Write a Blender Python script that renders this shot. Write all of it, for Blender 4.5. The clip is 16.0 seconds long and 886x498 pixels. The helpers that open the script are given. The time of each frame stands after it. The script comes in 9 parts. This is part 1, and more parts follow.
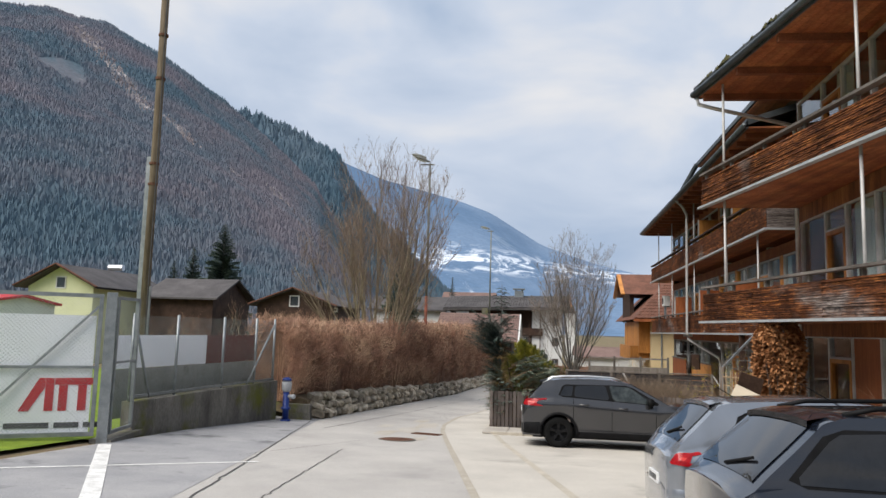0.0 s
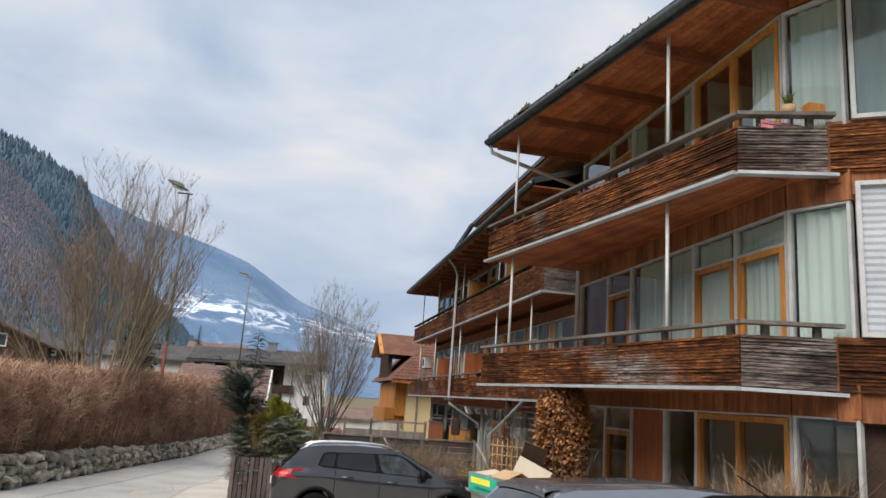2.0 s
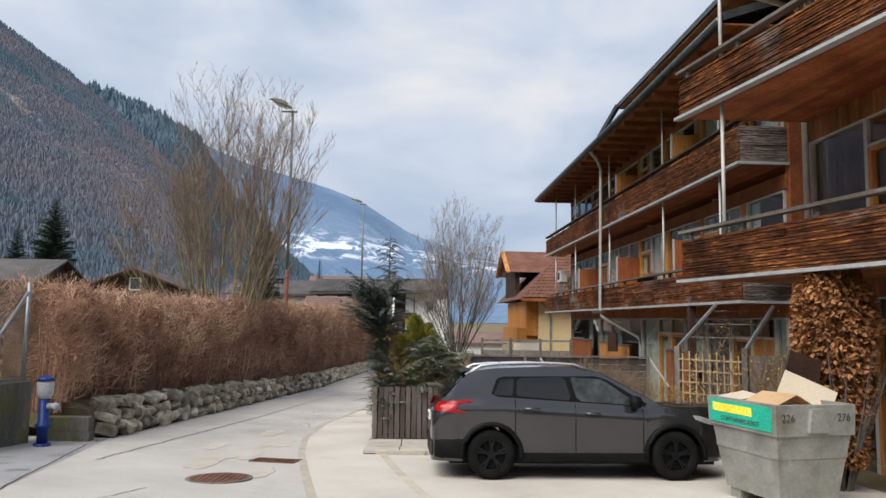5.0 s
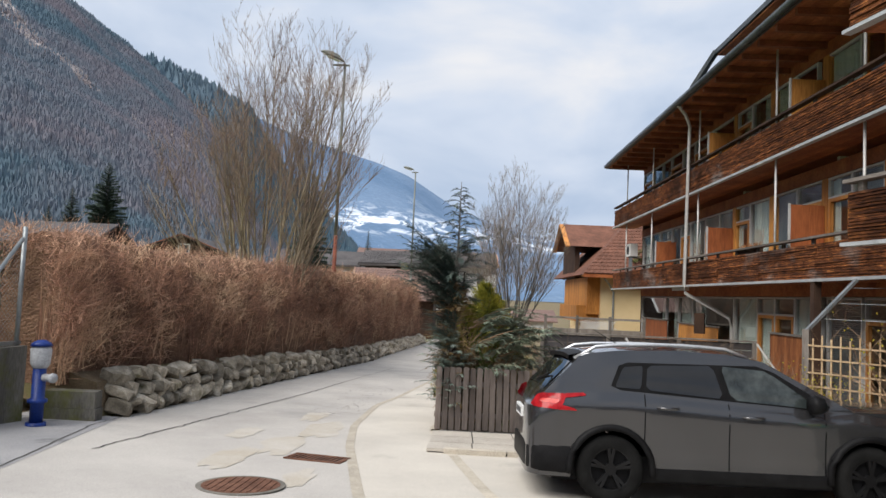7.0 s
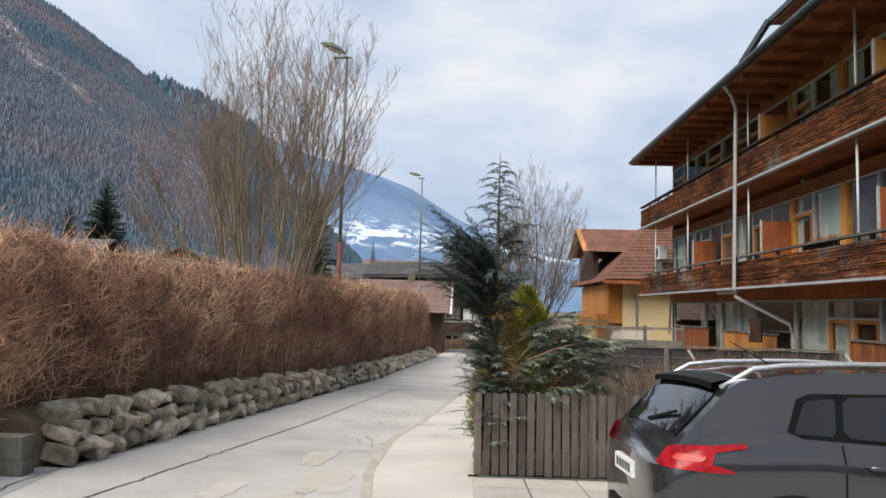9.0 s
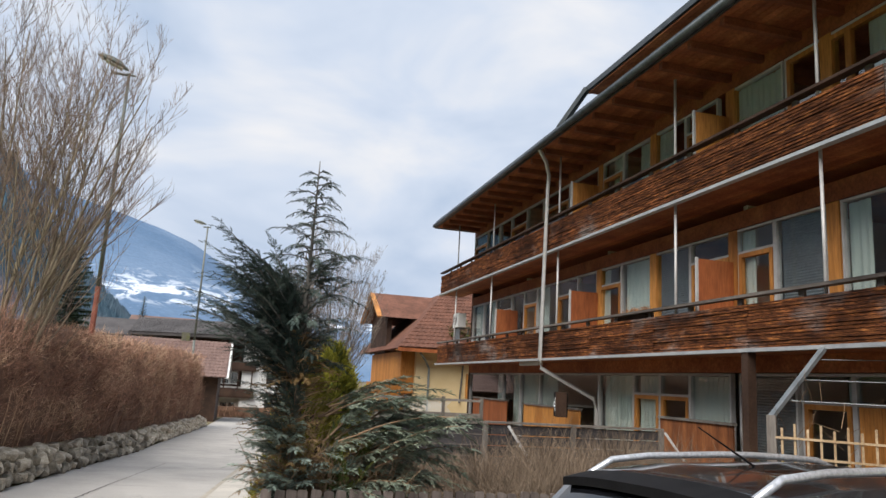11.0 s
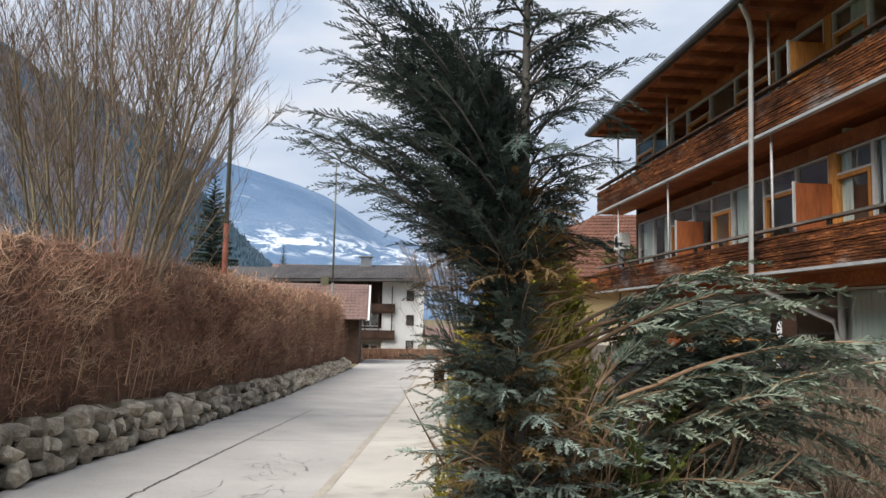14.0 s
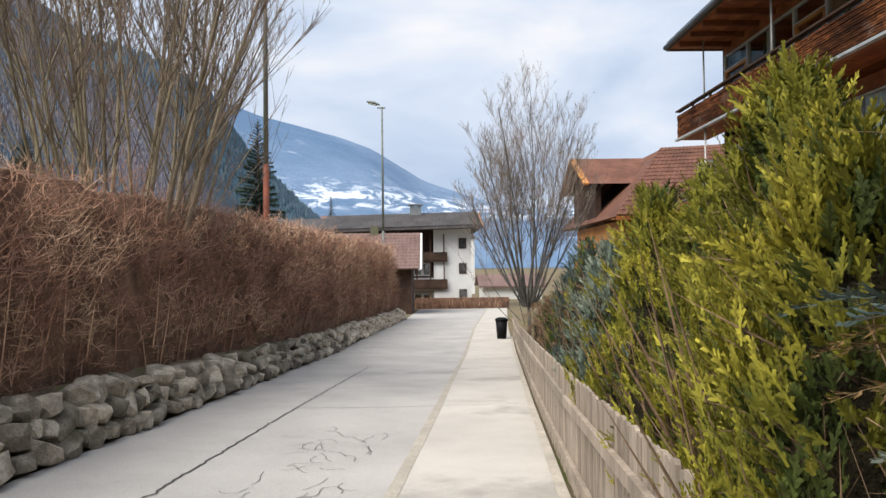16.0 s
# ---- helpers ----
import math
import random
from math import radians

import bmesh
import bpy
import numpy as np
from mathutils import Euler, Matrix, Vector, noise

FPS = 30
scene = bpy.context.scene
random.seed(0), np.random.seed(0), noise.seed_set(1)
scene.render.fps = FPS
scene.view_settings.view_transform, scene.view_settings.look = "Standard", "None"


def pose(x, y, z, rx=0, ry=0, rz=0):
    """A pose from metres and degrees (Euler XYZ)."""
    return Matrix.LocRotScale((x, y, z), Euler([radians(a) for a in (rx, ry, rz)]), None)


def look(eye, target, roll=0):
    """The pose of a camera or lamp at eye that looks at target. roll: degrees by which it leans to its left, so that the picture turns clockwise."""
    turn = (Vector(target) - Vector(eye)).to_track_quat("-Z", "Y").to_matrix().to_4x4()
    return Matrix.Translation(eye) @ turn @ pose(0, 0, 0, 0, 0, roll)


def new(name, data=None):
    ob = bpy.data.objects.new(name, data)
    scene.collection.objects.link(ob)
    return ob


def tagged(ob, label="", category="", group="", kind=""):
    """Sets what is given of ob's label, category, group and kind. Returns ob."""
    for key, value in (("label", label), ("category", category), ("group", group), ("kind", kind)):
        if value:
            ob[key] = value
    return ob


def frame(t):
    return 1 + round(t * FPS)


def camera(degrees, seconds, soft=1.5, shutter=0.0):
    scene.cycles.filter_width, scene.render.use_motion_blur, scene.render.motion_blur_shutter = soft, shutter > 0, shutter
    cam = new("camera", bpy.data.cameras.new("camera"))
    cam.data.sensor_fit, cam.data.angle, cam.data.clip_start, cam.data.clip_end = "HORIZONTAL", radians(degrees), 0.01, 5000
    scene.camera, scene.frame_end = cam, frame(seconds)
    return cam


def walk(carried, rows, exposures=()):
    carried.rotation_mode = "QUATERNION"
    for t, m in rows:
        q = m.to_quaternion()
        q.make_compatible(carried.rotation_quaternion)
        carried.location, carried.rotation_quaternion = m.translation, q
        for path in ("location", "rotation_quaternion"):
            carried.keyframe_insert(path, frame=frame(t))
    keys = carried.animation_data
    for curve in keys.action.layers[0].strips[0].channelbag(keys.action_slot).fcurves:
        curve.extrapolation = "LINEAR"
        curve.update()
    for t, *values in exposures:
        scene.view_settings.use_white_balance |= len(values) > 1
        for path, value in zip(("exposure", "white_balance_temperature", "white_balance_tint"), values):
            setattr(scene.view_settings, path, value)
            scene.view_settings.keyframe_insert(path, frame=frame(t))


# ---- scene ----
cam = camera(63.3, 16.0)
METRES, EYE, TILT, LEAN, TURN = 20.8, 1.64, 0.0, 0.0, 8.4
ROWS = [
    (0.0, 0.0, 0.0, 0.0, -0.18, 6.34, -1.59),
    (0.5, 0.0029, 0.0318, -0.001, -2.58, 7.91, -2.88),
    (1.0, 0.0045, 0.0627, -0.0013, -7.71, 9.57, -4.01),
    (1.5, 0.0039, 0.0917, -0.0019, -13.99, 11.02, -4.28),
    (2.0, 0.0048, 0.1219, -0.0036, -19.73, 11.91, -4.03),
    (2.5, 0.0052, 0.1527, -0.0059, -23.95, 12.13, -3.41),
    (3.0, 0.0067, 0.1836, -0.008, -26.21, 11.68, -2.81),
    (3.5, 0.0074, 0.2151, -0.0108, -24.55, 10.35, -2.26),
    (4.0, 0.0077, 0.248, -0.0133, -19.43, 8.64, -1.59),
    (4.5, 0.0071, 0.2805, -0.0159, -14.33, 7.04, -1.05),
    (5.0, 0.0073, 0.3139, -0.0187, -10.62, 5.63, -0.91),
    (7.5, 0.0024, 0.4785, -0.0284, -6.03, 3.41, -2.19),
    (8.0, 0.0012, 0.5113, -0.0297, -4.35, 3.19, -1.04),
    (10.5, 0.0051, 0.6648, -0.035, -18.21, 9.29, -2.9),
    (11.0, 0.0118, 0.6916, -0.0355, -23.73, 10.65, -3.25),
    (11.5, 0.0181, 0.7188, -0.0361, -28.31, 11.76, -3.61),
    (12.0, 0.0259, 0.7459, -0.0367, -31.59, 12.52, -3.86),
    (12.5, 0.0307, 0.7747, -0.0377, -31.93, 12.37, -3.84),
    (13.0, 0.0314, 0.8052, -0.0405, -25.36, 10.57, -2.84),
    (13.5, 0.0317, 0.8376, -0.0437, -17.86, 7.85, -1.91),
    (14.0, 0.0315, 0.87, -0.0466, -13.25, 5.47, -1.05),
    (14.5, 0.0314, 0.9012, -0.0481, -11.01, 4.36, -0.5),
    (15.0, 0.0309, 0.9321, -0.0498, -10.14, 3.3, 0.02),
    (15.5, 0.032, 0.9637, -0.0515, -9.56, 2.27, 0.43),
    (16.0, 0.0348, 0.994, -0.0533, -9.37, 1.42, 0.7),
]
EXPOSURES = [(0.0, 0.05), (5.0, 0.08), (8.0, 0.2), (12.5, 0.2), (14.0, 0.22), (16.0, 0.3)]
walk(cam, [(t, pose(0, 0, EYE, TILT, LEAN, TURN) @ pose(METRES * x, METRES * y, METRES * z, 90 + pitch, roll, yaw)) for t, x, y, z, yaw, pitch, roll in ROWS], EXPOSURES)

# ---- light ----
world = bpy.data.worlds.new("sky")
scene.world = world
world.use_nodes = True
wn, wl = world.node_tree.nodes, world.node_tree.links
wn.clear()
w_out = wn.new("ShaderNodeOutputWorld")
w_bg = wn.new("ShaderNodeBackground")
w_sky = wn.new("ShaderNodeTexSky")
w_sky.sky_type, w_sky.sun_disc = 'NISHITA', False
w_sky.sun_elevation, w_sky.sun_rotation = radians(50), radians(-135)
w_sky.air_density, w_sky.dust_density = 1.0, 1.5
w_tc = wn.new("ShaderNodeTexCoord")
w_map = wn.new("ShaderNodeMapping")
w_map.inputs["Scale"].default_value = (1.0, 1.0, 2.2)
w_n1 = wn.new("ShaderNodeTexNoise")
w_n1.inputs["Scale"].default_value, w_n1.inputs["Detail"].default_value = 2.6, 5.0
w_n1.inputs["Roughness"].default_value, w_n1.inputs["Distortion"].default_value = 0.5, 0.35
w_r1 = wn.new("ShaderNodeValToRGB")
els = w_r1.color_ramp.elements
els[0].position, els[0].color = 0.33, (3.9, 4.9, 6.5, 1)
els[1].position, els[1].color = 0.72, (8.5, 8.3, 8.2, 1)
mid_el = els.new(0.52)
mid_el.color = (5.8, 6.5, 7.7, 1)
w_n2 = wn.new("ShaderNodeTexNoise")
w_n2.inputs["Scale"].default_value, w_n2.inputs["Detail"].default_value = 1.7, 4.0
w_r2 = wn.new("ShaderNodeValToRGB")
w_r2.color_ramp.elements[0].position, w_r2.color_ramp.elements[1].position = 0.30, 0.46
w_r2.color_ramp.elements[0].color = (0.55, 0.55, 0.55, 1)
w_mix = wn.new("ShaderNodeMix")
w_mix.data_type = 'RGBA'
wl.new(w_tc.outputs["Generated"], w_map.inputs["Vector"])
wl.new(w_map.outputs["Vector"], w_n1.inputs["Vector"])
wl.new(w_map.outputs["Vector"], w_n2.inputs["Vector"])
wl.new(w_n1.outputs["Fac"], w_r1.inputs["Fac"])
wl.new(w_n2.outputs["Fac"], w_r2.inputs["Fac"])
wl.new(w_r2.outputs["Color"], w_mix.inputs["Factor"])
wl.new(w_sky.outputs["Color"], w_mix.inputs[6])
wl.new(w_r1.outputs["Color"], w_mix.inputs[7])
wl.new(w_mix.outputs[2], w_bg.inputs["Color"])
w_bg.inputs["Strength"].default_value = 0.1
wl.new(w_bg.outputs["Background"], w_out.inputs["Surface"])

sun = new("sun", bpy.data.lights.new("sun", 'SUN'))
sun.data.energy, sun.data.angle, sun.data.color = 4.4, radians(48), (1.0, 0.95, 0.88)
sun.matrix_world = look((-20, -20, 34), (0, 0, 0))


# ---- materials ----
def nodes_of(name):
    m = bpy.data.materials.new(name)
    m.use_nodes = True
    nt = m.node_tree
    return m, nt, nt.nodes["Principled BSDF"]


def ramp(nt, stops):
    r = nt.nodes.new("ShaderNodeValToRGB")
    e = r.color_ramp.elements
    e[0].position, e[0].color = stops[0][0], (*stops[0][1], 1)
    e[1].position, e[1].color = stops[-1][0], (*stops[-1][1], 1)
    for p, c in stops[1:-1]:
        x = e.new(p)
        x.color = (*c, 1)
    return r


def noise_tex(nt, scale, detail=4.0, rough=0.6, stretch=(1, 1, 1), distortion=0.0):
    tc = nt.nodes.new("ShaderNodeNewGeometry")
    mp = nt.nodes.new("ShaderNodeMapping")
    mp.inputs["Scale"].default_value = stretch
    n = nt.nodes.new("ShaderNodeTexNoise")
    n.inputs["Scale"].default_value, n.inputs["Detail"].default_value = scale, detail
    n.inputs["Roughness"].default_value, n.inputs["Distortion"].default_value = rough, distortion
    nt.links.new(tc.outputs["Position"], mp.inputs["Vector"])
    nt.links.new(mp.outputs["Vector"], n.inputs["Vector"])
    return n


def mixc(nt, fac, a, b, mode='MIX'):
    m = nt.nodes.new("ShaderNodeMix")
    m.data_type, m.blend_type = 'RGBA', mode
    for sock, v in ((m.inputs["Factor"], fac), (m.inputs[6], a), (m.inputs[7], b)):
        if isinstance(v, bpy.types.NodeSocket):
            nt.links.new(v, sock)
        elif isinstance(v, (int, float)):
            sock.default_value = v
        else:
            sock.default_value = (*v, 1)
    return m.outputs[2]


def surface(name, stops, scale=6.0, fine=60.0, rough=0.7, metal=0.0, bump=0.15, dist=0.01, stretch=(1, 1, 1), fine_amt=0.35, rand=0.0, stain=None, stain_scale=0.7, stain_at=(0.5, 0.62), spec=0.25, island=0.0):
    """A surface with a coarse colour ramp, fine grain, optional stains and a random tint for each piece."""
    m, nt, p = nodes_of(name)
    n1 = noise_tex(nt, scale, 5, 0.6, stretch)
    r = ramp(nt, stops)
    nt.links.new(n1.outputs["Fac"], r.inputs["Fac"])
    n2 = noise_tex(nt, fine, 3, 0.6, stretch)
    r2 = ramp(nt, [(0.25, (1 - fine_amt,) * 3), (0.75, (1 + fine_amt * 0.6,) * 3)])
    nt.links.new(n2.outputs["Fac"], r2.inputs["Fac"])
    c = mixc(nt, 1.0, r.outputs["Color"], r2.outputs["Color"], 'MULTIPLY')
    if stain:
        n3 = noise_tex(nt, stain_scale, 6, 0.65, (1, 1, 1))
        r3 = ramp(nt, [(stain_at[0], (0, 0, 0)), (stain_at[1], (1, 1, 1))])
        nt.links.new(n3.outputs["Fac"], r3.inputs["Fac"])
        c = mixc(nt, r3.outputs["Color"], c, stain)
    if rand:
        oi = nt.nodes.new("ShaderNodeObjectInfo")
        r4 = ramp(nt, [(0.0, (1 - rand,) * 3), (1.0, (1 + rand,) * 3)])
        nt.links.new(oi.outputs["Random"], r4.inputs["Fac"])
        c = mixc(nt, 1.0, c, r4.outputs["Color"], 'MULTIPLY')
    if island:
        gi = nt.nodes.new("ShaderNodeNewGeometry")
        r6 = ramp(nt, [(0.0, (1 - island,) * 3), (1.0, (1 + island,) * 3)])
        nt.links.new(gi.outputs["Random Per Island"], r6.inputs["Fac"])
        c = mixc(nt, 1.0, c, r6.outputs["Color"], 'MULTIPLY')
    nt.links.new(c, p.inputs["Base Color"])
    p.inputs["Roughness"].default_value, p.inputs["Metallic"].default_value = rough, metal
    p.inputs["Specular IOR Level"].default_value = spec
    if bump:
        b = nt.nodes.new("ShaderNodeBump")
        b.inputs["Strength"].default_value, b.inputs["Distance"].default_value = bump, dist
        nt.links.new(n2.outputs["Fac"], b.inputs["Height"])
        nt.links.new(b.outputs["Normal"], p.inputs["Normal"])
    return m


def glass_pane(name, tint=(0.85, 0.9, 0.92), gloss=0.02, base=0.05):
    """Clear sheet glass: a little gloss face on, a strong one at a glancing angle."""
    m, nt, p = nodes_of(name)
    out = nt.nodes["Material Output"]
    tr, gl, lw, mx = (nt.nodes.new("ShaderNode" + k) for k in ("BsdfTransparent", "BsdfGlossy", "LayerWeight", "MixShader"))
    tr.inputs["Color"].default_value = (*tint, 1)
    gl.inputs["Roughness"].default_value = gloss
    lw.inputs["Blend"].default_value = 0.5
    pw, ad = nt.nodes.new("ShaderNodeMath"), nt.nodes.new("ShaderNodeMath")
    pw.operation, ad.operation = 'POWER', 'MULTIPLY_ADD'
    pw.inputs[1].default_value = 4.0
    ad.inputs[1].default_value, ad.inputs[2].default_value = 0.85, base
    nt.links.new(lw.outputs["Facing"], pw.inputs[0])
    nt.links.new(pw.outputs["Value"], ad.inputs[0])
    nt.links.new(ad.outputs["Value"], mx.inputs["Fac"])
    nt.links.new(tr.outputs["BSDF"], mx.inputs[1])
    nt.links.new(gl.outputs["BSDF"], mx.inputs[2])
    nt.links.new(mx.outputs["Shader"], out.inputs["Surface"])
    return m


ASPHALT = surface("asphalt", [(0.3, (0.36, 0.34, 0.32)), (0.7, (0.47, 0.445, 0.415))], 0.6, 90, 0.85, bump=0.35, dist=0.006, fine_amt=0.3, stain=(0.27, 0.26, 0.25), stain_scale=0.35, stain_at=(0.56, 0.75))
ASPHALT_DARK = surface("worn_asphalt", [(0.3, (0.25, 0.25, 0.26)), (0.7, (0.37, 0.36, 0.36))], 0.8, 80, 0.8, bump=0.35, dist=0.006, stain=(0.12, 0.12, 0.125), stain_scale=1.1, stain_at=(0.56, 0.68))
SIDEWALK = surface("pale_asphalt", [(0.3, (0.43, 0.40, 0.36)), (0.7, (0.54, 0.505, 0.45))], 0.7, 110, 0.85, bump=0.3, dist=0.005, fine_amt=0.25, stain=(0.27, 0.25, 0.22), stain_scale=0.5, stain_at=(0.58, 0.75))
KERB = surface("kerb_stone", [(0.3, (0.33, 0.30, 0.25)), (0.7, (0.47, 0.42, 0.35))], 3, 60, 0.85, bump=0.4, rand=0.15)
CRACK = surface("tar_crack", [(0.3, (0.05, 0.05, 0.05)), (0.7, (0.11, 0.105, 0.1))], 5, 60, 0.8)
PAINT_WHITE = surface("road_paint", [(0.35, (0.55, 0.54, 0.52)), (0.6, (0.78, 0.77, 0.75))], 5, 60, 0.7)
GRASS = surface("grass", [(0.3, (0.10, 0.16, 0.015)), (0.7, (0.22, 0.30, 0.03))], 2.0, 70, 0.9, bump=0.6, dist=0.03)
SOIL = surface("soil", [(0.3, (0.13, 0.095, 0.06)), (0.7, (0.25, 0.19, 0.12))], 1.6, 40, 0.95, bump=0.6, dist=0.03, stain=(0.12, 0.13, 0.04), stain_scale=0.8)
CONCRETE = surface("concrete", [(0.3, (0.085, 0.08, 0.07)), (0.7, (0.22, 0.205, 0.18))], 2.2, 40, 0.9, bump=0.4, stretch=(1, 1, 0.25), stain=(0.11, 0.115, 0.02), stain_scale=0.8, stain_at=(0.5, 0.66))
GALV = surface("galvanised_steel", [(0.3, (0.20, 0.22, 0.23)), (0.7, (0.34, 0.36, 0.37))], 5, 80, 0.45, 0.6, bump=0.05, fine_amt=0.15)
STEEL_PALE = surface("pale_painted_steel", [(0.3, (0.42, 0.41, 0.40)), (0.7, (0.58, 0.57, 0.56))], 4, 60, 0.5, 0.2, bump=0.05, fine_amt=0.15)
ZINC_DARK = surface("dark_zinc", [(0.3, (0.06, 0.07, 0.075)), (0.7, (0.12, 0.13, 0.135))], 4, 60, 0.4, 0.6, bump=0.05)
EDGE_ZINC = surface("balcony_edge_zinc", [(0.3, (0.40, 0.42, 0.44)), (0.7, (0.58, 0.60, 0.61))], 3, 50, 0.45, 0.35, bump=0.05, fine_amt=0.2)
SOFFIT = surface("soffit_wood", [(0.28, (0.21, 0.062, 0.028)), (0.5, (0.34, 0.112, 0.045)), (0.72, (0.46, 0.18, 0.07))], 1.6, 18, 0.6, bump=0.2, stretch=(1.0, 1.0, 1.0), fine_amt=0.4, rand=0.28)
BEAM = surface("dark_beam_wood", [(0.3, (0.13, 0.042, 0.022)), (0.7, (0.27, 0.092, 0.042))], 2.0, 30, 0.6, bump=0.2)
ORANGE_WOOD = surface("orange_varnished_wood", [(0.28, (0.32, 0.12, 0.03)), (0.7, (0.60, 0.27, 0.07))], 1.5, 24, 0.5, bump=0.12, stretch=(1, 1, 0.12), fine_amt=0.35, rand=0.15)
LINTEL = surface("dark_red_beam_wood", [(0.3, (0.10, 0.034, 0.016)), (0.5, (0.22, 0.078, 0.030)), (0.7, (0.37, 0.145, 0.054))], 1.5, 14, 0.65, bump=0.2, stretch=(3.0, 3.0, 0.35), fine_amt=0.4)
RED_WOOD = surface("reddish_panel_wood", [(0.28, (0.22, 0.062, 0.024)), (0.7, (0.38, 0.125, 0.045))], 1.8, 26, 0.5, bump=0.12, stretch=(1, 1, 0.12), fine_amt=0.35, rand=0.12)
GREY_WOOD = surface("weathered_grey_wood", [(0.28, (0.10, 0.085, 0.075)), (0.7, (0.26, 0.235, 0.21))], 3, 40, 0.85, bump=0.3, stretch=(1, 1, 0.15), rand=0.25)
RAIL_WOOD = surface("weathered_rail_wood", [(0.28, (0.055, 0.045, 0.04)), (0.7, (0.21, 0.185, 0.165))], 2.5, 40, 0.85, bump=0.3, stretch=(1, 0.15, 1))
CREAM = surface("cream_plaster", [(0.3, (0.66, 0.50, 0.27)), (0.7, (0.76, 0.60, 0.36))], 0.6, 30, 0.9, bump=0.15, fine_amt=0.1)
WHITE_WALL = surface("white_plaster", [(0.3, (0.62, 0.62, 0.60)), (0.7, (0.74, 0.74, 0.72))], 0.5, 20, 0.9, bump=0.15, fine_amt=0.1)
ROOM = surface("room_wall", [(0.3, (0.52, 0.48, 0.41)), (0.7, (0.62, 0.58, 0.51))], 0.8, 20, 0.9, bump=0, fine_amt=0.1)
CURTAIN_GREEN = surface("green_grey_curtain_cloth", [(0.3, (0.20, 0.25, 0.235)), (0.7, (0.30, 0.35, 0.33))], 1.5, 60, 0.9, bump=0.1, fine_amt=0.15, stretch=(1, 1, 0.1))
CURTAIN = surface("curtain_cloth", [(0.3, (0.50, 0.54, 0.48)), (0.7, (0.62, 0.65, 0.58))], 1.5, 60, 0.9, bump=0.1, fine_amt=0.12, stretch=(1, 1, 0.1))
BLIND = surface("grey_blind", [(0.3, (0.16, 0.16, 0.16)), (0.7, (0.22, 0.22, 0.22))], 2, 30, 0.7, bump=0.05)
SHUTTER = surface("roller_shutter", [(0.3, (0.36, 0.385, 0.42)), (0.7, (0.45, 0.475, 0.51))], 2, 30, 0.45, 0.1, bump=0.05, fine_amt=0.1)
GLASS = glass_pane("window_glass", (0.9, 0.94, 0.95), 0.02, 0.08)
ROOF_BROWN = surface("brown_roof_tiles", [(0.3, (0.10, 0.045, 0.03)), (0.7, (0.20, 0.09, 0.06))], 1.2, 12, 0.8, bump=0.3, rand=0.15)
ROOF_DARK = surface("dark_roof", [(0.3, (0.055, 0.05, 0.05)), (0.7, (0.11, 0.10, 0.10))], 0.5, 6, 0.7, bump=0.2, dist=0.05)
ROOF_PINK = surface("faded_red_roof", [(0.3, (0.14, 0.088, 0.076)), (0.7, (0.22, 0.145, 0.125))], 0.5, 6, 0.8, bump=0.2, dist=0.05)
DARK_TIMBER = surface("dark_chalet_timber", [(0.3, (0.03, 0.017, 0.012)), (0.7, (0.08, 0.045, 0.03))], 1.2, 20, 0.7, bump=0.2)
MOSS = surface("roof_moss", [(0.3, (0.035, 0.035, 0.015)), (0.7, (0.11, 0.10, 0.04))], 5, 40, 0.95, bump=0.6, dist=0.03)


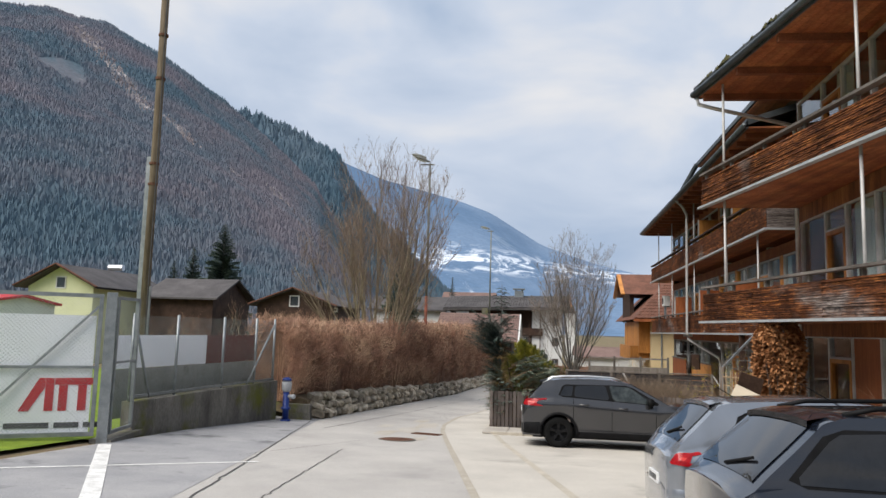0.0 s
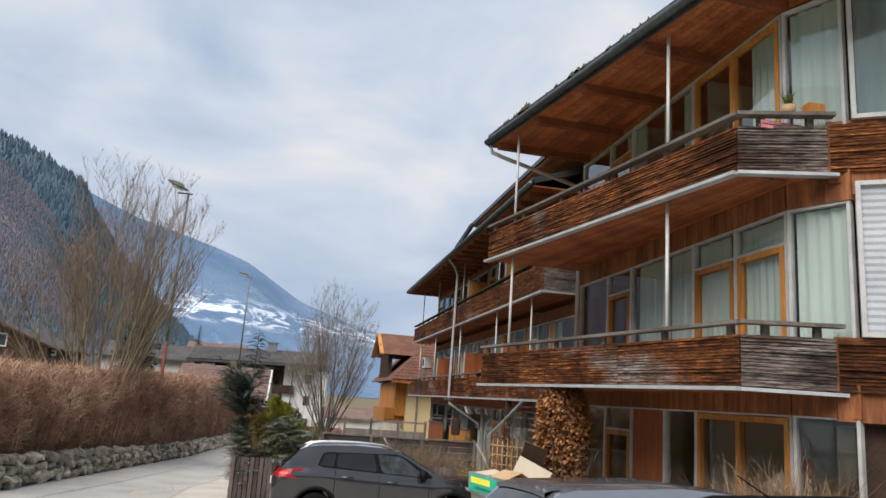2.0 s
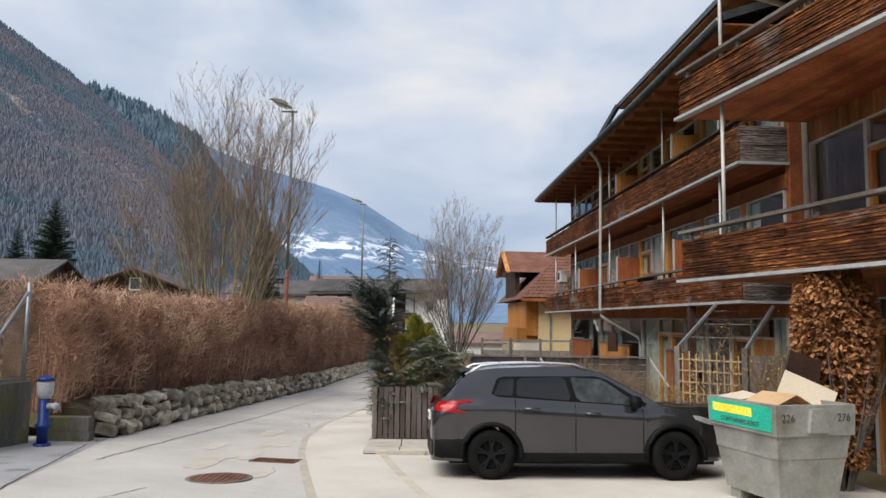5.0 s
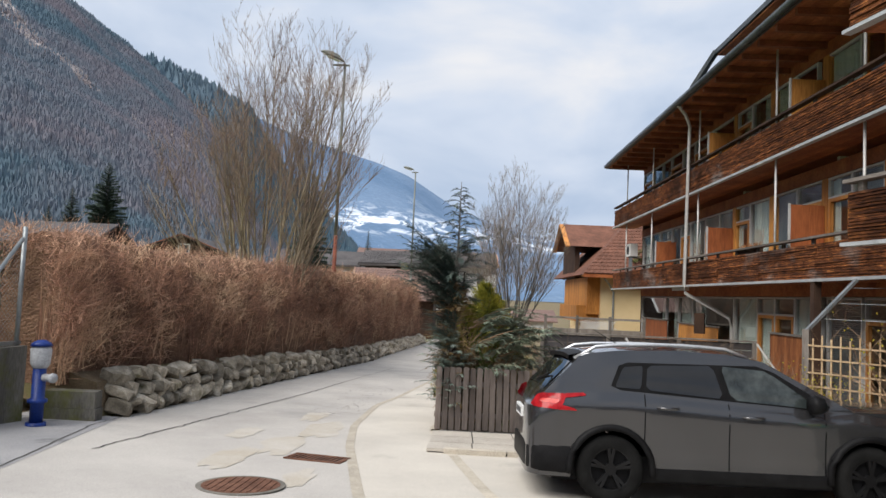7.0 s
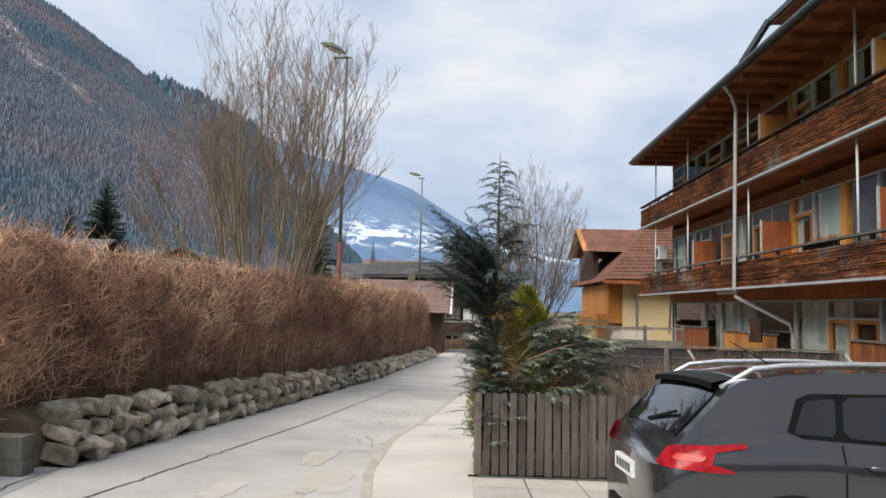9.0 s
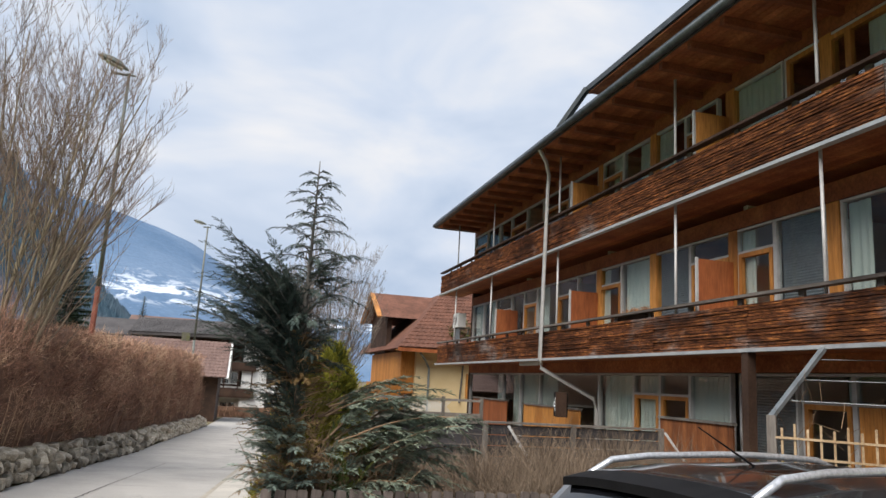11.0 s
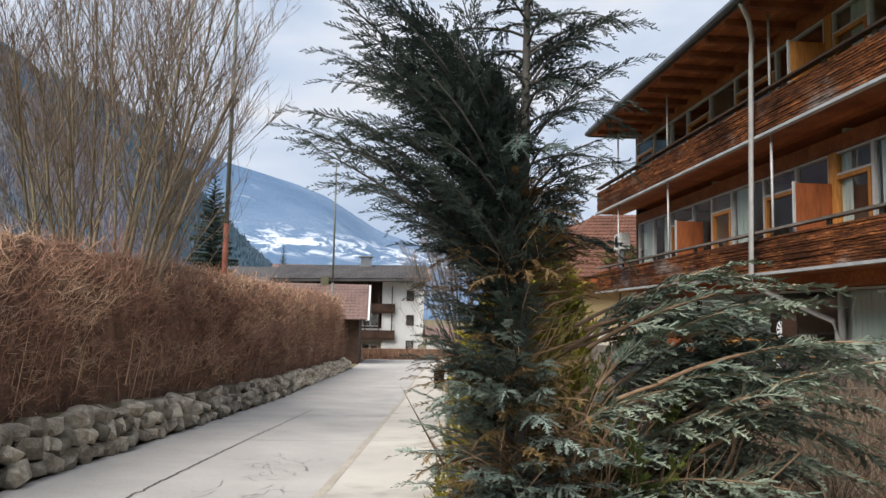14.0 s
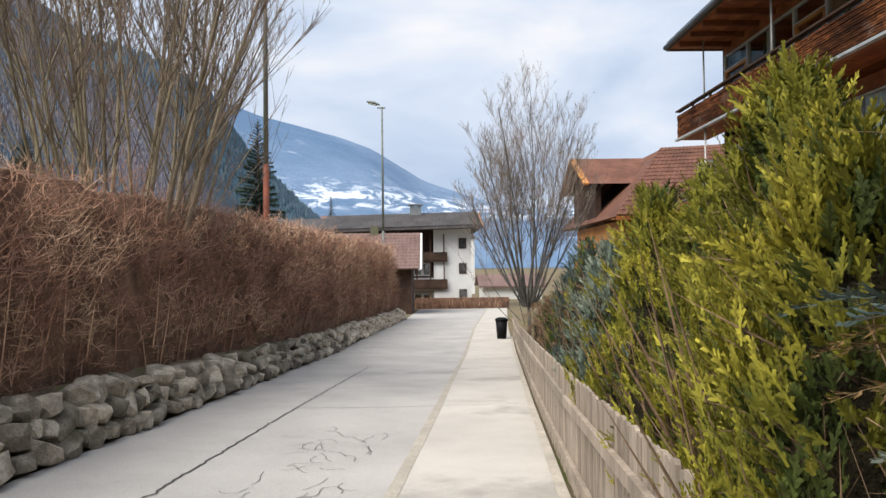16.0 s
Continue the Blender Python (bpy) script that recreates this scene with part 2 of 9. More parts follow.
def board_material(name="weathered_cladding", grey=(0.55, 0.68)):
    """Sun-bleached horizontal cladding: orange where dry, near black and grey where rain has got at it."""
    m, nt, p = nodes_of(name)
    n1 = noise_tex(nt, 2.4, 7, 0.80, (1.0, 1.0, 9.0))
    r1 = ramp(nt, [(0.30, (0.018, 0.009, 0.007)), (0.44, (0.080, 0.030, 0.015)), (0.56, (0.185, 0.072, 0.028)), (0.70, (0.50, 0.22, 0.065))])
    nt.links.new(n1.outputs["Fac"], r1.inputs["Fac"])
    n2 = noise_tex(nt, 3.0, 4, 0.65, (1.2, 1.2, 40.0))
    r2 = ramp(nt, [(0.34, (0.18, 0.16, 0.15)), (0.66, (1.55, 1.5, 1.4))])
    nt.links.new(n2.outputs["Fac"], r2.inputs["Fac"])
    c = mixc(nt, 1.0, r1.outputs["Color"], r2.outputs["Color"], 'MULTIPLY')
    n3 = noise_tex(nt, 0.45, 6, 0.6, (1, 1, 1.6))
    r3 = ramp(nt, [(grey[0], (0, 0, 0)), (grey[1], (0.92, 0.92, 0.92))])
    nt.links.new(n3.outputs["Fac"], r3.inputs["Fac"])
    n4 = noise_tex(nt, 2.0, 4, 0.6, (1.5, 1.5, 25))
    r4 = ramp(nt, [(0.34, (0.030, 0.025, 0.024)), (0.70, (0.32, 0.29, 0.28))])
    nt.links.new(n4.outputs["Fac"], r4.inputs["Fac"])
    c = mixc(nt, r3.outputs["Color"], c, r4.outputs["Color"])
    n5 = noise_tex(nt, 9.0, 4, 0.7, (1.0, 1.0, 11.0))
    r7 = ramp(nt, [(0.36, (0.22, 0.20, 0.2)), (0.5, (1.0, 1.0, 1.0)), (0.68, (1.5, 1.45, 1.35))])
    nt.links.new(n5.outputs["Fac"], r7.inputs["Fac"])
    c = mixc(nt, 1.0, c, r7.outputs["Color"], 'MULTIPLY')
    n6 = noise_tex(nt, 0.5, 5, 0.62, (1, 1, 1.5), distortion=0.4)
    r8 = ramp(nt, [(0.38, (0.34, 0.31, 0.30)), (0.58, (1.15, 1.12, 1.1))])
    nt.links.new(n6.outputs["Fac"], r8.inputs["Fac"])
    c = mixc(nt, 1.0, c, r8.outputs["Color"], 'MULTIPLY')
    oi = nt.nodes.new("ShaderNodeObjectInfo")
    r5 = ramp(nt, [(0.0, (0.72, 0.70, 0.68)), (0.6, (1.0, 1.0, 1.0)), (1.0, (1.28, 1.22, 1.15))])
    nt.links.new(oi.outputs["Random"], r5.inputs["Fac"])
    c = mixc(nt, 1.0, c, r5.outputs["Color"], 'MULTIPLY')
    nt.links.new(c, p.inputs["Base Color"])
    p.inputs["Roughness"].default_value, p.inputs["Specular IOR Level"].default_value = 0.8, 0.12
    b = nt.nodes.new("ShaderNodeBump")
    b.inputs["Strength"].default_value, b.inputs["Distance"].default_value = 0.6, 0.012
    nt.links.new(n2.outputs["Fac"], b.inputs["Height"])
    nt.links.new(b.outputs["Normal"], p.inputs["Normal"])
    return m


BOARD = board_material()
BOARD_GREY = board_material("grey_cladding", (0.26, 0.42))


# ---- mesh building ----
class MB:
    """Collects vertices and faces of one mesh."""

    def __init__(self):
        self.v, self.f = [], []

    def add(self, vs, fs):
        k = len(self.v)
        self.v += [tuple(p) for p in vs]
        self.f += [tuple(i + k for i in q) for q in fs]
        return self

    def box(self, x0, y0, z0, x1, y1, z1, m=None):
        vs = [(x, y, z) for z in (z0, z1) for x, y in ((x0, y0), (x1, y0), (x1, y1), (x0, y1))]
        if m is not None:
            vs = [m @ Vector(p) for p in vs]
        return self.add(vs, [(3, 2, 1, 0), (4, 5, 6, 7), (0, 1, 5, 4), (1, 2, 6, 5), (2, 3, 7, 6), (3, 0, 4, 7)])

    def beam(self, a, b, w, h, up=(0, 0, 1)):
        """A bar from a to b, w wide and h high."""
        a, b = Vector(a), Vector(b)
        d = (b - a).normalized()
        s = d.cross(Vector(up))
        s = s.normalized() if s.length > 1e-6 else Vector((1, 0, 0))
        u = s.cross(d).normalized()
        vs = [p + s * (i * w / 2) + u * (j * h / 2) for p in (a, b) for i, j in ((-1, -1), (1, -1), (1, 1), (-1, 1))]
        return self.add(vs, [(0, 1, 2, 3), (7, 6, 5, 4), (4, 5, 1, 0), (5, 6, 2, 1), (6, 7, 3, 2), (7, 4, 0, 3)])

    def tube(self, pts, rs, n=8, caps=True):
        """A round tube along pts with the radii rs."""
        pts = [Vector(p) for p in pts]
        rs = [rs] * len(pts) if isinstance(rs, (int, float)) else rs
        k = len(self.v)
        for i, p in enumerate(pts):
            d = (pts[min(i + 1, len(pts) - 1)] - pts[max(i - 1, 0)]).normalized()
            s = d.cross(Vector((0, 0, 1)) if abs(d.z) < 0.95 else Vector((0, 1, 0))).normalized()
            u = s.cross(d)
            self.v += [tuple(p + rs[i] * (math.cos(2 * math.pi * j / n) * s + math.sin(2 * math.pi * j / n) * u)) for j in range(n)]
        for i in range(len(pts) - 1):
            for j in range(n):
                a, b = k + i * n + j, k + i * n + (j + 1) % n
                self.f.append((a, a + n, b + n, b))
        if caps:
            self.f.append(tuple(k + j for j in range(n)))
            self.f.append(tuple(k + (len(pts) - 1) * n + j for j in reversed(range(n))))
        return self

    def prism(self, poly, d0, d1, m=None):
        """A polygon in x, y, pulled from d0 to d1 along z; m places it."""
        n = len(poly)
        vs = [Vector((x, y, d)) for d in (d0, d1) for x, y in poly]
        if m is not None:
            vs = [m @ p for p in vs]
        return self.add(vs, [tuple(reversed(range(n))), tuple(range(n, 2 * n))] + [(i, (i + 1) % n, n + (i + 1) % n, n + i) for i in range(n)])

    def mesh(self, name, smooth=False):
        me = bpy.data.meshes.new(name)
        me.from_pydata(self.v, [], self.f)
        if smooth:
            me.shade_smooth()
        me.update()
        return me


def part(name, mb, material, parent=None, label="", smooth=False):
    me = mb.mesh(name, smooth) if isinstance(mb, MB) else mb
    if material is not None and not me.materials:
        me.materials.append(material)
    ob = new(name, me)
    ob.parent = parent
    return tagged(ob, label)


def thing(name, label, category, at=(0, 0, 0), group="", kind="", m=None):
    ob = new(name)
    ob.empty_display_size = 0.2
    ob.matrix_basis = m if m is not None else Matrix.Translation(at)
    return tagged(ob, label, category, group, kind)


def setting(name, mb, material, label="", smooth=False, category=""):
    return tagged(part(name, mb, material, None, label, smooth), "", category, "", "structure")


def lerp(table, y):
    """Piecewise linear value from a table of (y, value)."""
    if y <= table[0][0]:
        return table[0][1]
    for (a, p), (b, q) in zip(table, table[1:]):
        if y <= b:
            return p + (q - p) * (y - a) / (b - a)
    return table[-1][1]


# ---- ground ----
SLOPE = [(-60, 2.2), (-30, 1.62), (0, 0.0), (45, -2.43), (95, -3.72), (200, -5.0), (4000, -5.0)]
KERB_X = [(-30, 3.4), (0, 0.75), (9.5, -0.94), (16.7, -2.32), (19.1, -2.75), (21.2, -2.99), (24.7, -3.0), (26.8, -2.72), (32.3, -2.26), (60, 0.0), (92, 3.2)]
EDGE_X = [(-30, 4.8), (0, 2.0), (9.96, 0.33), (16.9, -1.04), (20.9, -1.68), (26.7, -1.23), (32.2, -0.74), (52, 1.15), (60, 1.9), (92, 5.2)]
WALL_X = [(20, -6.55), (28, -6.3), (35, -6.1), (45, -5.8), (58, -5.0), (70, -4.2), (92, -3.5)]


def gz(x, y):
    return lerp(SLOPE, y) + 0.02 * min(4.5, max(0.0, -3.0 - x))


def strip(y0, y1, left, right, dz, step=1.0, cols=6, low=0.0):
    """A sheet draped over the ground between two edges."""
    mb = MB()
    n = max(1, round((y1 - y0) / step))
    for i in range(n + 1):
        y = y0 + (y1 - y0) * i / n
        a, b = left(y), right(y)
        for j in range(cols + 1):
            x = a + (b - a) * j / cols
            mb.v.append((x, y, gz(x, y) + dz))
    for i in range(n):
        for j in range(cols):
            k = i * (cols + 1) + j
            mb.f.append((k, k + 1, k + cols + 2, k + cols + 1))
    return mb


def line_strip(pts, width, dz):
    """A narrow painted or tarred line that follows the ground."""
    mb = MB()
    for i, (x, y) in enumerate(pts):
        a, b = pts[max(i - 1, 0)], pts[min(i + 1, len(pts) - 1)]
        d = Vector((b[0] - a[0], b[1] - a[1]))
        d = d.normalized() if d.length else Vector((0, 1))
        w = width / 2
        for s in (-1, 1):
            px, py = x - s * d.y * w, y + s * d.x * w
            mb.v.append((px, py, gz(px, py) + dz))
    mb.f = [(2 * i, 2 * i + 2, 2 * i + 3, 2 * i + 1) for i in range(len(pts) - 1)]
    return mb


def ground_sheet():
    xs = [-4000, -2000, -800, -300, -120, -60] + [-40 + 4 * i for i in range(21)] + [60, 120, 300, 800, 2000, 4000]
    ys = [-1500, -600, -200, -90, -60, -45] + [-30 + 3 * i for i in range(46)] + [120, 160, 200, 300, 600, 1200, 2500, 4500]
    mb = MB()
    for y in ys:
        mb.v += [(x, y, gz(x, y) - 0.03) for x in xs]
    n = len(xs)
    mb.f = [(j * n + i, j * n + i + 1, (j + 1) * n + i + 1, (j + 1) * n + i) for j in range(len(ys) - 1) for i in range(n - 1)]
    return mb


setting("ground", ground_sheet(), SOIL, "bare brown earth with patches of old grass", category="ground")
setting("road", strip(-30, 92, lambda y: -7.9 if y < 20 else lerp(WALL_X, y) + 0.1, lambda y: lerp(KERB_X, y), 0.0, 0.5, 8), ASPHALT, "pale worn asphalt lane running downhill", category="road")
setting("pavement", strip(-30, 92, lambda y: lerp(KERB_X, y) + 0.10, lambda y: lerp(EDGE_X, y), 0.006, 0.5, 3), SIDEWALK, "pale asphalt footpath flush with the lane", category="pavement")
setting("parking_area", strip(-30, 18.9, lambda y: lerp(EDGE_X, y) + 0.10, lambda y: 12.0 if y < 8 else 5.2, 0.0, 0.7, 8), SIDEWALK, "pale asphalt parking bays in front of the flats", category="pavement")
setting("field", strip(-30, 60, lambda y: -120, lambda y: -8.35 if y < 21 else -9.6, 0.04, 3, 12), GRASS, "bright green mown sports field", category="grass")


# ---- mountains ----
def mountain(name, ridge, r0, r1, base, material, label, seed, steps_a=150, steps_r=46, rough=0.09, bulge=1.0):
    """A mountainside as a height field round the valley: ridge gives (azimuth, elevation angle) at the distance r1."""
    mb = MB()
    a0, a1 = ridge[0][0], ridge[-1][0]
    for i in range(steps_a + 1):
        az = a0 + (a1 - a0) * i / steps_a
        top = math.tan(radians(lerp(ridge, az))) * r1 - base
        for j in range(steps_r + 1):
            s = j / steps_r
            r = r0 + (r1 - r0) * s
            x, y = r * math.sin(radians(az)), r * math.cos(radians(az))
            n = noise.fractal(Vector((x, y, seed * 100)) * (3.2 / r1), 0.9, 2.1, 6)
            h = top * (s ** bulge) * (1 + rough * n * (1.5 - s))
            mb.v.append((x, y, base + h + (1 - s) * rough * 0.2 * top * n * s))
    m = steps_r + 1
    mb.f = [(i * m + j, (i + 1) * m + j, (i + 1) * m + j + 1, i * m + j + 1) for i in range(steps_a) for j in range(steps_r)]
    return setting(name, mb, material, label, True, "mountain"), mb


def wooded(nt, size, conifer, beech):
    """Colour of a mixed wood: dark spruce stands among bare beech, haze blue included."""
    n = noise_tex(nt, size, 8, 0.66, (1, 1, 0.55), distortion=0.5)
    mid = tuple((a + b) / 2 for a, b in zip(conifer, beech))
    r = ramp(nt, [(0.40, conifer), (0.50, mid), (0.60, beech)])
    nt.links.new(n.outputs["Fac"], r.inputs["Fac"])
    return r.outputs["Color"]


def slope_material(name, conifer, beech, rock, snow=None, size=0.004, rock_at=(0.60, 0.68), snow_at=(0.50, 0.56), band=None):
    m, nt, p = nodes_of(name)
    c = wooded(nt, size * 0.9, conifer, beech)
    n2 = noise_tex(nt, size * 2.2, 9, 0.72, (1.0, 1.0, 0.7), distortion=0.8)
    r2 = ramp(nt, [(rock_at[0], (0, 0, 0)), (rock_at[1], (0.85, 0.85, 0.85))])
    nt.links.new(n2.outputs["Fac"], r2.inputs["Fac"])
    n5 = noise_tex(nt, size * 40, 4, 0.7)
    grain = 0.22 if not snow else 0.12
    r5 = ramp(nt, [(0.3, (1 - grain,) * 3), (0.7, (1 + grain,) * 3)])
    nt.links.new(n5.outputs["Fac"], r5.inputs["Fac"])
    c = mixc(nt, r2.outputs["Color"], c, rock)
    c = mixc(nt, 1.0, c, r5.outputs["Color"], 'MULTIPLY')
    if snow:
        tc, sx = nt.nodes.new("ShaderNodeTexCoord"), nt.nodes.new("ShaderNodeSeparateXYZ")
        nt.links.new(tc.outputs["Object"], sx.inputs["Vector"])
        rb = ramp(nt, [(0.0, (0, 0, 0)), (0.22, (1, 1, 1)), (0.5, (1, 1, 1)), (1.0, (0, 0, 0))])
        mr = nt.nodes.new("ShaderNodeMapRange")
        mr.inputs["From Min"].default_value, mr.inputs["From Max"].default_value = band
        nt.links.new(sx.outputs["Z"], mr.inputs["Value"])
        nt.links.new(mr.outputs["Result"], rb.inputs["Fac"])
        n3 = noise_tex(nt, size * 6.5, 9, 0.72, (1, 0.35, 2.2), distortion=1.2)
        r3 = ramp(nt, [(snow_at[0], (0, 0, 0)), (snow_at[1], (1, 1, 1))])
        nt.links.new(n3.outputs["Fac"], r3.inputs["Fac"])
        f1 = mixc(nt, 1.0, r3.outputs["Color"], rb.outputs["Color"], 'MULTIPLY')
        n6 = noise_tex(nt, size * 4.0, 8, 0.7, (1, 0.5, 1.0), distortion=0.8)
        r6 = ramp(nt, [(0.62, (0, 0, 0)), (0.70, (0.55, 0.55, 0.55))])
        nt.links.new(n6.outputs["Fac"], r6.inputs["Fac"])
        f1 = mixc(nt, 1.0, f1, r6.outputs["Color"], 'ADD')
        c = mixc(nt, f1, c, snow)
    nt.links.new(c, p.inputs["Base Color"])
    p.inputs["Roughness"].default_value = 0.95
    p.inputs["Specular IOR Level"].default_value = 0.1
    return m


def far_trees(name, size, conifer, beech):
    m, nt, p = nodes_of(name)
    gi = nt.nodes.new("ShaderNodeNewGeometry")
    r6 = ramp(nt, [(0.0, (0.9,) * 3), (1.0, (1.1,) * 3)])
    nt.links.new(gi.outputs["Random Per Island"], r6.inputs["Fac"])
    nt.links.new(mixc(nt, 1.0, wooded(nt, size * 0.9, conifer, beech), r6.outputs["Color"], 'MULTIPLY'), p.inputs["Base Color"])
    p.inputs["Roughness"].default_value, p.inputs["Specular IOR Level"].default_value = 0.95, 0.1
    return m


# Blue aerial haze is mixed into these tones, stronger with distance.
NEAR_WOOD_HAZE = ((0.070, 0.106, 0.134), (0.136, 0.130, 0.150))
MID_WOOD_HAZE = ((0.075, 0.125, 0.165), (0.115, 0.160, 0.200))
FOREST_NEAR = slope_material("forest_slope", *NEAR_WOOD_HAZE, (0.33, 0.30, 0.30), size=0.0075, rock_at=(0.62, 0.72))
FOREST_MID = slope_material("haze_tinted_forest_slope", *MID_WOOD_HAZE, (0.25, 0.27, 0.31), size=0.004, rock_at=(0.62, 0.70))
FOREST_FAR = slope_material("haze_tinted_distant_slope", (0.100, 0.165, 0.265), (0.155, 0.225, 0.33), (0.21, 0.28, 0.37), snow=(0.66, 0.71, 0.78), size=0.0016, rock_at=(0.58, 0.70), snow_at=(0.49, 0.56), band=(165, 310))

RIDGE_NEAR = [(-150, 14), (-110, 20), (-80, 25), (-60, 24), (-48, 21.8), (-41.6, 21.2), (-38.1, 21.2), (-34.7, 20.7), (-30.7, 19.2), (-25.9, 16.3), (-21.4, 13.1), (-18.7, 10.8), (-16.8, 7.8), (-14.5, 4.5), (-12.5, 1.6)]
RIDGE_MID = [(-34, 15.2), (-24.2, 15.7), (-20.2, 14.8), (-17.0, 13.2), (-15.8, 11.3), (-14.1, 9.0), (-10.3, 5.0), (-6, 1.2)]
RIDGE_FAR = [(-26, 15.0), (-17, 13.0), (-13.3, 11.7), (-9.5, 10.8), (-7.2, 10.2), (-4.6, 9.3), (-0.5, 6.8), (3.5, 5.4), (7, 4.6), (16, 4.4), (40, 7), (80, 9)]
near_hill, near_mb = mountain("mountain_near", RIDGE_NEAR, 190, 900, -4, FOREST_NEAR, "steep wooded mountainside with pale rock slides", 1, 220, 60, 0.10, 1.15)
mid_hill, mid_mb = mountain("mountain_behind", RIDGE_MID, 900, 1500, -4, FOREST_MID, "wooded ridge behind the mountainside, tinted blue for haze", 2, 90, 36, 0.08)
mountain("mountain_far", RIDGE_FAR, 1600, 3400, -4, FOREST_FAR, "distant mountain with snowfields, coloured blue for haze", 3, 160, 60, 0.05)

# Unseen hill, added behind the camera to darken reflections on the cars.
RIDGE_UNSEEN = [(55, 3), (75, 8), (100, 12), (130, 13), (160, 10), (185, 11), (212, 10)]
opp_hill, opp_mb = mountain("mountain_unseen", RIDGE_UNSEEN, 150, 800, -4, FOREST_NEAR, "unseen wooded mountainside, added to darken reflections", 4, 120, 30, 0.10, 1.1)


def slope_point(mb, ridge, az, f, steps_a=220, steps_r=60):
    i = (az - ridge[0][0]) / (ridge[-1][0] - ridge[0][0]) * steps_a
    j = f * steps_r
    k, m = int(i) * (steps_r + 1) + int(j), steps_r + 1
    a, b, c, d = (Vector(mb.v[n]) for n in (k, k + m, k + m + 1, k + 1))
    u, v = i - int(i), j - int(j)
    return a.lerp(b, u).lerp(d.lerp(c, u), v)


SCARS = [(-36.6, 0.85, -33.8, 0.70, 1.0), (-33.8, 0.70, -31.4, 0.57, 1.2), (-29.9, 0.58, -28.2, 0.53, 0.7), (-22.2, 0.57, -19.3, 0.46, 0.8), (-25.5, 0.52, -24.6, 0.50, 0.5)]
scar_points = [slope_point(near_mb, RIDGE_NEAR, a0 + (a1 - a0) * k / 8, f0 + (f1 - f0) * k / 8) for a0, f0, a1, f1, w in SCARS for k in range(9)]
SLIDE_ROCK = surface("pale_slide_rock", [(0.35, (0.16, 0.14, 0.15)), (0.5, (0.26, 0.23, 0.23)), (0.65, (0.40, 0.37, 0.37))], 0.04, 0.5, 0.95, bump=0, spec=0.1, island=0.25)
rnd = random.Random(8)
scree = MB()
for k in range(2600):
    a0, f0, a1, f1, w = SCARS[rnd.choice((0, 0, 1, 1, 1, 2, 3, 3, 4))]
    u = rnd.random()
    p = slope_point(near_mb, RIDGE_NEAR, a0 + (a1 - a0) * u + rnd.gauss(0, 0.38 * w), f0 + (f1 - f0) * u + rnd.gauss(0, 0.018 * w))
    r, h, ph = rnd.uniform(0.8, 2.6), rnd.uniform(0.7, 2.4), rnd.random() * 6
    scree.add([p + Vector((r * math.cos(ph + 2.094 * i), r * math.sin(ph + 2.094 * i), -0.3)) for i in range(3)] + [p + Vector((0, 0, h))], [(0, 1, 3), (1, 2, 3), (2, 0, 3)])
tagged(part("rock_slide", scree, SLIDE_ROCK, None, "pale grey rock slides on the wooded mountainside"), "", "rock", "", "stuff")


def forest(name, mb_src, count, seed, h0, h1, material, label, low, turn=(-180, 180)):
    """Close-set rough spruces on the part of a slope between two bearings."""
    rnd = random.Random(seed)
    out = MB()
    mid = [math.degrees(math.atan2(mb_src.v[q[0]][0], mb_src.v[q[0]][1])) for q in mb_src.f]
    faces = [q for q, a in zip(mb_src.f, mid) if turn[0] < a < turn[1]]
    for _ in range(count):
        q = faces[rnd.randrange(len(faces))]
        a, b, c, d = (Vector(mb_src.v[i]) for i in q)
        s, t = rnd.random(), rnd.random()
        p = a.lerp(b, s).lerp(d.lerp(c, s), t)
        if p.z < low or noise.noise(p * 0.011) < -0.62:
            continue
        if turn[1] < 0 and any((p - q_).length_squared < 90 for q_ in scar_points) and rnd.random() < 0.75:
            continue
        h = rnd.uniform(h0, h1) * (1 + 0.35 * noise.noise(p * 0.03))
        r = h * rnd.uniform(0.26, 0.40)
        ph = rnd.random() * 6
        vs = [p + Vector((r * math.cos(ph + 2.094 * i), r * math.sin(ph + 2.094 * i), -0.1 * h)) for i in range(3)] + [p + Vector((0, 0, h))]
        out.add(vs, [(0, 1, 3), (1, 2, 3), (2, 0, 3)])
    return tagged(part(name, out, material, None, label), "", "forest", "", "stuff")


# Haze blue is in the tree tones too; near ones lifted above the slope.
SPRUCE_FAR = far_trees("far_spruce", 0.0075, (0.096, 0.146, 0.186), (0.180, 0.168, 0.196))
SPRUCE_FAR2 = far_trees("haze_tinted_spruce", 0.004, *MID_WOOD_HAZE)
forest("forest", near_mb, 110000, 5, 2.0, 4.4, SPRUCE_FAR, "spruce and bare beech forest covering the mountainside, tinted with haze", -3, (-50, -12))
forest("forest", mid_mb, 16000, 6, 9, 17, SPRUCE_FAR2, "spruce forest on the ridge behind, tinted blue for haze", 40)
# Trees for the unseen added hill.
forest("forest", opp_mb, 6000, 7, 8, 15, SPRUCE_FAR, "spruce forest on the unseen added mountainside", -3)


# ---- apartment blocks ----
def frame_at(p, u):
    """Local axes on a wall: x along u, y outwards, z up."""
    n = Vector((-u[1], u[0], 0))
    m = Matrix.Identity(4)
    m.col[0], m.col[1], m.col[3] = (u[0], u[1], 0, 0), (*n, 0), (*p, 1)
    return m


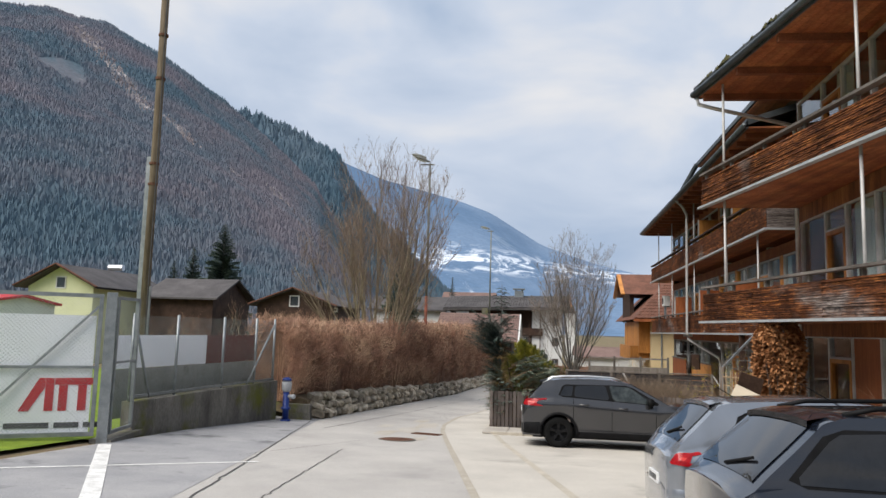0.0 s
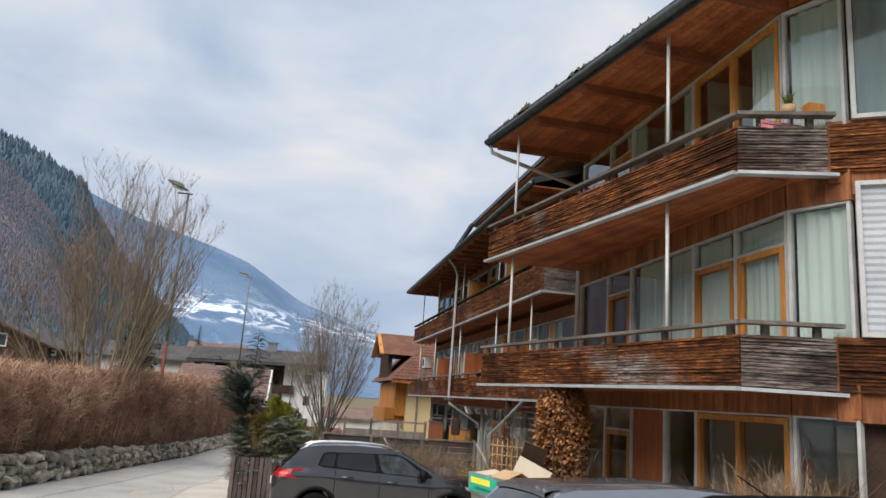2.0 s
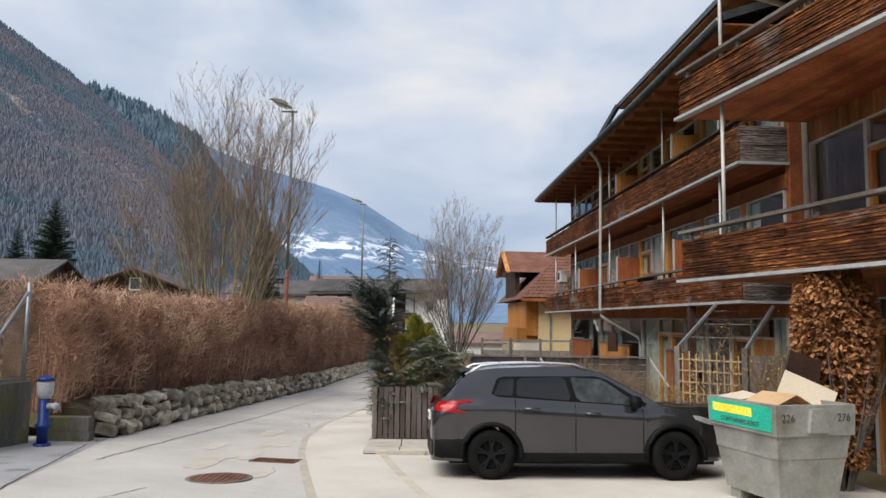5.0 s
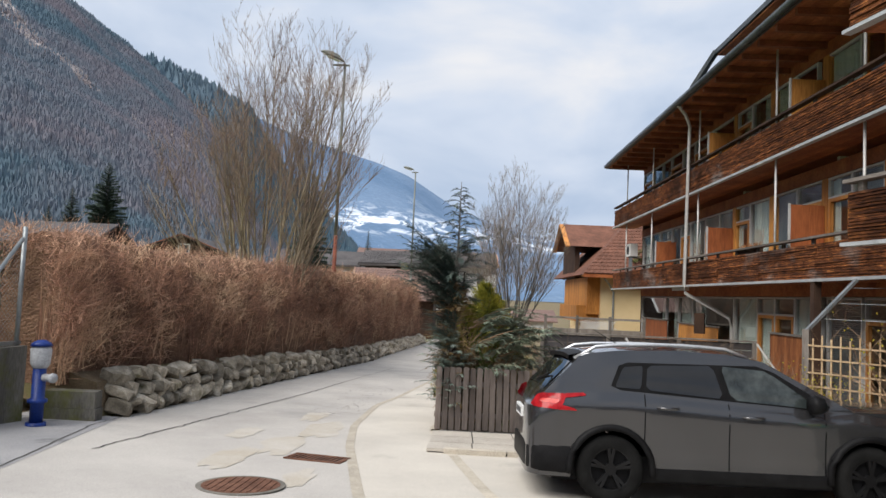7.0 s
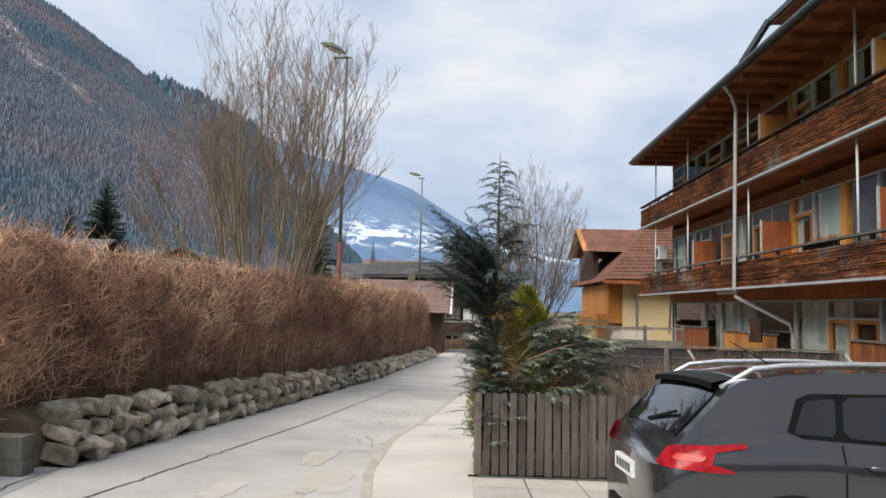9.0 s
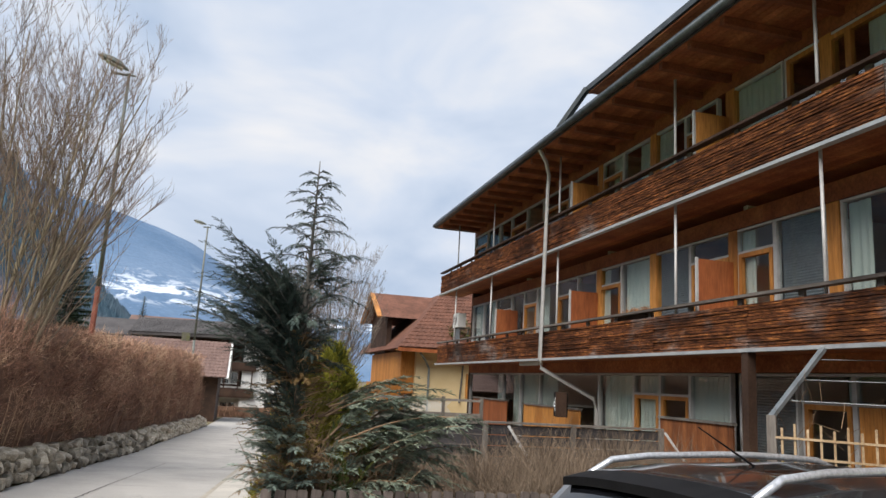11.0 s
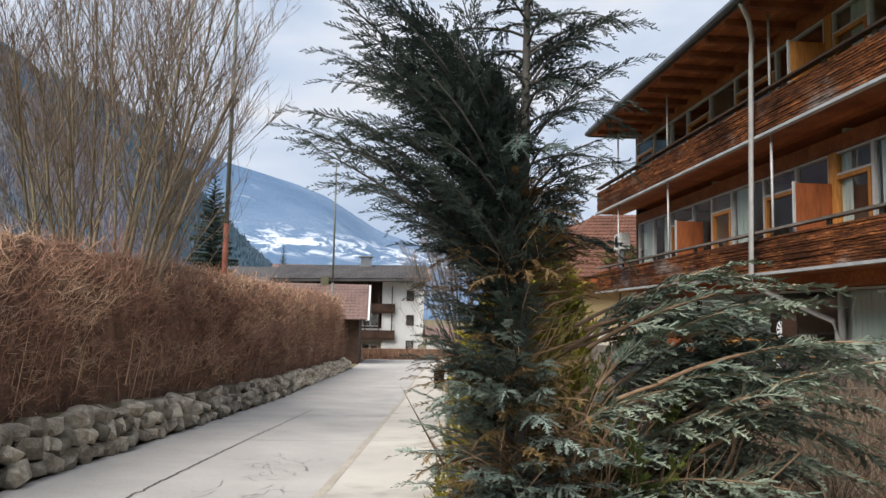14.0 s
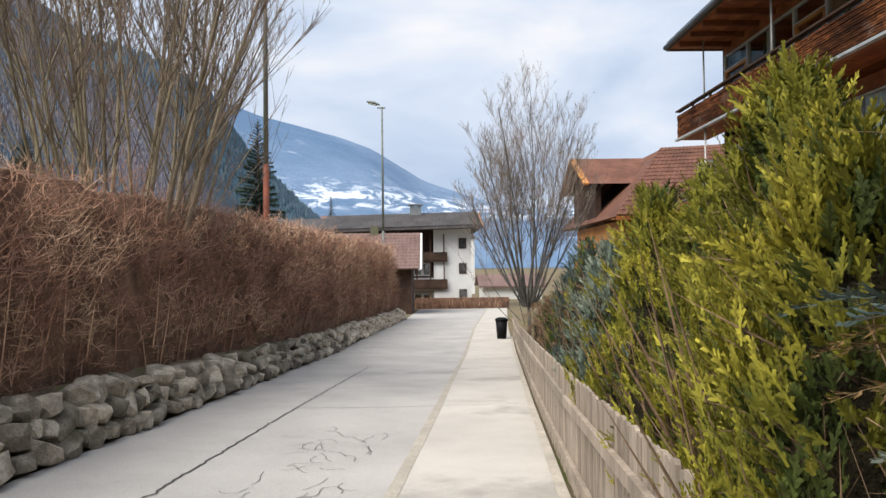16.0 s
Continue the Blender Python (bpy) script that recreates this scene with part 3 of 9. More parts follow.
def slats(mb, x0, x1, y, z0, z1, pitch, m, depth=0.012):
    z = z0
    while z < z1 - 0.01:
        mb.add([m @ Vector(p) for p in ((x0, y, z), (x1, y, z), (x1, y + depth, z + pitch * 0.45), (x0, y + depth, z + pitch * 0.45), (x1, y, z + pitch), (x0, y, z + pitch))],
               [(0, 1, 2, 3), (3, 2, 4, 5)])
        z += pitch
    return mb


def curtain(parent, m, x0, x1, z0, z1, y=-0.055, label="pale hanging curtain", cloth=None):
    mb = MB()
    n = max(8, round((x1 - x0) / 0.035))
    for i in range(n + 1):
        x = x0 + (x1 - x0) * i / n
        d = 0.018 * math.sin(i * 1.35) + 0.012 * math.sin(i * 0.53)
        mb.v += [tuple(m @ Vector((x, y + d, z))) for z in (z0, z1)]
    mb.f = [(2 * i, 2 * i + 2, 2 * i + 3, 2 * i + 1) for i in range(n)]
    return part("curtain", mb, cloth or CURTAIN, parent, label, True)


def bars(mb, m, x0, x1, z0, z1, w, d0, d1):
    """A rectangular frame of bars w wide between the depths d0 and d1."""
    mb.box(x0, d0, z0, x0 + w, d1, z1, m)
    mb.box(x1 - w, d0, z0, x1, d1, z1, m)
    mb.box(x0 + w, d0, z0, x1 - w, d1, z0 + w, m)
    mb.box(x0 + w, d0, z1 - w, x1 - w, d1, z1, m)
    return mb


def window(parent, m, w, z0, z1, kind, cur=0.0, cur_side=0):
    """One glazed or panelled bay between two mullions."""
    fr = bars(MB(), m, 0, w, z0, z1, 0.045, -0.05, 0.05)
    win = part("window", fr, STEEL_PALE, parent)
    tr = z1 - 0.5
    if kind == "panel":
        part("panel", MB().box(0.045, -0.03, z0 + 0.045, w - 0.045, 0.02, z1 - 0.045, m), RED_WOOD, win, "reddish timber panel")
        return win
    if kind == "timber":
        part("transom", MB().box(0.045, -0.04, tr, w - 0.045, 0.045, tr + 0.05, m), STEEL_PALE, win)
        part("pane", MB().box(0.045, -0.01, tr + 0.05, w - 0.045, -0.004, z1 - 0.045, m), GLASS, win)
        for k in range(5):
            x = 0.05 + (w - 0.1) * k / 5
            part("panel_board", MB().box(x, -0.03, z0 + 0.045, x + (w - 0.1) / 5 - 0.006, 0.03, tr - 0.003, m), ORANGE_WOOD, win, "orange varnished boarding")
        return win
    if kind in ("door", "double"):
        hi = tr if kind == "door" else z1 - 0.06
        if kind == "door":
            part("transom", MB().box(0.045, -0.04, tr, w - 0.045, 0.045, tr + 0.05, m), STEEL_PALE, win)
            part("pane", MB().box(0.045, -0.01, tr + 0.05, w - 0.045, -0.004, z1 - 0.045, m), GLASS, win)
        leaf = bars(MB(), m, 0.06, w - 0.06, z0 + 0.05, hi, 0.085, -0.03, 0.062)
        if kind == "double":
            leaf.box(w / 2 - 0.06, -0.03, z0 + 0.13, w / 2 + 0.06, 0.066, hi - 0.085, m)
        part("casement", leaf, ORANGE_WOOD, win, "orange varnished timber casement")
        part("pane", MB().box(0.14, -0.01, z0 + 0.13, w - 0.14, -0.004, hi - 0.085, m), GLASS, win)
    else:
        part("pane", MB().box(0.045, -0.01, z0 + 0.045, w - 0.045, -0.004, z1 - 0.045, m), GLASS, win)
    if kind == "blind":
        part("blind", slats(MB(), 0.05, w - 0.05, -0.09, z0 + 0.05, z1 - 0.05, 0.05, m), BLIND, win, "closed grey venetian blind")
    if cur > 0:
        a = 0.06 if cur_side == 0 else w * (1 - cur)
        curtain(win, m, a, a + w * cur - 0.06, z0 + 0.05, z1 - 0.06)
    return win


BOARD_MESHES = {}


def cladding(parent, a, b, z0, z1, rows, seg, seed=0, material=None):
    """Rough horizontal boards, one object each, from a to b."""
    rnd = random.Random(seed)
    a, b = Vector((*a, 0)), Vector((*b, 0))
    d = b - a
    total = d.length
    n = max(1, round(total / seg))
    length, h = total / n, (z1 - z0) / rows
    key = (round(length, 3), round(h, 4), material)
    if key not in BOARD_MESHES:
        BOARD_MESHES[key] = []
        for k in range(4):
            t = 0.016 + 0.005 * k
            e = [rnd.uniform(-0.004, 0.004) for _ in range(6)]
            mb = MB()
            q = 5
            for i in range(q + 1):
                x = 0.002 + (length - 0.004) * i / q
                o = 0.004 * math.sin(i * 2.1 + k * 1.7) + e[i % 6]
                mb.v += [(x, 0, 0.003), (x, t + o, 0.004 - o * 0.5), (x, t * 0.55 + o, h * 0.96 + o * 0.6), (x, 0, h * 0.99)]
            for i in range(q):
                for j in range(4):
                    r, s = 4 * i + j, 4 * i + (j + 1) % 4
                    mb.f.append((r, r + 4, s + 4, s))
            mb.f += [(0, 1, 2, 3), (4 * q + 3, 4 * q + 2, 4 * q + 1, 4 * q)]
            me = mb.mesh("board")
            me.materials.append(material or BOARD)
            BOARD_MESHES[key].append(me)
    u = d.normalized()
    for r in range(rows):
        for i in range(n):
            ob = part("board", BOARD_MESHES[key][rnd.randrange(4)], None, parent)
            p = a + u * (i * length)
            ob.matrix_basis = frame_at((p.x, p.y, z0 + r * h), (u.x, u.y)) @ pose(0, rnd.uniform(-0.003, 0.005), 0)


def soffit(parent, poly_a, poly_b, z, t, rows):
    """Planks side by side between two edge lines, each (p, q), every plank a part."""
    (a0, a1), (b0, b1) = [[Vector((*p, 0)) for p in e] for e in (poly_a, poly_b)]
    for i in range(rows):
        s0, s1 = (i + 0.03) / rows, (i + 0.97) / rows
        q = [a0.lerp(b0, s0), a1.lerp(b1, s0), a1.lerp(b1, s1), a0.lerp(b0, s1)]
        cut = ((i * 0.37) % 0.8) + 0.1
        for f0, f1 in ((0.0, cut - 0.001), (cut + 0.001, 1.0)):
            p = [q[0].lerp(q[1], f0), q[0].lerp(q[1], f1), q[3].lerp(q[2], f1), q[3].lerp(q[2], f0)]
            part("plank", MB().add([(v.x, v.y, h) for h in (z, z + t) for v in p], [(3, 2, 1, 0), (4, 5, 6, 7), (0, 1, 5, 4), (1, 2, 6, 5), (2, 3, 7, 6), (3, 0, 4, 7)]), SOFFIT, parent)


def rail(mb, a, b, z, w=0.16, h=0.05):
    return mb.beam((*a, z), (*b, z), w, h)


def post(parent, x, y, z0, z1, r=0.03, material=None, label="slim painted steel post"):
    return part("post", MB().tube([(x, y, z0), (x, y, z1)], r, 10), material or STEEL_PALE, parent, label, True)


# near block
B1 = thing("apartment_building", "three-storey timber block of flats with splayed weathered balconies", "building", (9, 14, -0.8))
B1.matrix_basis = Matrix.Identity(4)
F1, F0, S0 = Vector((3.88, 18.9)), Vector((5.34, 11.04)), Vector((6.42, 10.63))
WX1 = 6.3
Z1 = [(-1.1, 1.72), (2.05, 4.55), (4.97, 7.62)]
CH = Vector((0.83, -0.55)).normalized()
CHE = S0 + CH * 7.0
BAYS1 = [
    [(18.97, 17.35, "fix", 0, 0), (17.35, 16.1, "door", 0, 0), (16.1, 14.76, "panel", 0, 0), (14.76, 13.7, "fix", 0, 0), (13.7, 11.3, "double", 0, 0)],
    [(18.97, 17.35, "fix", 0, 0), (17.35, 16.2, "door", 0, 0), (16.2, 14.77, "fix", 0.85, 0), (14.77, 13.77, "fix", 0.8, 1), (13.77, 12.53, "door", 0.8, 1), (12.53, 11.3, "door", 0.85, 1)],
    [(18.97, 17.35, "fix", 0, 0), (17.35, 16.2, "door", 0.4, 0), (16.2, 14.77, "fix", 0.3, 1), (14.77, 13.77, "fix", 0.5, 0), (13.77, 11.3, "double", 0.35, 0)],
]
for floor_i, bays in enumerate(BAYS1):
    z0, z1 = Z1[floor_i]
    for ya, yb, kind, cur, side in bays:
        window(B1, frame_at((WX1, yb, 0), (0, 1)), ya - yb, z0, z1, kind, cur, side)
    corner_u = (Vector((WX1, 11.3)) - Vector((6.66, 10.52))).normalized()
    window(B1, frame_at((6.66, 10.52, 0), corner_u), 0.86, z0, z1, "fix", 0.9 if floor_i else 0)
# slabs, beams and end walls
for z, t in ((1.78, 0.19), (4.62, 0.2), (7.68, 0.12)):
    part("floor_slab", MB().prism([(WX1, 19.05), (WX1, 11.3), (6.66, 10.5), (CHE.x, CHE.y), (16, CHE.y), (16, 19.05)], z, z + t), SOFFIT, B1)
for z in (1.71, 4.55):
    part("lintel", MB().beam((WX1 + 0.02, 19.0, z + 0.2), (WX1 + 0.02, 11.3, z + 0.2), 0.16, 0.42).beam((WX1 + 0.02, 11.3, z + 0.2), (6.68, 10.5, z + 0.2), 0.16, 0.42), LINTEL, B1, "reddish timber beam")
part("wall", MB().box(WX1, 18.98, -1.2, 16, 19.16, 7.7), LINTEL, B1, "timber-clad end wall")
part("wall", MB().box(WX1 + 4.0, 8.5, -1.2, WX1 + 4.15, 18.97, 7.65), ROOM, B1, "inner room wall")
for yy in (16.15, 13.73):
    part("wall", MB().box(WX1 + 0.25, yy - 0.05, -1.2, WX1 + 4.0, yy + 0.05, 7.65), ROOM, B1, "inner partition wall")
part("plinth", MB().box(WX1 - 0.06, 11.3, -1.5, WX1 + 0.12, 19.0, -1.1), CREAM, B1, "cream plinth")
# splayed end face
mc = frame_at((CHE.x, CHE.y, 0), tuple(-CH))
part("shutter_window", bars(MB(), mc, 2.2, 6.7, 2.72, 4.78, 0.06, -0.02, 0.06), STEEL_PALE, B1)
part("roller_shutter", slats(MB(), 2.26, 6.64, 0.0, 2.78, 4.72, 0.095, mc, 0.007), SHUTTER, B1, "closed pale grey roller shutter")
up_win = part("window", bars(MB(), mc, 2.2, 6.7, 5.66, 7.66, 0.06, -0.02, 0.06), STEEL_PALE, B1)
part("pane", MB().box(2.26, 0.0, 5.72, 6.64, 0.006, 7.6, mc), GLASS, up_win)
curtain(up_win, mc, 2.3, 6.6, 5.7, 7.6, -0.15, "long green-grey curtain", CURTAIN_GREEN)
part("wall", MB().box(0, -0.3, 1.66, 7.0, -0.02, 2.72, mc).box(0, -0.3, 4.79, 7.0, -0.02, 5.66, mc).box(0, -0.3, 7.66, 7.0, -0.02, 7.9, mc), LINTEL, B1)
part("wall", MB().box(0, -0.32, -1.2, 7.0, -0.24, 1.6, mc), DARK_TIMBER, B1)
part("shutter_window", bars(MB(), mc, 1.2, 6.4, -1.1, 1.6, 0.06, -0.2, -0.1), STEEL_PALE, B1)
part("roller_shutter", slats(MB(), 1.26, 6.34, -0.2, -1.04, 1.54, 0.08, mc, 0.02), DARK_TIMBER, B1, "closed dark brown roller shutter")
# balconies
for zb in (1.97, 4.87):
    slab = part("balcony", MB().prism([tuple(F1), (WX1, 18.95), (WX1, 11.2), (6.62, 10.62), tuple(S0), tuple(F0)], zb + 0.06, zb + 0.15), SOFFIT, B1, "balcony with dark weathered board front")
    n_f = (F0 - F1).normalized()
    soffit(slab, ((F1.x + 0.02, F1.y - 0.03), (F0.x + 0.04, F0.y + 0.05)), ((WX1 - 0.1, 18.87), (WX1 - 0.1, 11.1)), zb + 0.02, 0.03, 15)
    cladding(slab, F0, F1, zb + 0.05, zb + 0.72, 15, 2.7, round(zb * 10))
    cladding(slab, S0, F0, zb + 0.05, zb + 0.72, 15, 1.2, round(zb * 10) + 1, BOARD_GREY)
    cladding(slab, CHE, S0 + CH * 0.03, zb + 0.05, zb + 0.74, 15, 2.4, round(zb * 10) + 2)
    part("parapet_core", MB().beam((*(F0 + Vector((0.04, 0.03))), zb + 0.39), (*(F1 + Vector((0.04, -0.02))), zb + 0.39), 0.05, 0.62).beam((*(F0 + Vector((0.05, 0.05))), zb + 0.39), (*(S0 + Vector((0, 0.05))), zb + 0.39), 0.05, 0.62), DARK_TIMBER, slab)
    part("edge_strip", MB().beam((*(F1 - Vector((0.05, -0.02))), zb + 0.015), (*(F0 - Vector((0.05, 0.05))), zb + 0.015), 0.14, 0.05).beam((*(F0 - Vector((0.05, 0.05))), zb + 0.012), (*(S0 - Vector((-0.1, 0.05))), zb + 0.012), 0.14, 0.045), EDGE_ZINC, slab, "pale zinc edge strip")
    rl = part("handrail", rail(rail(MB(), F1 + Vector((0.03, 0.1)), F0 + Vector((0.0, -0.04)), zb + 0.88), F0 + Vector((-0.03, -0.02)), S0 + Vector((0.1, -0.03)), zb + 0.882), RAIL_WOOD, slab, "grey weathered timber handrail")
    for s in (0.02, 0.2, 0.4, 0.6, 0.8, 0.97):
        p = F1.lerp(F0, s) + Vector((0.06, 0))
        part("rail_support", MB().box(p.x - 0.03, p.y - 0.06, zb + 0.6, p.x + 0.03, p.y + 0.06, zb + 0.86), RAIL_WOOD, slab)
    for s in (0.3, 0.85):
        p = F0.lerp(S0, s) + Vector((0, 0.07))
        part("rail_support", MB().box(p.x - 0.05, p.y - 0.03, zb + 0.6, p.x + 0.05, p.y + 0.03, zb + 0.86), RAIL_WOOD, slab)
for s in (0.13, 0.795):
    p = F1.lerp(F0, s) + Vector((0.12, 0.0))
    post(B1, p.x, p.y, 2.1, 4.9)
    post(B1, p.x, p.y, 5.0, 7.8)
# roof
E1, E0 = Vector((3.72, 18.95)), Vector((5.62, 8.6))


def roof_slab(e1, e0, z, run, rise, t, over=0.0):
    mb = MB()
    a, b = Vector((*e1, z)), Vector((*e0, z))
    up = Vector((run, 0, rise))
    vs = [a, b, b + up, a + up]
    return mb.add([v for v in vs] + [v + Vector((0, 0, t)) for v in vs], [(0, 1, 2, 3), (7, 6, 5, 4), (1, 0, 4, 5), (2, 1, 5, 6), (3, 2, 6, 7), (0, 3, 7, 4)])


roof1 = part("roof", roof_slab(E1, E0, 7.93, 9, 2.6, 0.16), ZINC_DARK, B1, "dark metal roof with mossy edge")
soffit(roof1, (tuple(E1 + Vector((0.05, -0.03))), tuple(E0 + Vector((0.05, 0)))), ((WX1 + 0.3, 18.92), (WX1 + 0.3, 8.6)), 7.80, 0.04, 12)
for s in (0.03, 0.21, 0.39, 0.57, 0.75):
    p = E1.lerp(E0, s)
    part("rafter", MB().beam((p.x + 0.12, p.y, 7.72), (WX1 + 0.2, p.y + 0.1, 7.72), 0.14, 0.16), BEAM, roof1)
part("gutter", MB().tube([(*(E1 + Vector((-0.02, 0.05))), 7.9), (*(E0 + Vector((-0.02, 0))), 7.92)], 0.085, 10), ZINC_DARK, roof1, "dark zinc gutter", True)
part("fascia", MB().beam((E1.x + 0.05, E1.y, 7.9), (E0.x + 0.05, E0.y, 7.9), 0.04, 0.24).beam((E1.x, E1.y, 7.92), (WX1 + 6, 19.0, 8.6), 0.05, 0.3), ZINC_DARK, roof1)
part("downpipe", MB().tube([(3.78, 18.92, 7.86), (3.82, 18.9, 7.62), (4.2, 18.88, 7.5), (6.1, 18.95, 7.05), (6.18, 18.97, 6.85), (6.18, 18.97, -1.0)], 0.05, 10), STEEL_PALE, roof1, "pale zinc downpipe", True)
rnd = random.Random(4)
mm = MB()
for i in range(420):
    s = rnd.uniform(0.02, 0.62)
    p = E1.lerp(E0, s)
    r = rnd.uniform(0.03, 0.085) * (0.5 + abs(noise.noise(Vector((s * 9, 0, 0)))) * 2)
    c = Vector((p.x + rnd.uniform(0.02, 0.4), p.y, 8.06 + rnd.uniform(0.0, 0.06)))
    vs = [c + Vector((r * math.cos(k), r * math.sin(k), -0.03)) for k in (0, 1.26, 2.5, 3.77, 5.03)] + [c + Vector((rnd.uniform(-0.03, 0.03), rnd.uniform(-0.03, 0.03), r * rnd.uniform(0.7, 1.6)))]
    mm.add(vs, [(k, (k + 1) % 5, 5) for k in range(5)])
tagged(part("moss", mm, MOSS, roof1, "brown-green moss along the roof edge"), "", "", "", "stuff")

# second block
B2 = thing("apartment_building", "long three-storey timber block of flats with continuous balconies", "building", (0, 0, 0))
FX, WX, YN, YF = 6.24, 7.3, 21.7, 45.0
Z2 = [(-2.0, 1.42), (1.95, 4.22), (4.98, 7.2)]
BAYS2 = [
    [(43.3, 39.3, "fix", 0.2, 0), (39.3, 37.6, "fix", 0.5, 0), (37.6, 35.9, "fix", 0.9, 0), (35.9, 31.9, "fix", 0.3, 1), (31.9, 30.1, "fix", 0.9, 0), (30.1, 28.95, "door", 0.85, 0), (28.95, 27.8, "door", 0, 0), (27.8, 26.45, "fix", 0.92, 1), (26.2, 24.7, "blind", 0, 0), (24.6, 23.5, "door", 0.2, 0), (23.5, 22.35, "timber", 0, 0), (22.35, 21.8, "fix", 0.9, 0)],
    [(43.35, 41.9, "fix", 0.8, 0), (41.9, 40.4, "fix", 0.5, 0), (40.4, 38.74, "door", 0, 0), (38.74, 37.49, "fix", 0, 0), (37.49, 36.32, "door", 0, 0), (36.32, 34.69, "fix", 0.5, 1), (34.69, 33.3, "door", 0, 0), (33.3, 32.09, "fix", 0, 0), (32.09, 30.74, "door", 0.45, 1), (30.74, 29.2, "fix", 0.9, 0), (29.2, 27.76, "blind", 0, 0), (27.76, 26.4, "door", 0, 0), (26.2, 25.14, "door", 0.4, 1), (25.14, 23.91, "blind", 0, 0), (23.6, 21.8, "fix", 0.28, 1)],
    [(43.49, 41.81, "door", 0, 0), (41.81, 40.3, "fix", 0.3, 0), (40.3, 39.05, "fix", 0, 0), (39.05, 37.49, "door", 0, 0), (37.49, 36.02, "fix", 0, 0), (36.02, 34.0, "door", 0, 0), (34.0, 32.1, "fix", 0, 0), (31.84, 30.7, "door", 0.6, 0), (30.7, 29.3, "fix", 0.5, 0), (29.2, 27.9, "fix", 0.6, 1), (27.9, 26.73, "door", 0, 0), (26.32, 24.8, "fix", 0.9, 0), (24.75, 21.8, "double", 0.4, 0)],
]
for floor_i, bays in enumerate(BAYS2):
    z0, z1 = Z2[floor_i]
    for ya, yb, kind, cur, side in bays:
        window(B2, frame_at((WX, yb, 0), (0, 1)), ya - yb, z0, z1, kind, cur, side)
for z0, z1 in Z2[1:]:
    for y in (23.75, 26.3, 29.22, 31.95):
        part("pilaster", MB().box(WX - 0.07, y - 0.13, z0, WX + 0.1, y + 0.13, z1), ORANGE_WOOD, B2, "orange timber pilaster")
for z, t in ((1.74, 0.16), (4.78, 0.16), (7.62, 0.12)):
    part("floor_slab", MB().box(WX, YN, z, 16, 43.6, z + t), SOFFIT, B2)
for z in (1.44, 4.24, 7.22):
    part("lintel", MB().box(WX - 0.05, YN, z, WX + 0.15, 43.55, z + (0.33 if z < 7 else 0.36)), SOFFIT, B2, "reddish timber beam")
part("wall", MB().box(WX, 43.5, -2.4, 16, 43.7, 7.7), DARK_TIMBER, B2, "dark timber end wall")
part("wall", MB().box(WX, YN - 0.1, -2.0, 16, YN + 0.1, 7.7), SOFFIT, B2, "timber end wall")
part("wall", MB().box(WX + 4, YN, -2.2, WX + 4.2, 43.5, 7.6), ROOM, B2, "inner room wall")
for yy in (26.3, 32.0, 38.0):
    part("wall", MB().box(WX + 0.25, yy - 0.06, -2.2, WX + 4, yy + 0.06, 7.6), ROOM, B2, "inner partition wall")
part("plinth", MB().box(WX - 0.08, YN, -2.6, WX + 0.1, 43.5, -1.9), CONCRETE, B2)
for zb, hh in ((1.72, 0.8), (4.75, 0.86)):
    slab = part("balcony", MB().box(FX + 0.02, YN, zb + 0.06, WX, YF, zb + 0.15), SOFFIT, B2, "continuous balcony with dark weathered board front")
    soffit(slab, ((FX + 0.03, YF), (FX + 0.03, YN)), ((WX - 0.06, YF), (WX - 0.06, YN)), zb + 0.02, 0.03, 9)
    cladding(slab, (FX, YN), (FX, YF), zb + 0.05, zb + hh, 14, 2.9, round(zb * 10) + 5)
    cladding(slab, (WX, YN), (FX, YN), zb + 0.05, zb + hh, 15, 1.2, round(zb * 10) + 6, BOARD_GREY)
    cladding(slab, (FX, YF), (WX, YF), zb + 0.05, zb + hh, 15, 1.2, round(zb * 10) + 7)
    part("parapet_core", MB().box(FX + 0.005, YN + 0.03, zb + 0.07, FX + 0.05, YF - 0.03, zb + hh - 0.03).box(FX + 0.05, YN + 0.01, zb + 0.07, WX, YN + 0.05, zb + hh - 0.03).box(FX + 0.05, YF - 0.05, zb + 0.07, WX, YF - 0.01, zb + hh - 0.03), DARK_TIMBER, slab)
    part("edge_strip", MB().box(FX - 0.1, YN - 0.1, zb - 0.01, FX + 0.03, YF + 0.05, zb + 0.05).box(FX + 0.03, YN - 0.1, zb - 0.01, WX, YN - 0.02, zb + 0.045), EDGE_ZINC, slab, "pale zinc edge strip")
    part("handrail", MB().box(FX - 0.06, YN - 0.05, zb + hh + 0.12, FX + 0.11, YF + 0.05, zb + hh + 0.17), RAIL_WOOD if zb < 3 else DARK_TIMBER, slab, "weathered timber handrail")
    y = YN + 0.3
    while y < YF:
        part("rail_support", MB().box(FX + 0.05, y - 0.06, zb + hh - 0.2, FX + 0.1, y + 0.06, zb + hh + 0.12), RAIL_WOOD, slab)
        y += 1.45
for y in (23.0, 26.9, 32.68, 38.36, 42.85):
    post(B2, FX + 0.1, y, 1.85, 4.78, 0.028)
    post(B2, FX + 0.1, y, 4.88, 7.55, 0.028)
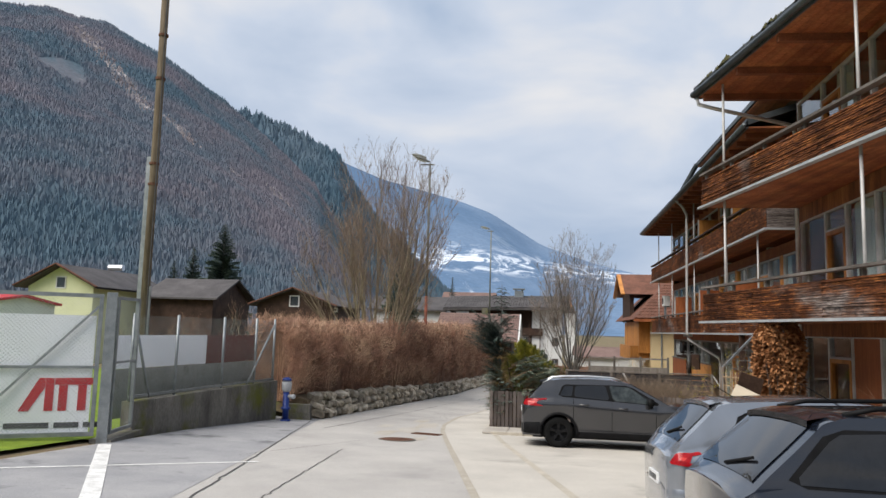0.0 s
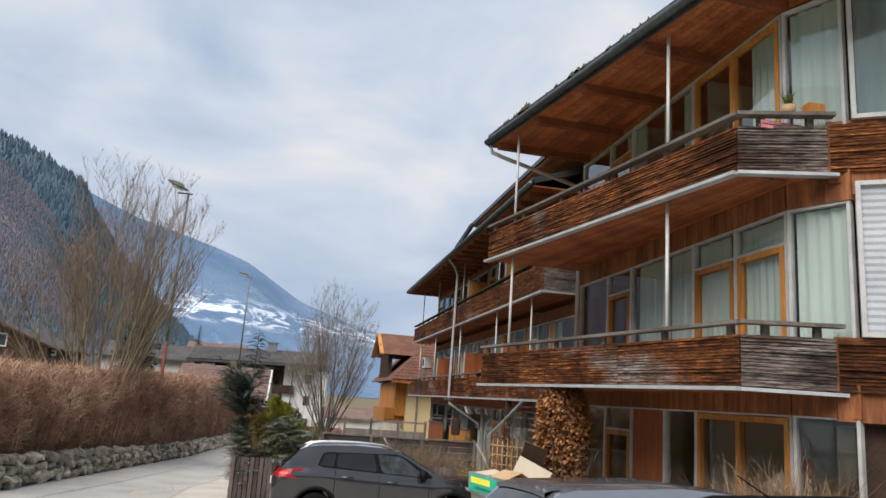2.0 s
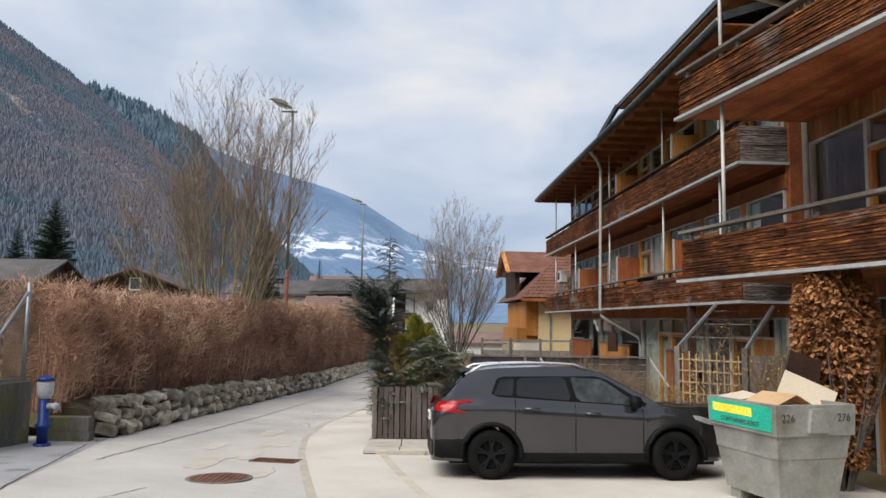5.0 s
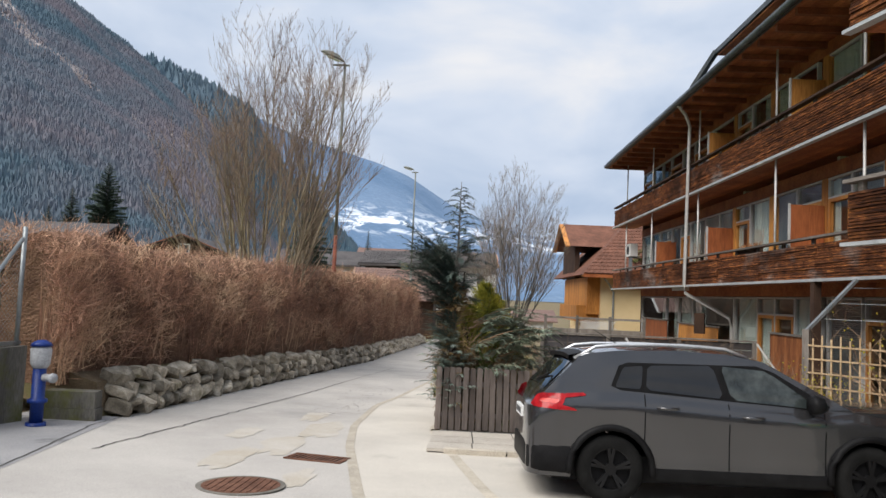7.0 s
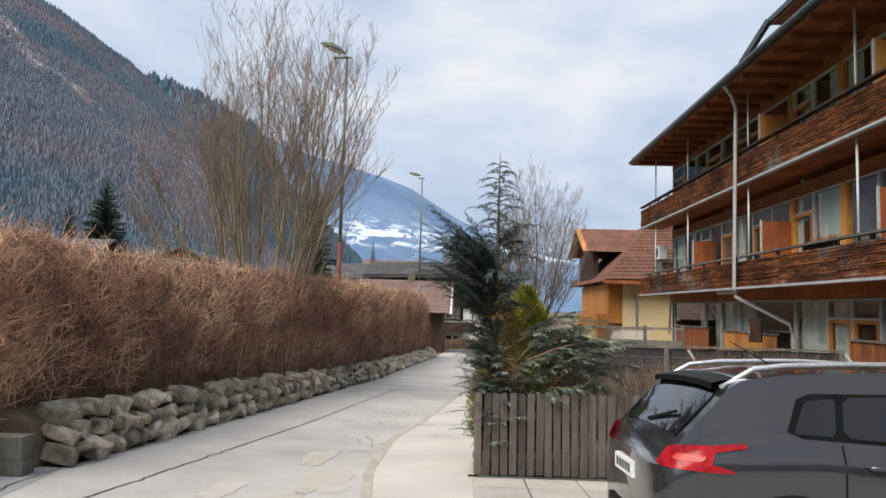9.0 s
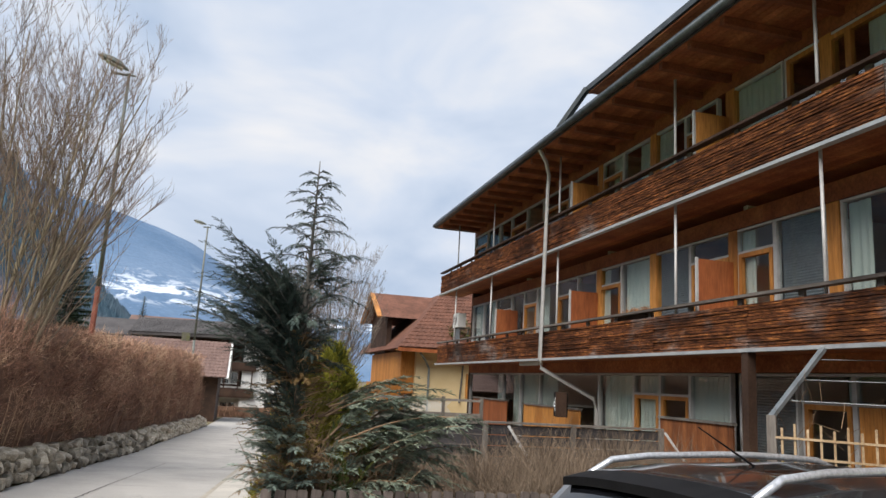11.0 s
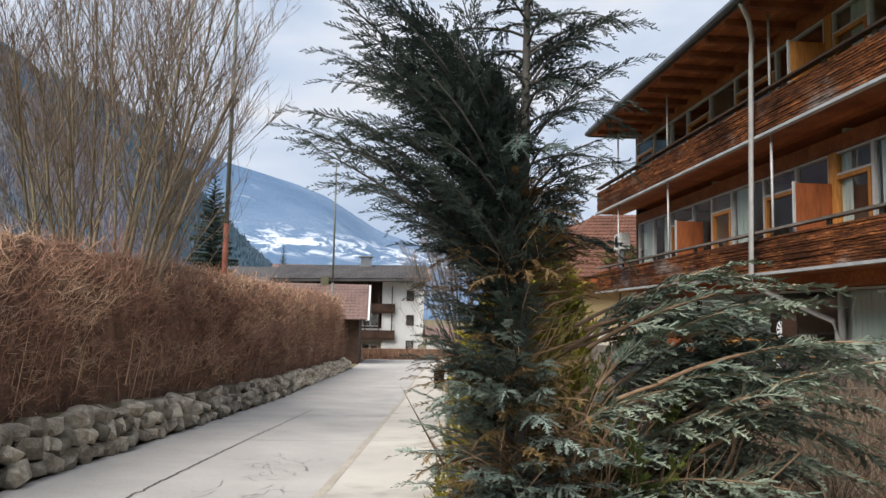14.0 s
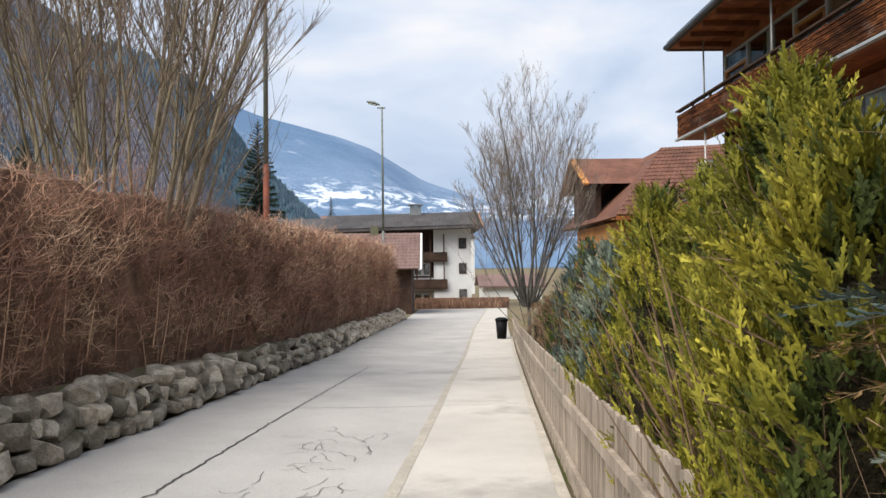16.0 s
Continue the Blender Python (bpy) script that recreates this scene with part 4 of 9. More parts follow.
for zb, ys in ((1.86, (26.3, 32.0, 38.0)), (4.9, (26.35, 32.05))):
    for y in ys:
        scr = part("screen", MB().box(FX + 0.2, y - 0.03, zb, WX - 0.08, y + 0.03, zb + 1.72), RED_WOOD if zb < 3 else ORANGE_WOOD, B2, "timber privacy screen between flats")
        part("screen_edge", MB().box(FX + 0.15, y - 0.025, zb, FX + 0.195, y + 0.025, zb + 1.75), STEEL_PALE, scr)
# roof of the second block
roof2 = part("roof", MB().prism([(5.5, 7.6), (5.5, 7.78), (14, 10.6), (14, 10.4)], -43.75, -YN + 0.9, Matrix(((1, 0, 0, 0), (0, 0, -1, 0), (0, 1, 0, 0), (0, 0, 0, 1)))), ZINC_DARK, B2, "dark metal roof")
soffit(roof2, ((5.58, 43.7), (5.58, YN - 0.85)), ((WX, 43.7), (WX, YN - 0.85)), 7.53, 0.04, 12)
y = YN - 0.3
while y < 43.6:
    part("rafter", MB().box(5.62, y - 0.06, 7.38, WX - 0.06, y + 0.06, 7.525), BEAM, roof2)
    y += 0.98
part("gutter", MB().tube([(5.46, 43.8, 7.6), (5.46, YN - 0.9, 7.6)], 0.085, 10), ZINC_DARK, roof2, "dark zinc gutter", True)
part("fascia", MB().box(5.5, YN - 0.9, 7.5, 5.54, 43.78, 7.72).box(5.5, 43.76, 7.5, 14, 43.84, 7.72), ZINC_DARK, roof2)
part("downpipe", MB().tube([(5.5, 32.3, 7.55), (5.85, 32.6, 7.3), (6.08, 32.9, 7.0), (6.1, 33.0, 6.6), (6.1, 33.2, 1.75), (6.14, 33.2, 1.5), (7.15, 31.95, 0.75), (7.2, 31.9, 0.4), (7.2, 31.9, -1.9)], 0.055, 10), STEEL_PALE, roof2, "pale zinc downpipe", True)
# raised attic roof
dm = part("attic", MB().box(7.0, 19.5, 7.7, 13.5, 30.0, 8.75), DARK_TIMBER, B2, "dark timber attic storey")
part("attic_roof", MB().prism([(6.05, 8.66), (6.05, 8.80), (13.5, 10.9), (13.5, 10.7)], -30.6, -18.5, Matrix(((1, 0, 0, 0), (0, 0, -1, 0), (0, 1, 0, 0), (0, 0, 0, 1)))), ZINC_DARK, B2, "dark metal attic roof")
soffit(dm, ((6.1, 30.5), (6.1, 18.6)), ((7.05, 30.5), (7.05, 18.6)), 8.60, 0.04, 7)
part("bargeboard", MB().beam((5.6, 31.2, 7.78), (6.08, 30.55, 8.74), 0.16, 0.12).beam((6.05, 30.6, 8.7), (7.0, 30.6, 8.95), 0.12, 0.16), ZINC_DARK, B2)


# ---- road details ----
setting("kerb_line", line_strip([(lerp(KERB_X, y * 0.5) + 0.05, y * 0.5) for y in range(-20, 184)], 0.12, 0.010), KERB, "line of worn kerb setts flush with the lane", category="kerb")
setting("kerb_line", line_strip([(lerp(EDGE_X, y * 0.5) + 0.05, y * 0.5) for y in range(-20, 43)], 0.13, 0.010), KERB, "line of setts along the parking bays", category="kerb")


def wiggle(a, b, n, amp, seed):
    return [(a[0] + (b[0] - a[0]) * i / n + amp * noise.noise(Vector((i * 0.6, seed, 0))), a[1] + (b[1] - a[1]) * i / n) for i in range(n + 1)]


CRACKS = [((-4.1, 8.0), (-6.4, 19.4), 0.035, 3), ((-3.35, 8.0), (-3.9, 13.8), 0.022, 4), ((-5.5, 17.6), (-4.8, 26.0), 0.03, 5), ((-4.8, 26.0), (-4.5, 32.1), 0.03, 6), ((-4.5, 32.1), (-4.0, 40.0), 0.025, 7),
          ((-6.4, 19.4), (-6.5, 24), 0.02, 8), ((-4.5, 32.15), (-2.2, 32.4), 0.02, 9), ((-2.2, 32.4), (-0.9, 32.5), 0.02, 10), ((-5.2, 12.0), (-4.0, 15.5), 0.018, 11)]
for a, b, w, s in CRACKS:
    setting("road_crack", line_strip(wiggle(a, b, 60, 0.06, s), w * 0.8, 0.008), CRACK, "dark tarred crack in the asphalt", category="crack")
rnd = random.Random(11)
for k in range(70):
    x, y = rnd.uniform(-4.0, -2.95), rnd.uniform(22.5, 30.0)
    a = rnd.uniform(0, 6.283)
    pts = [(x, y)]
    for i in range(6):
        a += rnd.uniform(-0.7, 0.7)
        x, y = x + 0.05 * math.cos(a), y + 0.09 * math.sin(a)
        pts.append((x, y))
    setting("road_crack", line_strip(pts, 0.007, 0.007), CRACK, "fine crazed crack in the asphalt", category="crack")
setting("road_marking", line_strip([(-9.5, 8.3), (-7.3, 9.05), (-4.6, 11.4)], 0.09, 0.009), PAINT_WHITE, "thin white painted line", category="road marking")
setting("road_marking", line_strip([(-7.7, 12.0), (-5.2, 7.9), (-3.6, 5.2)], 0.22, 0.012), PAINT_WHITE, "broad white painted line", category="road marking")
setting("worn_apron", strip(1.0, 20.3, lambda y: -7.85, lambda y: -4.4 - (y - 8.5) * 0.17, 0.004, 0.5, 4), ASPHALT_DARK, "darker damp patched asphalt by the wall", category="road")
RUST = surface("rusty_iron", [(0.3, (0.09, 0.04, 0.025)), (0.7, (0.20, 0.10, 0.065))], 6, 60, 0.8, 0.3, bump=0.3)
STAIN = surface("ochre_stain", [(0.35, (0.40, 0.36, 0.30)), (0.65, (0.455, 0.425, 0.385))], 1.8, 90, 0.85, bump=0.35, dist=0.006, fine_amt=0.3)

rnd = random.Random(12)
for px, py, pr in ((-3.55, 18.9, 0.5), (-3.9, 17.6, 0.42), (-3.3, 20.4, 0.55), (-3.75, 22.0, 0.4), (-2.9, 16.9, 0.3), (-4.3, 19.6, 0.35)):
    blob = MB()
    for k in range(22):
        a = 2 * math.pi * k / 22
        q = pr * (1 + 0.55 * noise.noise(Vector((math.cos(a) * 1.6, math.sin(a) * 1.6, px * 3))) + rnd.uniform(-0.12, 0.12))
        bx, by = px + 0.55 * q * math.cos(a), py + 1.7 * q * math.sin(a)
        blob.v.append((bx, by, gz(bx, by) + 0.005))
    blob.f.append(tuple(range(22)))
    setting("road_stain", blob, STAIN, "faint ochre stain on the asphalt", category="stain")


def manhole(x, y, r):
    m = Matrix.Translation((x, y, gz(x, y) + 0.008)) @ pose(0, 0, 0, -3.1, 0, 0)
    t = thing("manhole_cover", "round rusty cast iron manhole cover in the lane", "manhole cover", m=m)
    mb = MB()
    mb.tube([(0, 0, -0.01), (0, 0, 0.006)], r, 28)
    part("cover", mb, RUST, t)
    part("rim", MB().tube([(0, 0, -0.01), (0, 0, 0.004)], r + 0.05, 28), CONCRETE, t)
    ribs = MB()
    for i in range(-4, 5):
        h = math.sqrt(max(0.01, (r * 0.9) ** 2 - (i * r / 5) ** 2))
        ribs.box(i * r / 5 - 0.012, -h, 0.006, i * r / 5 + 0.012, h, 0.012)
    part("ribs", ribs, RUST, t)


manhole(-3.34, 16.3, 0.38)
dr = thing("drain_grate", "rectangular rusty drain grate beside the kerb", "drain", m=Matrix.Translation((-2.92, 18.0, gz(-2.9, 18.0) + 0.008)) @ pose(0, 0, 0, -3.1, 0, -12))
part("grate_frame", bars(MB(), Matrix(((1, 0, 0, 0), (0, 0, 1, 0), (0, 1, 0, 0), (0, 0, 0, 1))), -0.36, 0.36, -0.2, 0.2, 0.035, -0.01, 0.01), RUST, dr)
# Thin dark plate, painted as the shade of the hole below the bars.
part("pit_shade", MB().box(-0.33, -0.17, -0.012, 0.33, 0.17, -0.004), CRACK, dr)
for i in range(11):
    part("grate_bar", MB().box(-0.315 + i * 0.06, -0.165, -0.004, -0.285 + i * 0.06, 0.165, 0.006), RUST, dr)


# ---- stone wall and bank ----
STONE = surface("field_stone", [(0.28, (0.12, 0.102, 0.078)), (0.5, (0.31, 0.27, 0.21)), (0.72, (0.54, 0.49, 0.41))], 4, 40, 0.9, bump=0.6, dist=0.02, rand=0.55, stain=(0.10, 0.09, 0.045), stain_scale=2.5, stain_at=(0.58, 0.70))


def stone_mesh(seed):
    rnd = random.Random(seed)
    bm = bmesh.new()
    bmesh.ops.create_icosphere(bm, subdivisions=2, radius=0.5)
    off = Vector((seed * 7.3, 0, 0))
    for v in bm.verts:
        k = 1 + 0.34 * noise.noise(v.co * 2.3 + off) + 0.14 * noise.noise(v.co * 5 + off)
        v.co = Vector((max(-0.4, min(0.4, v.co.x * k)), max(-0.42, min(0.42, v.co.y * k)), max(-0.31, min(0.31, v.co.z * k))))
        v.co *= 1.2
    me = bpy.data.meshes.new("stone")
    bm.to_mesh(me)
    bm.free()
    me.materials.append(STONE)
    return me


STONES = [stone_mesh(i) for i in range(9)]
wall_thing = thing("dry_stone_wall", "low dry stone retaining wall of grey field stones", "stone wall")
rnd = random.Random(21)
far_stones = MB()
n_stone = 0
for row, (h0, dx) in enumerate(((0.13, 0.0), (0.36, -0.09), (0.56, -0.2))):
    y = 20.3 + row * 0.1
    while y < 70:
        w = (0.16 + 0.5 * rnd.random() ** 1.4) * (1.0 if y < 42 else 1.3)
        x = lerp(WALL_X, y) + dx + rnd.uniform(-0.06, 0.06)
        hh = rnd.uniform(0.16, 0.40)
        if not (row == 2 and rnd.random() < 0.22):
            m = Matrix.Translation((x, y + w / 2, gz(x, y) + h0 + rnd.uniform(-0.03, 0.03))) @ pose(0, 0, 0, rnd.uniform(-28, 28), rnd.uniform(-25, 25), rnd.uniform(-25, 25)) @ Matrix.Diagonal((rnd.uniform(0.34, 0.5), w * 1.02, hh, 1))
            me = STONES[rnd.randrange(9)]
            if n_stone < 300 and y < 48:
                ob = part("stone", me, None, wall_thing)
                ob.matrix_basis = m
                n_stone += 1
            else:
                far_stones.add([m @ v.co for v in me.vertices], [tuple(p.vertices) for p in me.polygons])
        y += w
tagged(part("stones", far_stones, STONE, wall_thing), "", "", "", "stuff")
bank = MB()
ys = [20.2 + i for i in range(51)]
for y in ys:
    x = lerp(WALL_X, y)
    for dx, dz in ((-0.12, -0.05), (-0.26, 0.52), (-0.7, 0.66), (-3.2, 0.62)):
        bank.v.append((x + dx, y, gz(x, y) + dz + 0.05 * noise.noise(Vector((y, dx, 0)))))
bank.f = [(4 * i + j, 4 * i + j + 1, 4 * i + j + 5, 4 * i + j + 4) for i in range(50) for j in range(3)]
bank.f.append((0, 1, 2, 3))
part("earth_bank", bank, SOIL, wall_thing, "leaf-strewn brown earth bank")


# ---- hedge ----
def twig_material(name, a, b, c):
    return surface(name, [(0.3, a), (0.5, b), (0.7, c)], 1.3, 30, 0.9, bump=0, spec=0.2, island=0.4)


TWIG_BROWN = surface("hedge_twigs", [(0.34, (0.18, 0.092, 0.066)), (0.48, (0.42, 0.24, 0.165)), (0.56, (0.52, 0.335, 0.225)), (0.66, (0.68, 0.48, 0.32))], 0.75, 30, 0.9, bump=0, spec=0.2, island=0.45)
# Darker brown for filler cores, with the shade among twigs in the colour.
SHADED_CORE = surface("hedge_shade_core", [(0.3, (0.13, 0.072, 0.05)), (0.7, (0.32, 0.19, 0.125))], 2.5, 25, 1.0, bump=1.0, dist=0.1)


def twig(mb, p, d, length, r, bend=0.15, rnd=random, sub=0):
    """One thin three-sided shoot of two segments."""
    d = d.normalized()
    s = d.cross(Vector((0.3, 0.5, 0.8))).normalized()
    u = s.cross(d)
    q = p + d * (length * 0.5)
    d2 = (d + Vector((rnd.uniform(-bend, bend), rnd.uniform(-bend, bend), rnd.uniform(-bend, bend)))).normalized()
    e = q + d2 * (length * 0.5)
    k = len(mb.v)
    for c, rr in ((p, r), (q, r * 0.7)):
        mb.v += [tuple(c + rr * s), tuple(c + rr * (-0.5 * s + 0.87 * u)), tuple(c + rr * (-0.5 * s - 0.87 * u))]
    mb.v.append(tuple(e))
    for i in range(3):
        j = (i + 1) % 3
        mb.f += [(k + i, k + j, k + 3 + j, k + 3 + i), (k + 3 + i, k + 3 + j, k + 6)]
    return q, e, d2


def hedge_top(y):
    return lerp([(19, 2.05), (27, 1.98), (34, 2.1), (45, 2.2), (58, 2.25), (72, 2.3)], y) + 0.16 * noise.noise(Vector((y * 0.45, 3, 0)))


hedge = thing("hedge", "tall bare reddish-brown beech hedge above the stone wall", "hedge")
# Solid filler stops the view through; its dark tone paints the shaded inside.
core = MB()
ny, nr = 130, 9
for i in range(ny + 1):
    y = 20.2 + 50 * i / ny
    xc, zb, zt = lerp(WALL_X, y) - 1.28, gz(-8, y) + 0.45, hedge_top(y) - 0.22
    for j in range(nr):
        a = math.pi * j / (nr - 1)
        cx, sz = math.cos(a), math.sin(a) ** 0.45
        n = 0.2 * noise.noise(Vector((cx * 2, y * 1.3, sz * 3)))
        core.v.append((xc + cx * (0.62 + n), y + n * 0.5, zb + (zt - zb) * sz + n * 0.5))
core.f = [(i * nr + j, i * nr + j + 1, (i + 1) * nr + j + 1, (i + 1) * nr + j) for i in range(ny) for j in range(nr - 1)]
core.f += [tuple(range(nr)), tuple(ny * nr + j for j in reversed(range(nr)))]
part("hedge_shade_core", core, SHADED_CORE, hedge, "solid filler in dark brown, painted as the shaded inside")
tw = MB()
rnd = random.Random(31)
for i in range(25000):
    y = 19.7 + 51 * rnd.random() ** 1.45
    zt = hedge_top(y)
    zb = gz(-8, y) + 0.5
    s = rnd.random() ** 0.75
    side = 0.62 + 0.3 * math.sin(math.pi * min(1, s * 1.1)) + 0.22 * noise.noise(Vector((y * 0.9, s * 4, 1)))
    x = lerp(WALL_X, y) - 1.28 + rnd.choice((1, 1, 1, 1, -1)) * side * rnd.uniform(0.55, 1.0)
    if s > 0.86:
        x = lerp(WALL_X, y) - 1.28 + rnd.uniform(-0.8, 0.85)
    z = zb + (zt - zb - 0.3) * s
    cl_n = noise.noise(Vector((y * 1.4, s * 3.0, 7)))
    d = Vector((rnd.uniform(-0.6, 0.9), rnd.uniform(-0.9, 0.9) + cl_n, rnd.uniform(-0.15, 1.15)))
    if cl_n < -0.33 and s < 0.8:
        continue
    ln = rnd.uniform(0.16, 0.48) * (1.0 if y < 40 else 1.25)
    q, e, d2 = twig(tw, Vector((x, y, z)), d, ln, rnd.uniform(0.0035, 0.007) * (1.0 if y < 36 else 1.7), 0.35, rnd)
    for _ in range(2 if y < 42 else 1):
        twig(tw, q, d + Vector((rnd.uniform(-1, 1), rnd.uniform(-1.2, 1.2), rnd.uniform(-0.5, 0.6))), ln * 0.6, 0.003 if y < 36 else 0.006, 0.4, rnd)
for i in range(700):
    y = 19.9 + 45 * rnd.random() ** 1.4
    x = lerp(WALL_X, y) - 1.28 + rnd.uniform(0.25, 0.72)
    twig(tw, Vector((x - 0.1, y, gz(-8, y) + 0.45)), Vector((rnd.uniform(-0.1, 0.25), rnd.uniform(-0.3, 0.3), 1)), rnd.uniform(1.0, 2.2), rnd.uniform(0.008, 0.02), 0.2, rnd)
tagged(part("brushwood", tw, TWIG_BROWN, hedge, "bare reddish-brown twigs"), "", "", "", "stuff")


# ---- bare trees ----
BARK_TAN = surface("tan_bark", [(0.3, (0.17, 0.135, 0.095)), (0.7, (0.33, 0.27, 0.19))], 3, 30, 0.85, bump=0.2, fine_amt=0.3, island=0.25)
BARK_GREY = surface("grey_bark", [(0.3, (0.075, 0.068, 0.06)), (0.7, (0.17, 0.16, 0.145))], 3, 30, 0.85, bump=0.2, fine_amt=0.3, island=0.25)
TWIG_PALE = twig_material("pale_twigs", (0.15, 0.12, 0.10), (0.22, 0.18, 0.15), (0.30, 0.25, 0.20))


def branch(mb, fine, p, d, length, r, depth, rnd, up=0.25, spread=0.5):
    n = 5 if depth > 1 else 3
    pts, q, dd = [p.copy()], p.copy(), d.normalized()
    for i in range(n):
        dd = (dd + Vector((rnd.uniform(-0.12, 0.12), rnd.uniform(-0.12, 0.12), rnd.uniform(-0.02, 0.12) + up * 0.2))).normalized()
        q = q + dd * (length / n)
        pts.append(q.copy())
    rs = [r * (1 - 0.78 * i / n) for i in range(n + 1)]
    (mb if r > 0.012 else fine).tube(pts, rs, 5 if r > 0.03 else 3, False)
    if depth == 0:
        return
    kids = {3: 14, 2: 9, 1: 3}[depth]
    for i in range(kids):
        s = rnd.uniform(0.34, 0.98)
        j = min(n - 1, int(s * n))
        c = pts[j].lerp(pts[j + 1], s * n - j)
        side = Vector((rnd.uniform(-1, 1), rnd.uniform(-1, 1), rnd.uniform(0.1, 0.6))).normalized()
        ax = (pts[j + 1] - pts[j]).normalized()
        kd = (ax * (1 - spread * 0.6) + side * spread).normalized()
        branch(mb, fine, c, kd, length * rnd.uniform(0.3, 0.5) * (1.3 - 0.8 * s), max(0.006, r * (1 - 0.7 * s) * rnd.uniform(0.35, 0.55)), depth - 1, rnd, up, spread)


def bare_tree(label, base, stems, h, lean, r, seed, bark, twigs, depth=3, spread=0.5, trunk=0.0, up=0.25, limbs=0):
    rnd = random.Random(seed)
    t = thing("bare_tree", label, "tree", base)
    mb, fine = MB(), MB()
    top = Vector((0, 0, trunk))
    if trunk:
        mb.tube([(0, 0, -0.2), (0.03, 0, trunk * 0.5), (0, 0, trunk + 0.2)], [r * 1.9, r * 1.5, r * 1.3], 9)
    for i in range(stems):
        a = 2 * math.pi * i / stems + rnd.uniform(-0.4, 0.4)
        l = lean * (rnd.random() ** 0.75)
        d = Vector((math.cos(a) * l, math.sin(a) * l, 1))
        branch(mb, fine, top + Vector((math.cos(a) * (0.22 if trunk else 0.45), math.sin(a) * (0.22 if trunk else 0.45), 0 if trunk else -0.1)), d, h * rnd.uniform(0.93, 1.02) * (1.02 - 0.75 * l ** 1.2), r * rnd.uniform(0.7, 1.1), depth, rnd, up, spread)
    for i in range(limbs):
        a = rnd.uniform(0, 6.283)
        l = rnd.uniform(0.6, 1.25)
        branch(mb, fine, Vector((math.cos(a) * 0.35, math.sin(a) * 0.35, rnd.uniform(0.1, h * 0.2))), Vector((math.cos(a) * l, math.sin(a) * l, 1)), h * rnd.uniform(0.34, 0.62), r * 0.4, depth - 1, rnd, up, spread * 0.8)
    part("trunk", mb, bark, t, "slender bare stems", True)
    part("crown", fine, twigs, t, "fine leafless twigs")
    return t


bare_tree("tall multi-stemmed bare tree with upright tan stems", (-8.1, 34.2, gz(-8, 34.2) + 0.6), 26, 11.0, 0.58, 0.068, 41, BARK_TAN, twig_material("tan_twigs", (0.135, 0.096, 0.078), (0.205, 0.148, 0.118), (0.29, 0.21, 0.155)), 3, 0.52, 0.0, 0.2, 11)
bare_tree("bare grey tree with a fan-shaped crown", (1.75, 50.5, gz(1.75, 50.5)), 26, 8.6, 0.72, 0.05, 42, BARK_GREY, TWIG_PALE, 3, 0.54, 1.4, 0.16, 8)
bare_tree("reddish-brown brushy shrub beside the tall bare tree", (-7.75, 31.9, gz(-8, 31.6) + 0.6), 9, 3.6, 0.4, 0.022, 47, BARK_GREY, TWIG_BROWN, 2, 0.55)
bare_tree("bushy bare tree behind the fence", (-21.5, 46.0, gz(-21, 46)), 9, 5.8, 0.8, 0.06, 43, BARK_GREY, TWIG_BROWN, 2, 0.6)
bare_tree("bushy bare tree behind the hedge", (-14.5, 62.0, gz(-14, 62)), 9, 6.5, 0.7, 0.06, 44, BARK_GREY, TWIG_BROWN, 2, 0.6)
bare_tree("bushy bare tree behind the hedge", (-18.5, 78.0, gz(-18, 78)), 9, 7.5, 0.7, 0.06, 45, BARK_TAN, TWIG_BROWN, 2, 0.6)
bare_tree("small bare shrub tree with pinkish twigs", (3.4, 47.0, gz(3.4, 47)), 12, 3.0, 1.1, 0.03, 46, BARK_GREY, twig_material("pink_twigs", (0.22, 0.13, 0.10), (0.32, 0.2, 0.16), (0.4, 0.27, 0.22)), 2, 0.6)


# ---- street lamps and poles ----
PAINT_RUST = surface("rust_red_paint", [(0.3, (0.12, 0.035, 0.022)), (0.7, (0.24, 0.075, 0.045))], 2, 30, 0.7, bump=0.1)
LAMP_GREY = surface("grey_green_paint", [(0.3, (0.13, 0.14, 0.13)), (0.7, (0.22, 0.23, 0.21))], 2, 30, 0.6, 0.3, bump=0.1)
LAMP_LENS = surface("lamp_lens", [(0.3, (0.5, 0.5, 0.46)), (0.7, (0.62, 0.62, 0.58))], 4, 40, 0.3, bump=0)


def lamp_head(t, m):
    mb = MB()
    prof = [(0, 0.05, 0.05), (0.12, 0.1, 0.09), (0.4, 0.17, 0.14), (0.75, 0.16, 0.12), (0.9, 0.08, 0.05)]
    n = 10
    for x, w, h in prof:
        for j in range(n):
            a = 2 * math.pi * j / n
            mb.v.append(tuple(m @ Vector((x, w * math.cos(a), (h if math.sin(a) > 0 else h * 0.35) * math.sin(a)))))
    for i in range(len(prof) - 1):
        for j in range(n):
            mb.f.append((i * n + j, i * n + (j + 1) % n, (i + 1) * n + (j + 1) % n, (i + 1) * n + j))
    mb.f += [tuple(range(n)), tuple((len(prof) - 1) * n + j for j in reversed(range(n)))]
    hd = part("lamp_head", mb, LAMP_GREY, t, "", True)
    part("lens", MB().box(0.2, -0.11, -0.085, 0.78, 0.11, -0.045, m), LAMP_LENS, hd)


